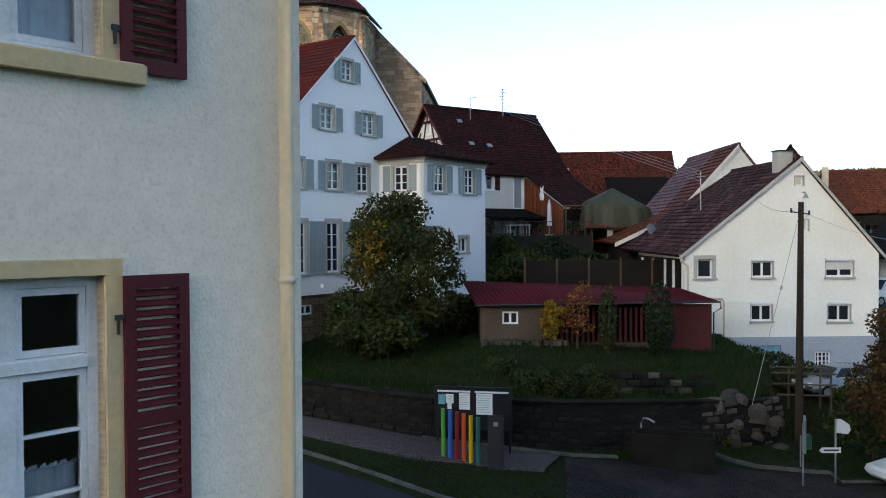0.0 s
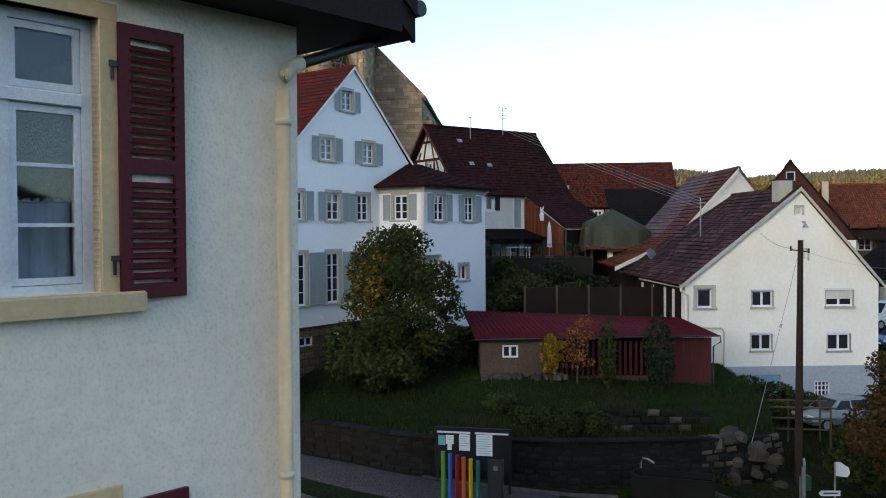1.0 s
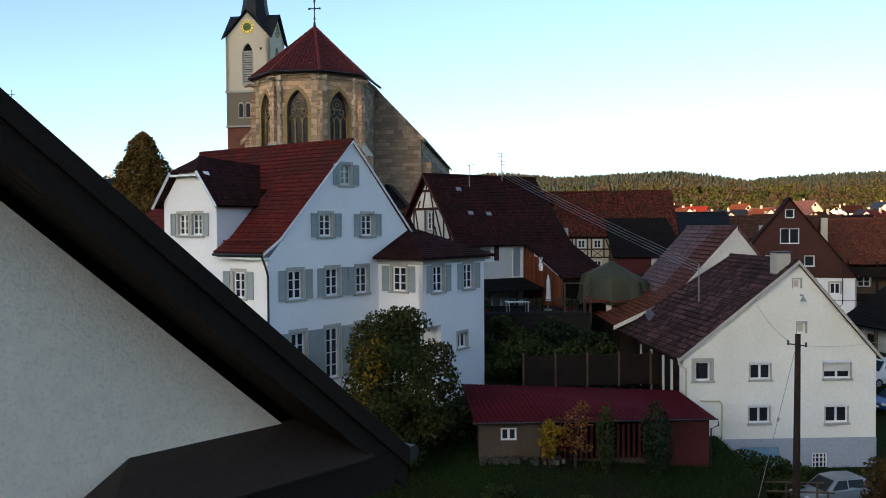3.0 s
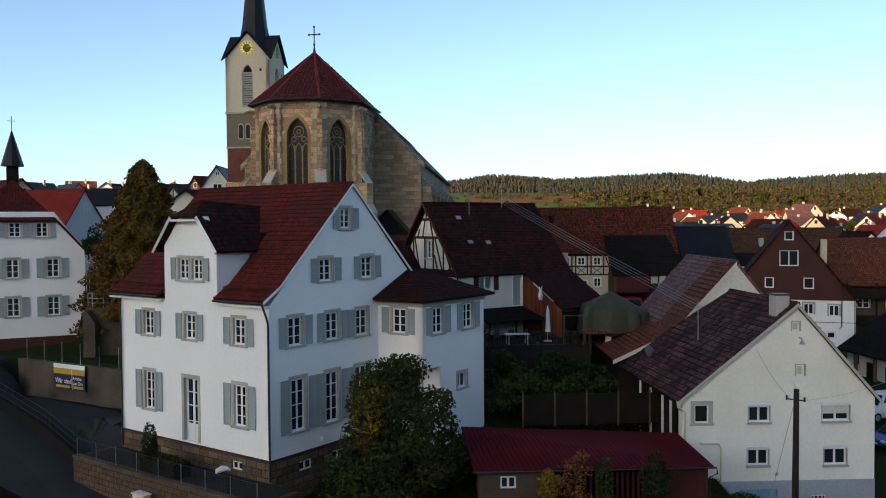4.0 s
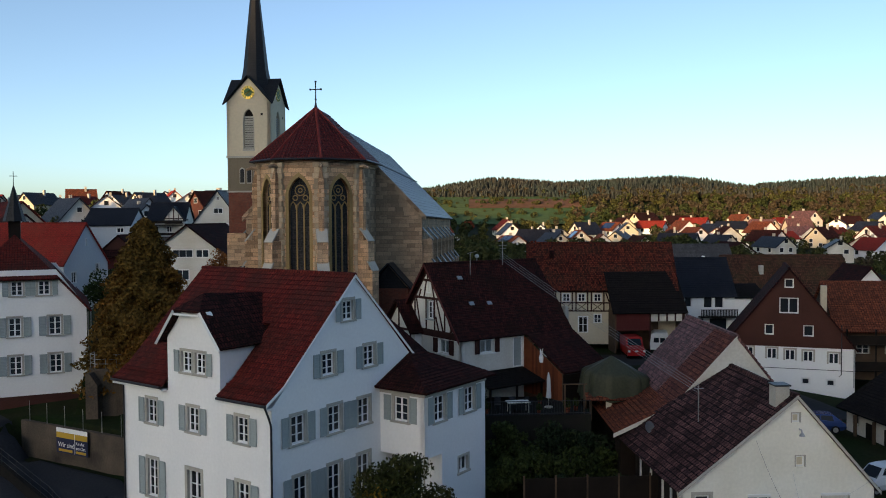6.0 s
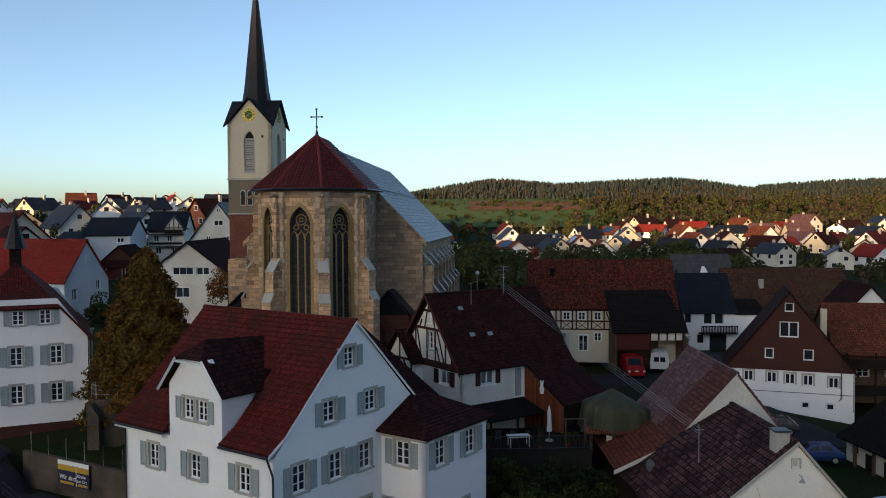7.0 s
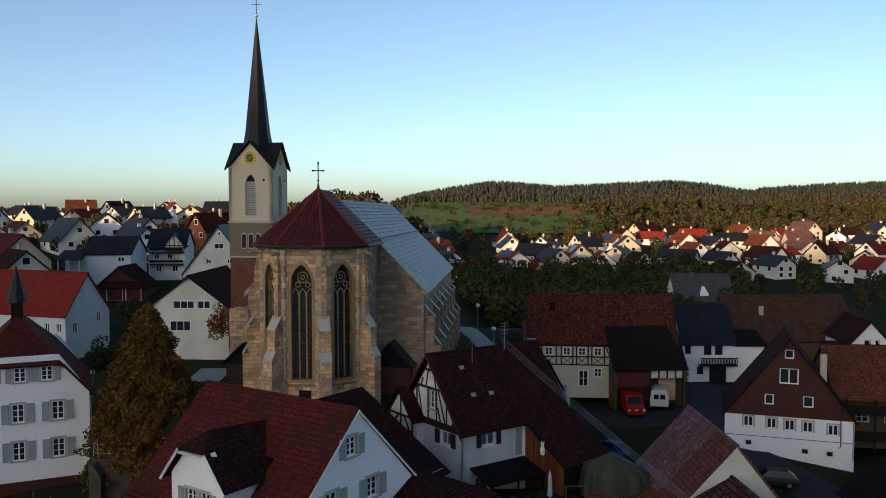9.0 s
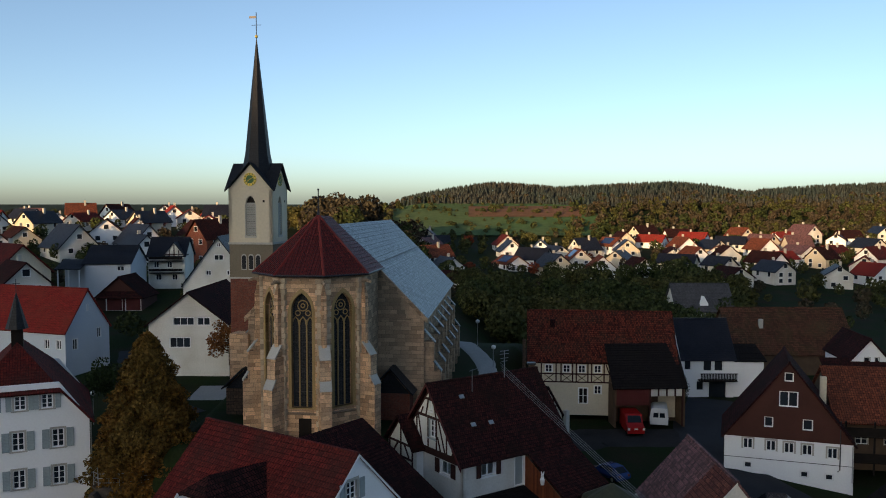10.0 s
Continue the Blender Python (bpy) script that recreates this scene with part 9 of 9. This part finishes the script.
def car(name, m, paint, label, L=4.1, W=1.72, H=1.48, suv=0.0):
    """A hatchback: loft of cross-sections along its length, with cabin, glass, lamps and wheels."""
    c = thing(name, m, label, "car")
    prof = [(0, 0.42, 0.62), (0.12, 0.3, 0.72), (0.9, 0.26, 0.88 + suv), (1.25, 0.26, 0.93 + suv), (3.3, 0.26, 0.96 + suv), (3.85, 0.28, 0.93 + suv), (4.05, 0.36, 0.8), (4.1, 0.45, 0.62)]
    g = Geo()
    for x, zb, zt in prof:
        x *= L / 4.1
        e = 0.12 if 0.2 < x < L - 0.2 else 0.2
        hw = W / 2
        g.v += [(x, -hw + e, zb), (x, -hw, (zb + zt) / 2), (x, -hw + 0.06, zt), (x, hw - 0.06, zt), (x, hw, (zb + zt) / 2), (x, hw - e, zb)]
    n = len(prof)
    g.f += [(i * 6 + k, i * 6 + (k + 1) % 6, (i + 1) * 6 + (k + 1) % 6, (i + 1) * 6 + k) for i in range(n - 1) for k in range(6)] + [tuple(range(5, -1, -1)), tuple(range((n - 1) * 6, n * 6))]
    g.f = [tuple(reversed(f)) for f in g.f]
    part("body", g, paint, c, smooth=False)
    k = L / 4.1
    lo = [(0.95 * k, 0.88 + suv), (1.6 * k, H - 0.06), (2.3 * k, H), (3.2 * k, H - 0.03), (3.85 * k, 0.93 + suv)]
    cab = Geo()
    for x, z in lo:
        hw = W / 2 - 0.1 if z < 1.1 + suv else W / 2 - 0.26
        cab.v += [(x, -hw, z), (x, hw, z)]
    cab.f = [(2 * i, 2 * i + 2, 2 * i + 3, 2 * i + 1) for i in range(4)]
    b0 = len(cab.v)
    cab.v += [(lo[0][0], -W / 2 + 0.1, lo[0][1] - 0.02), (lo[4][0], -W / 2 + 0.1, lo[4][1] - 0.02), (lo[0][0], W / 2 - 0.1, lo[0][1] - 0.02), (lo[4][0], W / 2 - 0.1, lo[4][1] - 0.02)]
    cab.f += [(b0, b0 + 1, 8, 6, 4, 2, 0), (b0 + 3, b0 + 2, 1, 3, 5, 7, 9)]
    part("cabin", cab, paint, c)
    for sgn in (-1, 1):
        y0, y1 = sgn * (W / 2 - 0.125), sgn * (W / 2 - 0.235)
        for xa, xb, xc, xd in ((1.3, 2.2, 2.2, 1.72), (2.28, 3.2, 3.1, 2.28)):
            q = [(xa * k, y0, 0.97 + suv), (xb * k, y0, 0.99 + suv), (xc * k, y1, H - 0.1), (xd * k, y1, H - 0.1)]
            part("side_window", Geo().slab(q if sgn < 0 else q[::-1], 0.012), CAR_GLASS, c)
    part("windscreen", Geo().slab([(0.99 * k, W / 2 - 0.22, 0.94 + suv), (0.99 * k, -W / 2 + 0.22, 0.94 + suv), (1.55 * k, -W / 2 + 0.34, H - 0.09), (1.55 * k, W / 2 - 0.34, H - 0.09)], -0.02), CAR_GLASS, c)
    part("rear_window", Geo().slab([(3.83 * k, -W / 2 + 0.24, 0.97 + suv), (3.83 * k, W / 2 - 0.24, 0.97 + suv), (3.28 * k, W / 2 - 0.34, H - 0.08), (3.28 * k, -W / 2 + 0.34, H - 0.08)], -0.02), CAR_GLASS, c)
    for x in (0.78 * k, 3.3 * k):
        for s in (-1, 1):
            y = s * (W / 2 - 0.1)
            w = part("wheel", Geo().tube([(x, y - 0.1, 0.32), (x, y + 0.1, 0.32)], 0.32, 16), TYRE, c)
            part("rim", Geo().tube([(x, y + s * 0.1, 0.32), (x, y + s * 0.112, 0.32)], 0.2, 12), GREY_METAL, w)
    for y in (-W / 2 + 0.28, W / 2 - 0.28):
        part("headlight", Geo().box(-0.005, y - 0.16, 0.6, 0.14, y + 0.16, 0.73), PAPER, c)
        part("tail_light", Geo().box(L - 0.12, y - 0.12, 0.65, L + 0.004, y + 0.12, 0.85), RED_WOOD, c)
    part("number_plate", Geo().box(-0.02, -0.26, 0.45, -0.003, 0.26, 0.56), PAPER, c)
    return c


def vehicles():
    white, silver = colour("white_car_paint", (0.6, 0.62, 0.64), 0.25), colour("silver_car_paint", (0.28, 0.3, 0.32), 0.25, 0.4)
    grey, blue = colour("dark_grey_car_paint", (0.05, 0.05, 0.052), 0.25, 0.3), colour("blue_car_paint", (0.02, 0.05, 0.16), 0.25, 0.2)
    car("parked_car", pose(17.2, 40.2, height(19, 41) + 0.0, 0, 0, 14), silver, "silver hatchback parked before the white house")
    car("parked_car", pose(16.0, 30.6, height(17.5, 31) + 0.06, 0, 0, 12), white, "white car parked at the kerb")
    car("parked_car", pose(26.6, 72.6, height(28.4, 72.2) + 0.08, 0, 0, -14), grey, "dark grey hatchback parked before the brown-clad house")
    car("parked_car", pose(15.0, 82.0, height(15.5, 80) + 0.06, 0, 0, -60), blue, "blue car parked in the lane")
    car("parked_car", pose(27.2, 54.5, height(29, 55) + 0.05, 0, 0, 20), white, "white off-road car beside the carport", H=1.75, suv=0.12)
    car("parked_car", pose(26.2, 50.5, height(28, 51) + 0.05, 0, 0, 20), blue, "blue car beside the carport")
    car("parked_car", pose(27.2, 65.6, height(28.8, 65.2) + 0.05, 0, 0, -10), blue, "dark blue car parked in the yard")
    v = thing("red_van", pose(20.8, 94.0, height(21.7, 95) + 0.08), "red delivery van standing in the barn yard", "van")
    body = [(0, 0.35), (4.6, 0.35), (4.6, 2.2), (1.4, 2.25), (0.85, 1.35), (0, 1.1)]
    red = colour("bright_red_van_paint", (0.35, 0.012, 0.012), 0.3)
    part("body", Geo().prism(body, -0.95, 0.95, pose(0.95, 0, 0, 0, 0, 90)), red, v)
    part("windscreen", Geo().slab([(0.15, 0.83, 1.42), (1.75, 0.83, 1.42), (1.68, 1.32, 2.12), (0.22, 1.32, 2.12)], 0.02), CAR_GLASS, v)
    for x in (0.1, 1.8):
        part("headlight", Geo().box(x - 0.1, -0.02, 0.75, x + 0.15, 0.05, 0.98), PAPER, v)
        for y in (0.8, 3.7):
            part("wheel", Geo().tube([(x - 0.1, y, 0.33), (x + 0.1, y, 0.33)], 0.33, 14), TYRE, v)
    part("bonnet_sign", Geo().box(0.75, -0.012, 0.8, 1.15, 0.0, 0.95), PAPER, v)
    c = thing("caravan", pose(24.2, 97.6, height(25, 98) + 0.05, 0, 0, -14), "small white caravan under the barn roof", "caravan")
    side = [(0, 0.5), (2.05, 0.5), (2.1, 1.3), (1.95, 2.3), (1.7, 2.45), (0.35, 2.45), (0.1, 2.3), (-0.05, 1.3)]
    part("body", Geo().prism(side, 0, 3.6), PAPER, c)
    part("window", Geo().prism([(0.35, 1.35), (0.95, 1.35), (0.95, 1.9), (0.4, 1.9)], -0.02, 0.03), CAR_GLASS, c)
    part("window", Geo().prism([(1.1, 1.35), (1.7, 1.35), (1.65, 1.9), (1.1, 1.9)], -0.02, 0.03), CAR_GLASS, c)
    for x in (0.15, 1.85):
        part("wheel", Geo().tube([(x - 0.08, 1.8, 0.32), (x + 0.08, 1.8, 0.32)], 0.32, 14), TYRE, c)


def shed():
    s = thing("garden_shed", pose(1.6, 39.05, 4.4, 0, 0, 0.9), "long garden shed with dark red sheet-metal roof", "shed")
    L, D = 11.15, 5.0
    def fz(x):
        return 2.33 + 0.1 * x / L
    def bz(x):
        return 3.13 - 0.45 * x / L
    part("roof", Geo().slab([(-0.15, -0.3, fz(0)), (L, -0.3, fz(L)), (L - 0.2, D, bz(L)), (-0.55, D, bz(0))], 0.05), RED_SHEET, s, "dark red ribbed metal sheets")
    for k in range(45):
        x = -0.12 + k * 0.25
        xb = -0.5 + k * 0.252
        part("roof_rib", Geo().tube([(x, -0.31, fz(x) + 0.01), (xb, D, bz(xb) + 0.012)], 0.018, 4), RED_SHEET, s)
    part("gutter", Geo().tube([(-0.2, -0.36, fz(0) - 0.06), (L + 0.1, -0.36, fz(L) - 0.06), (L + 0.15, -0.3, fz(L) - 0.35), (L - 0.1, 0, fz(L) - 0.6), (L - 0.1, 0, 0)], 0.04, 8), DARK_METAL, s)
    part("block_wall", Geo().wall([(0.1, 0), (3.0, 0), (3.0, 2.25), (0.1, 2.25)], [rect(1.5, 1.35, 1.95, 0.75)], 0.1, 0.3), CONCRETE, s, "bare rendered block wall")
    window(s, pose(0, 0.1, 0), 1.5, 1.35, 0.75, 0.6, 2, 1, 0.0, depth=0.06, sill=False, pane_mat=DARK_GLASS)
    part("side_wall", Geo().box(0.1, 0.3, -0.5, 0.3, D - 0.2, 2.4), CONCRETE, s)
    part("back_wall", Geo().box(0.3, D - 0.4, -0.5, L - 0.3, D - 0.2, 2.55), CONCRETE, s)
    part("plinth", Geo().box(3.0, 0.0, -0.5, 8.4, 0.3, 0.45), CONCRETE, s)
    # dark sheet added inside, so the picket gaps look shaded
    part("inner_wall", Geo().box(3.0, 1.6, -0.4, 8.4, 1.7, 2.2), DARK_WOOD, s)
    for k in range(21):
        x = 3.1 + k * 0.25
        part("picket", Geo().box(x, 0.02, 0.45, x + 0.12, 0.05, 2.1), RED_WOOD, s)
    for x in (3.02, 5.7, 8.35):
        part("post", Geo().box(x, 0.06, 0, x + 0.12, 0.18, 2.3), BROWN_WOOD, s)
    for k in range(13):
        x = 8.5 + k * 0.19
        part("board", Geo().box(x, 0.0 + 0.01 * (k % 2), -0.1, x + 0.18, 0.04 + 0.01 * (k % 2), 2.25), RED_WOOD, s)
    st = thing("stone_heap", pose(1.8, 38.6, height(2.4, 38.6)), "loose pale stones along the shed foot", "stones", kind="stuff")
    g = Geo()
    rng = random.Random(8)
    for k in range(40):
        x, y, r = rng.uniform(-0.3, 4.0), rng.uniform(-0.3, 0.4), rng.uniform(0.06, 0.2)
        g.column([(x + r * math.cos(a) * rng.uniform(0.7, 1.2), y + r * math.sin(a)) for a in np.linspace(0, 5.2, 6)], -0.1, r * 0.8)
    part("stones", g, PALE_STONE, st)


def garden_bits():
    f = thing("board_fence", pose(4.6, 47.6, 7.0, 0, 0, 4), "dark wooden board fence behind the shed", "fence")
    for k in range(5):
        x = k * 1.85
        part("fence_panel", Geo().box(x + 0.06, 0, -0.3, x + 1.8, 0.03, 1.45), DARK_WOOD, f)
        part("fence_post", Geo().box(x - 0.05, -0.03, -0.4, x + 0.05, 0.07, 1.6), BROWN_WOOD, f)
    t = thing("terrace", pose(2.6, 57.0, 9.85, 0, 0, 3), "raised terrace before the half-timbered house", "terrace")
    part("slab", Geo().box(0, 0, -0.2, 7.6, 6.0, 0), WALL_STONE, t)
    part("terrace_wall", Geo().box(0, 0, -3.2, 7.6, 0.3, -0.2), WALL_STONE, t)
    r = thing("terrace_railing", pose(2.6, 57.0, 9.86, 0, 0, 3), "dark metal railing along the terrace", "railing")
    for z in (0.1, 0.95):
        part("rail", Geo().tube([(0, 0.05, z), (7.6, 0.05, z)], 0.025, 6), DARK_METAL, r)
    for k in range(40):
        part("baluster", shared(("baluster",), lambda: Geo().tube([(0, 0, 0), (0, 0, 0.95)], 0.012, 5), DARK_METAL), None, r, m=pose(0.1 + k * 0.19, 0.05, 0))
    u = thing("folded_parasol", pose(7.5, 59.5, 9.86), "white folded parasol on the terrace", "parasol")
    part("cover", Geo().tube([(0, 0, 0.7), (0.02, 0, 1.2), (0, 0, 2.1), (0, 0, 2.55)], [0.2, 0.16, 0.13, 0.03], 10), PAPER, u)
    part("pole", Geo().tube([(0, 0, 0), (0, 0, 0.8)], 0.03, 8), GREY_METAL, u)
    part("foot", Geo().tube([(0, 0, 0), (0, 0, 0.08)], 0.3, 12), TRIM_STONE, u)
    for k in range(3):
        c = thing("garden_chair", pose(3.8 + k * 1.1, 58.6, 9.86, 0, 0, 20 * k), "dark garden chair on the terrace", "chair", "terrace chairs")
        part("seat", Geo().box(-0.22, -0.22, 0.42, 0.22, 0.22, 0.46), DARK_METAL, c)
        part("backrest", Geo().box(-0.22, 0.2, 0.46, 0.22, 0.24, 0.95), DARK_METAL, c)
        for x in (-0.2, 0.17):
            for y in (-0.2, 0.19):
                part("leg", Geo().box(x, y, 0, x + 0.03, y + 0.03, 0.42), DARK_METAL, c)
    tb = thing("garden_table", pose(5.2, 58.2, 9.86, 0, 0, 10), "pale garden table on the terrace", "table")
    part("tabletop", Geo().bevbox(-0.8, -0.45, 0.7, 0.8, 0.45, 0.75, 0.015), OLD_WHITE, tb)
    for x in (-0.7, 0.64):
        for y in (-0.38, 0.32):
            part("leg", Geo().box(x, y, 0, x + 0.06, y + 0.06, 0.699), OLD_WHITE, tb)
    for k, (x, y, sc) in enumerate(((3.0, 57.7, 1.0), (6.6, 57.6, 0.8), (8.6, 57.9, 1.2), (9.3, 58.6, 1.0), (7.0, 60.6, 0.9))):
        pt = thing("potted_plant", pose(x, y, 9.86), "dark leafy plant in a clay pot on the terrace", "plant", "terrace plants")
        part("pot", Geo().tube([(0, 0, 0), (0, 0, 0.32 * sc)], [0.13 * sc, 0.19 * sc], 10), TILE_ORANGE, pt)
        rg = np.random.default_rng(90 + k)
        pp, nn = crown_points(rg, 260, [(0, 0, 0.55 * sc, 0.26 * sc, 0.26 * sc, 0.35 * sc)])
        part("foliage", leaf_cloud(rg, pp, nn, 0.07), LEAF_GREEN, pt)
    pg = thing("pergola", pose(8.4, 57.6, 9.86, 0, 0, 3), "thin wooden posts with a crossbar at the terrace edge", "pergola")
    for x in (0, 1.35):
        part("post", Geo().box(x - 0.05, -0.05, 0, x + 0.05, 0.05, 2.0), BROWN_WOOD, pg)
    part("crossbar", Geo().box(-0.2, -0.04, 2.002, 1.55, 0.04, 2.08), BROWN_WOOD, pg)
    # tarpaulin heap
    h = thing("covered_stack", pose(12.6, 61.2, 8.8), "tall stack under a creased dark green tarpaulin", "stack")
    part("frame", Geo().box(-2.1, -1.3, 0, -1.9, -1.1, 1.9).box(1.9, -1.3, 0, 2.1, -1.1, 1.9).box(-2.1, 1.1, 0, -1.9, 1.3, 1.9).box(1.9, 1.1, 0, 2.1, 1.3, 1.9).box(-2.2, -1.4, 1.75, 2.2, 1.4, 1.95), BROWN_WOOD, h)
    part("whitewashed_post", Geo().box(-0.9, -1.4, 0, -0.5, -1.2, 1.7).box(0.7, -1.4, 0, 1.0, -1.2, 1.7), OLD_WHITE, h)
    part("eave_tiles", Geo().slab([(-2.4, -1.9, 1.6), (2.4, -1.9, 1.6), (2.4, -1.1, 2.0), (-2.4, -1.1, 2.0)], 0.06), TILE_ORANGE, h)
    g = Geo()
    nu, nv = 72, 14
    for j in range(nv + 1):
        v = j / nv
        for i in range(nu):
            a = 2 * math.pi * i / nu
            # steep pleated sides below, a low tented top above; the peak stands off centre
            side = min(1, v / 0.45)
            top = max(0, (v - 0.45) / 0.55)
            fold = 1 + (0.06 * math.sin(a * 11 + 1.3) + 0.035 * math.sin(a * 25 + 3 * v)) * (1 - top) + 0.025 * math.sin(a * 6) * top * (1 - top) * 4
            rr = (1.04 - 0.12 * side) * (1 - top)
            sq = lambda c: math.copysign(abs(c) ** 0.75, c)
            x, y = 2.5 * rr * fold * sq(math.cos(a)) - 0.25 * top, 1.65 * rr * fold * sq(math.sin(a))
            hem = 0.16 * math.sin(a * 5 + 0.7) * (1 - side)
            g.v.append((x, y, 1.55 + 1.65 * side + 1.3 * top + hem + (0.06 * math.sin(a * 7) - 0.25 * math.cos(a)) * side * (1 - top)))
    g.f = [(j * nu + i, j * nu + (i + 1) % nu, (j + 1) * nu + (i + 1) % nu, (j + 1) * nu + i) for j in range(nv) for i in range(nu)]
    part("tarpaulin", g, TARP, h, "creased green tarpaulin", smooth=True)
    # timber frame with vine before the white house
    fr = thing("timber_frame", pose(14.1, 38.2, 1.6), "rough timber frame in the yard", "frame")
    for x in (0.55, 2.1, 3.6):
        for y in (0, 1.1):
            part("post", Geo().tube([(x, y, 0), (x, y, 1.95)], 0.05, 7), BROWN_WOOD, fr)
    for z in (0.9, 1.4, 1.9):
        part("rail", Geo().tube([(0.1, 0, z + 0.1), (3.9, 0, z - 0.02)], 0.045, 6), BROWN_WOOD, fr)
    part("rail", Geo().tube([(-0.2, 1.1, 2.1), (3.9, 1.1, 2.0)], 0.045, 6), BROWN_WOOD, fr)
    v = thing("climbing_vine", pose(13.6, 43.2, 2.4), "green vine covering the foot of the house", "vine")
    rng = np.random.default_rng(41)
    pts, nrm = crown_points(rng, 5200, [(0.8, 0.2, 1.1, 1.0, 0.6, 0.6), (2.0, 0.0, 1.15, 1.1, 0.7, 0.65), (3.3, -0.1, 0.95, 1.2, 0.7, 0.55), (4.6, -0.1, 0.6, 1.1, 0.7, 0.5), (1.6, -1.5, 0.5, 1.6, 1.2, 0.6), (3.6, -1.6, 0.3, 1.6, 1.2, 0.5)])
    part("leaves", leaf_cloud(rng, pts, nrm, 0.1), LEAF_GREEN, v)
    part("stem", Geo().tube([(0.2, 0.5, -1), (1.0, 0.4, 0.9), (3.0, 0.3, 0.9), (5.0, 0.3, 0.4)], 0.04, 6), BARK, v)
    # street lamps
    for x, y, z, hh in ((4.35, 109.2, 14.2, 3.2), (5.7, 97.0, 11.5, 2.6), (-36.0, 85.0, 11.5, 3.0)):
        l = thing("street_lamp", pose(x, y, height(x, y)), "street lamp with white globe", "lamp", "globe lamps")
        part("post", Geo().tube([(0, 0, 0), (0, 0, hh)], 0.05, 8), GREY_METAL, l)
        part("globe", Geo().tube([(0, 0, hh), (0, 0, hh + 0.12), (0, 0, hh + 0.3), (0, 0, hh + 0.45), (0, 0, hh + 0.52)], [0.08, 0.24, 0.28, 0.2, 0.03], 12), PAPER, l, smooth=True)
    zl = height(-9.9, 38.3)
    p = thing("street_lamp", pose(-9.9, 38.3, zl), "street lamp with pale curved head", "lamp")
    part("post", Geo().tube([(0, 0, -0.2), (0, 0, 6.9 - zl)], 0.05, 8), DARK_METAL, p)
    part("lamp_head", Geo().tube([(0.12, 0, 6.98 - zl), (-0.05, 0, 7.06 - zl), (-0.3, 0, 7.05 - zl), (-0.5, 0, 6.93 - zl), (-0.58, 0, 6.82 - zl)], [0.03, 0.1, 0.15, 0.12, 0.04], 10), PAPER, p, smooth=True)


notice_board()
trough()
utility_pole()
signs()
vehicles()
shed()
garden_bits()


# ---------------------------------------------------------------- grass in the garden and on the verges
GRASS_BLADE = leaf_mat("grass_blades", (0.016, 0.036, 0.006), (0.03, 0.028, 0.009))


def grass():
    rng = np.random.default_rng(77)
    g = Geo()
    n = 0
    vs = []
    while n < 60000:
        x, y = rng.uniform(-9.5, 22), rng.uniform(26, 50)
        d = y - wall_line(x)
        lawn = d > 0.5 if x < 14.4 else y > 32.4
        verge = (x < 4.0 and interp(x, (-9.5, -7, -5.14, -3.46, 0, 3.6), (34.0, 32.3, 31.2, 30.5, 30.2, 30.4)) > y > interp(x, (-9.2, -7, -4.86, -1.56, 3.6), (33.0, 31.1, 29.6, 27.6, 25.4))) or (x > 4.8 and 32.8 < y and d < 0)
        if not (lawn or verge):
            continue
        z = height(x, y)
        h = rng.uniform(0.07, 0.2) * (2.2 if 0.5 < d < 2.0 else 1) * (0.7 if verge else 1)
        a = rng.uniform(0, 6.28)
        w = 0.02
        lx, ly = rng.normal(0, 0.06, 2)
        vs += [(x - w * math.cos(a), y - w * math.sin(a), z), (x + w * math.cos(a), y + w * math.sin(a), z), (x + lx, y + ly, z + h)]
        n += 1
    g.v = vs
    g.f = [(3 * i, 3 * i + 1, 3 * i + 2) for i in range(n)]
    tagged(part("grass", g, GRASS_BLADE, None), "rough grass in the garden and on the verges", "grass", kind="stuff")


grass()
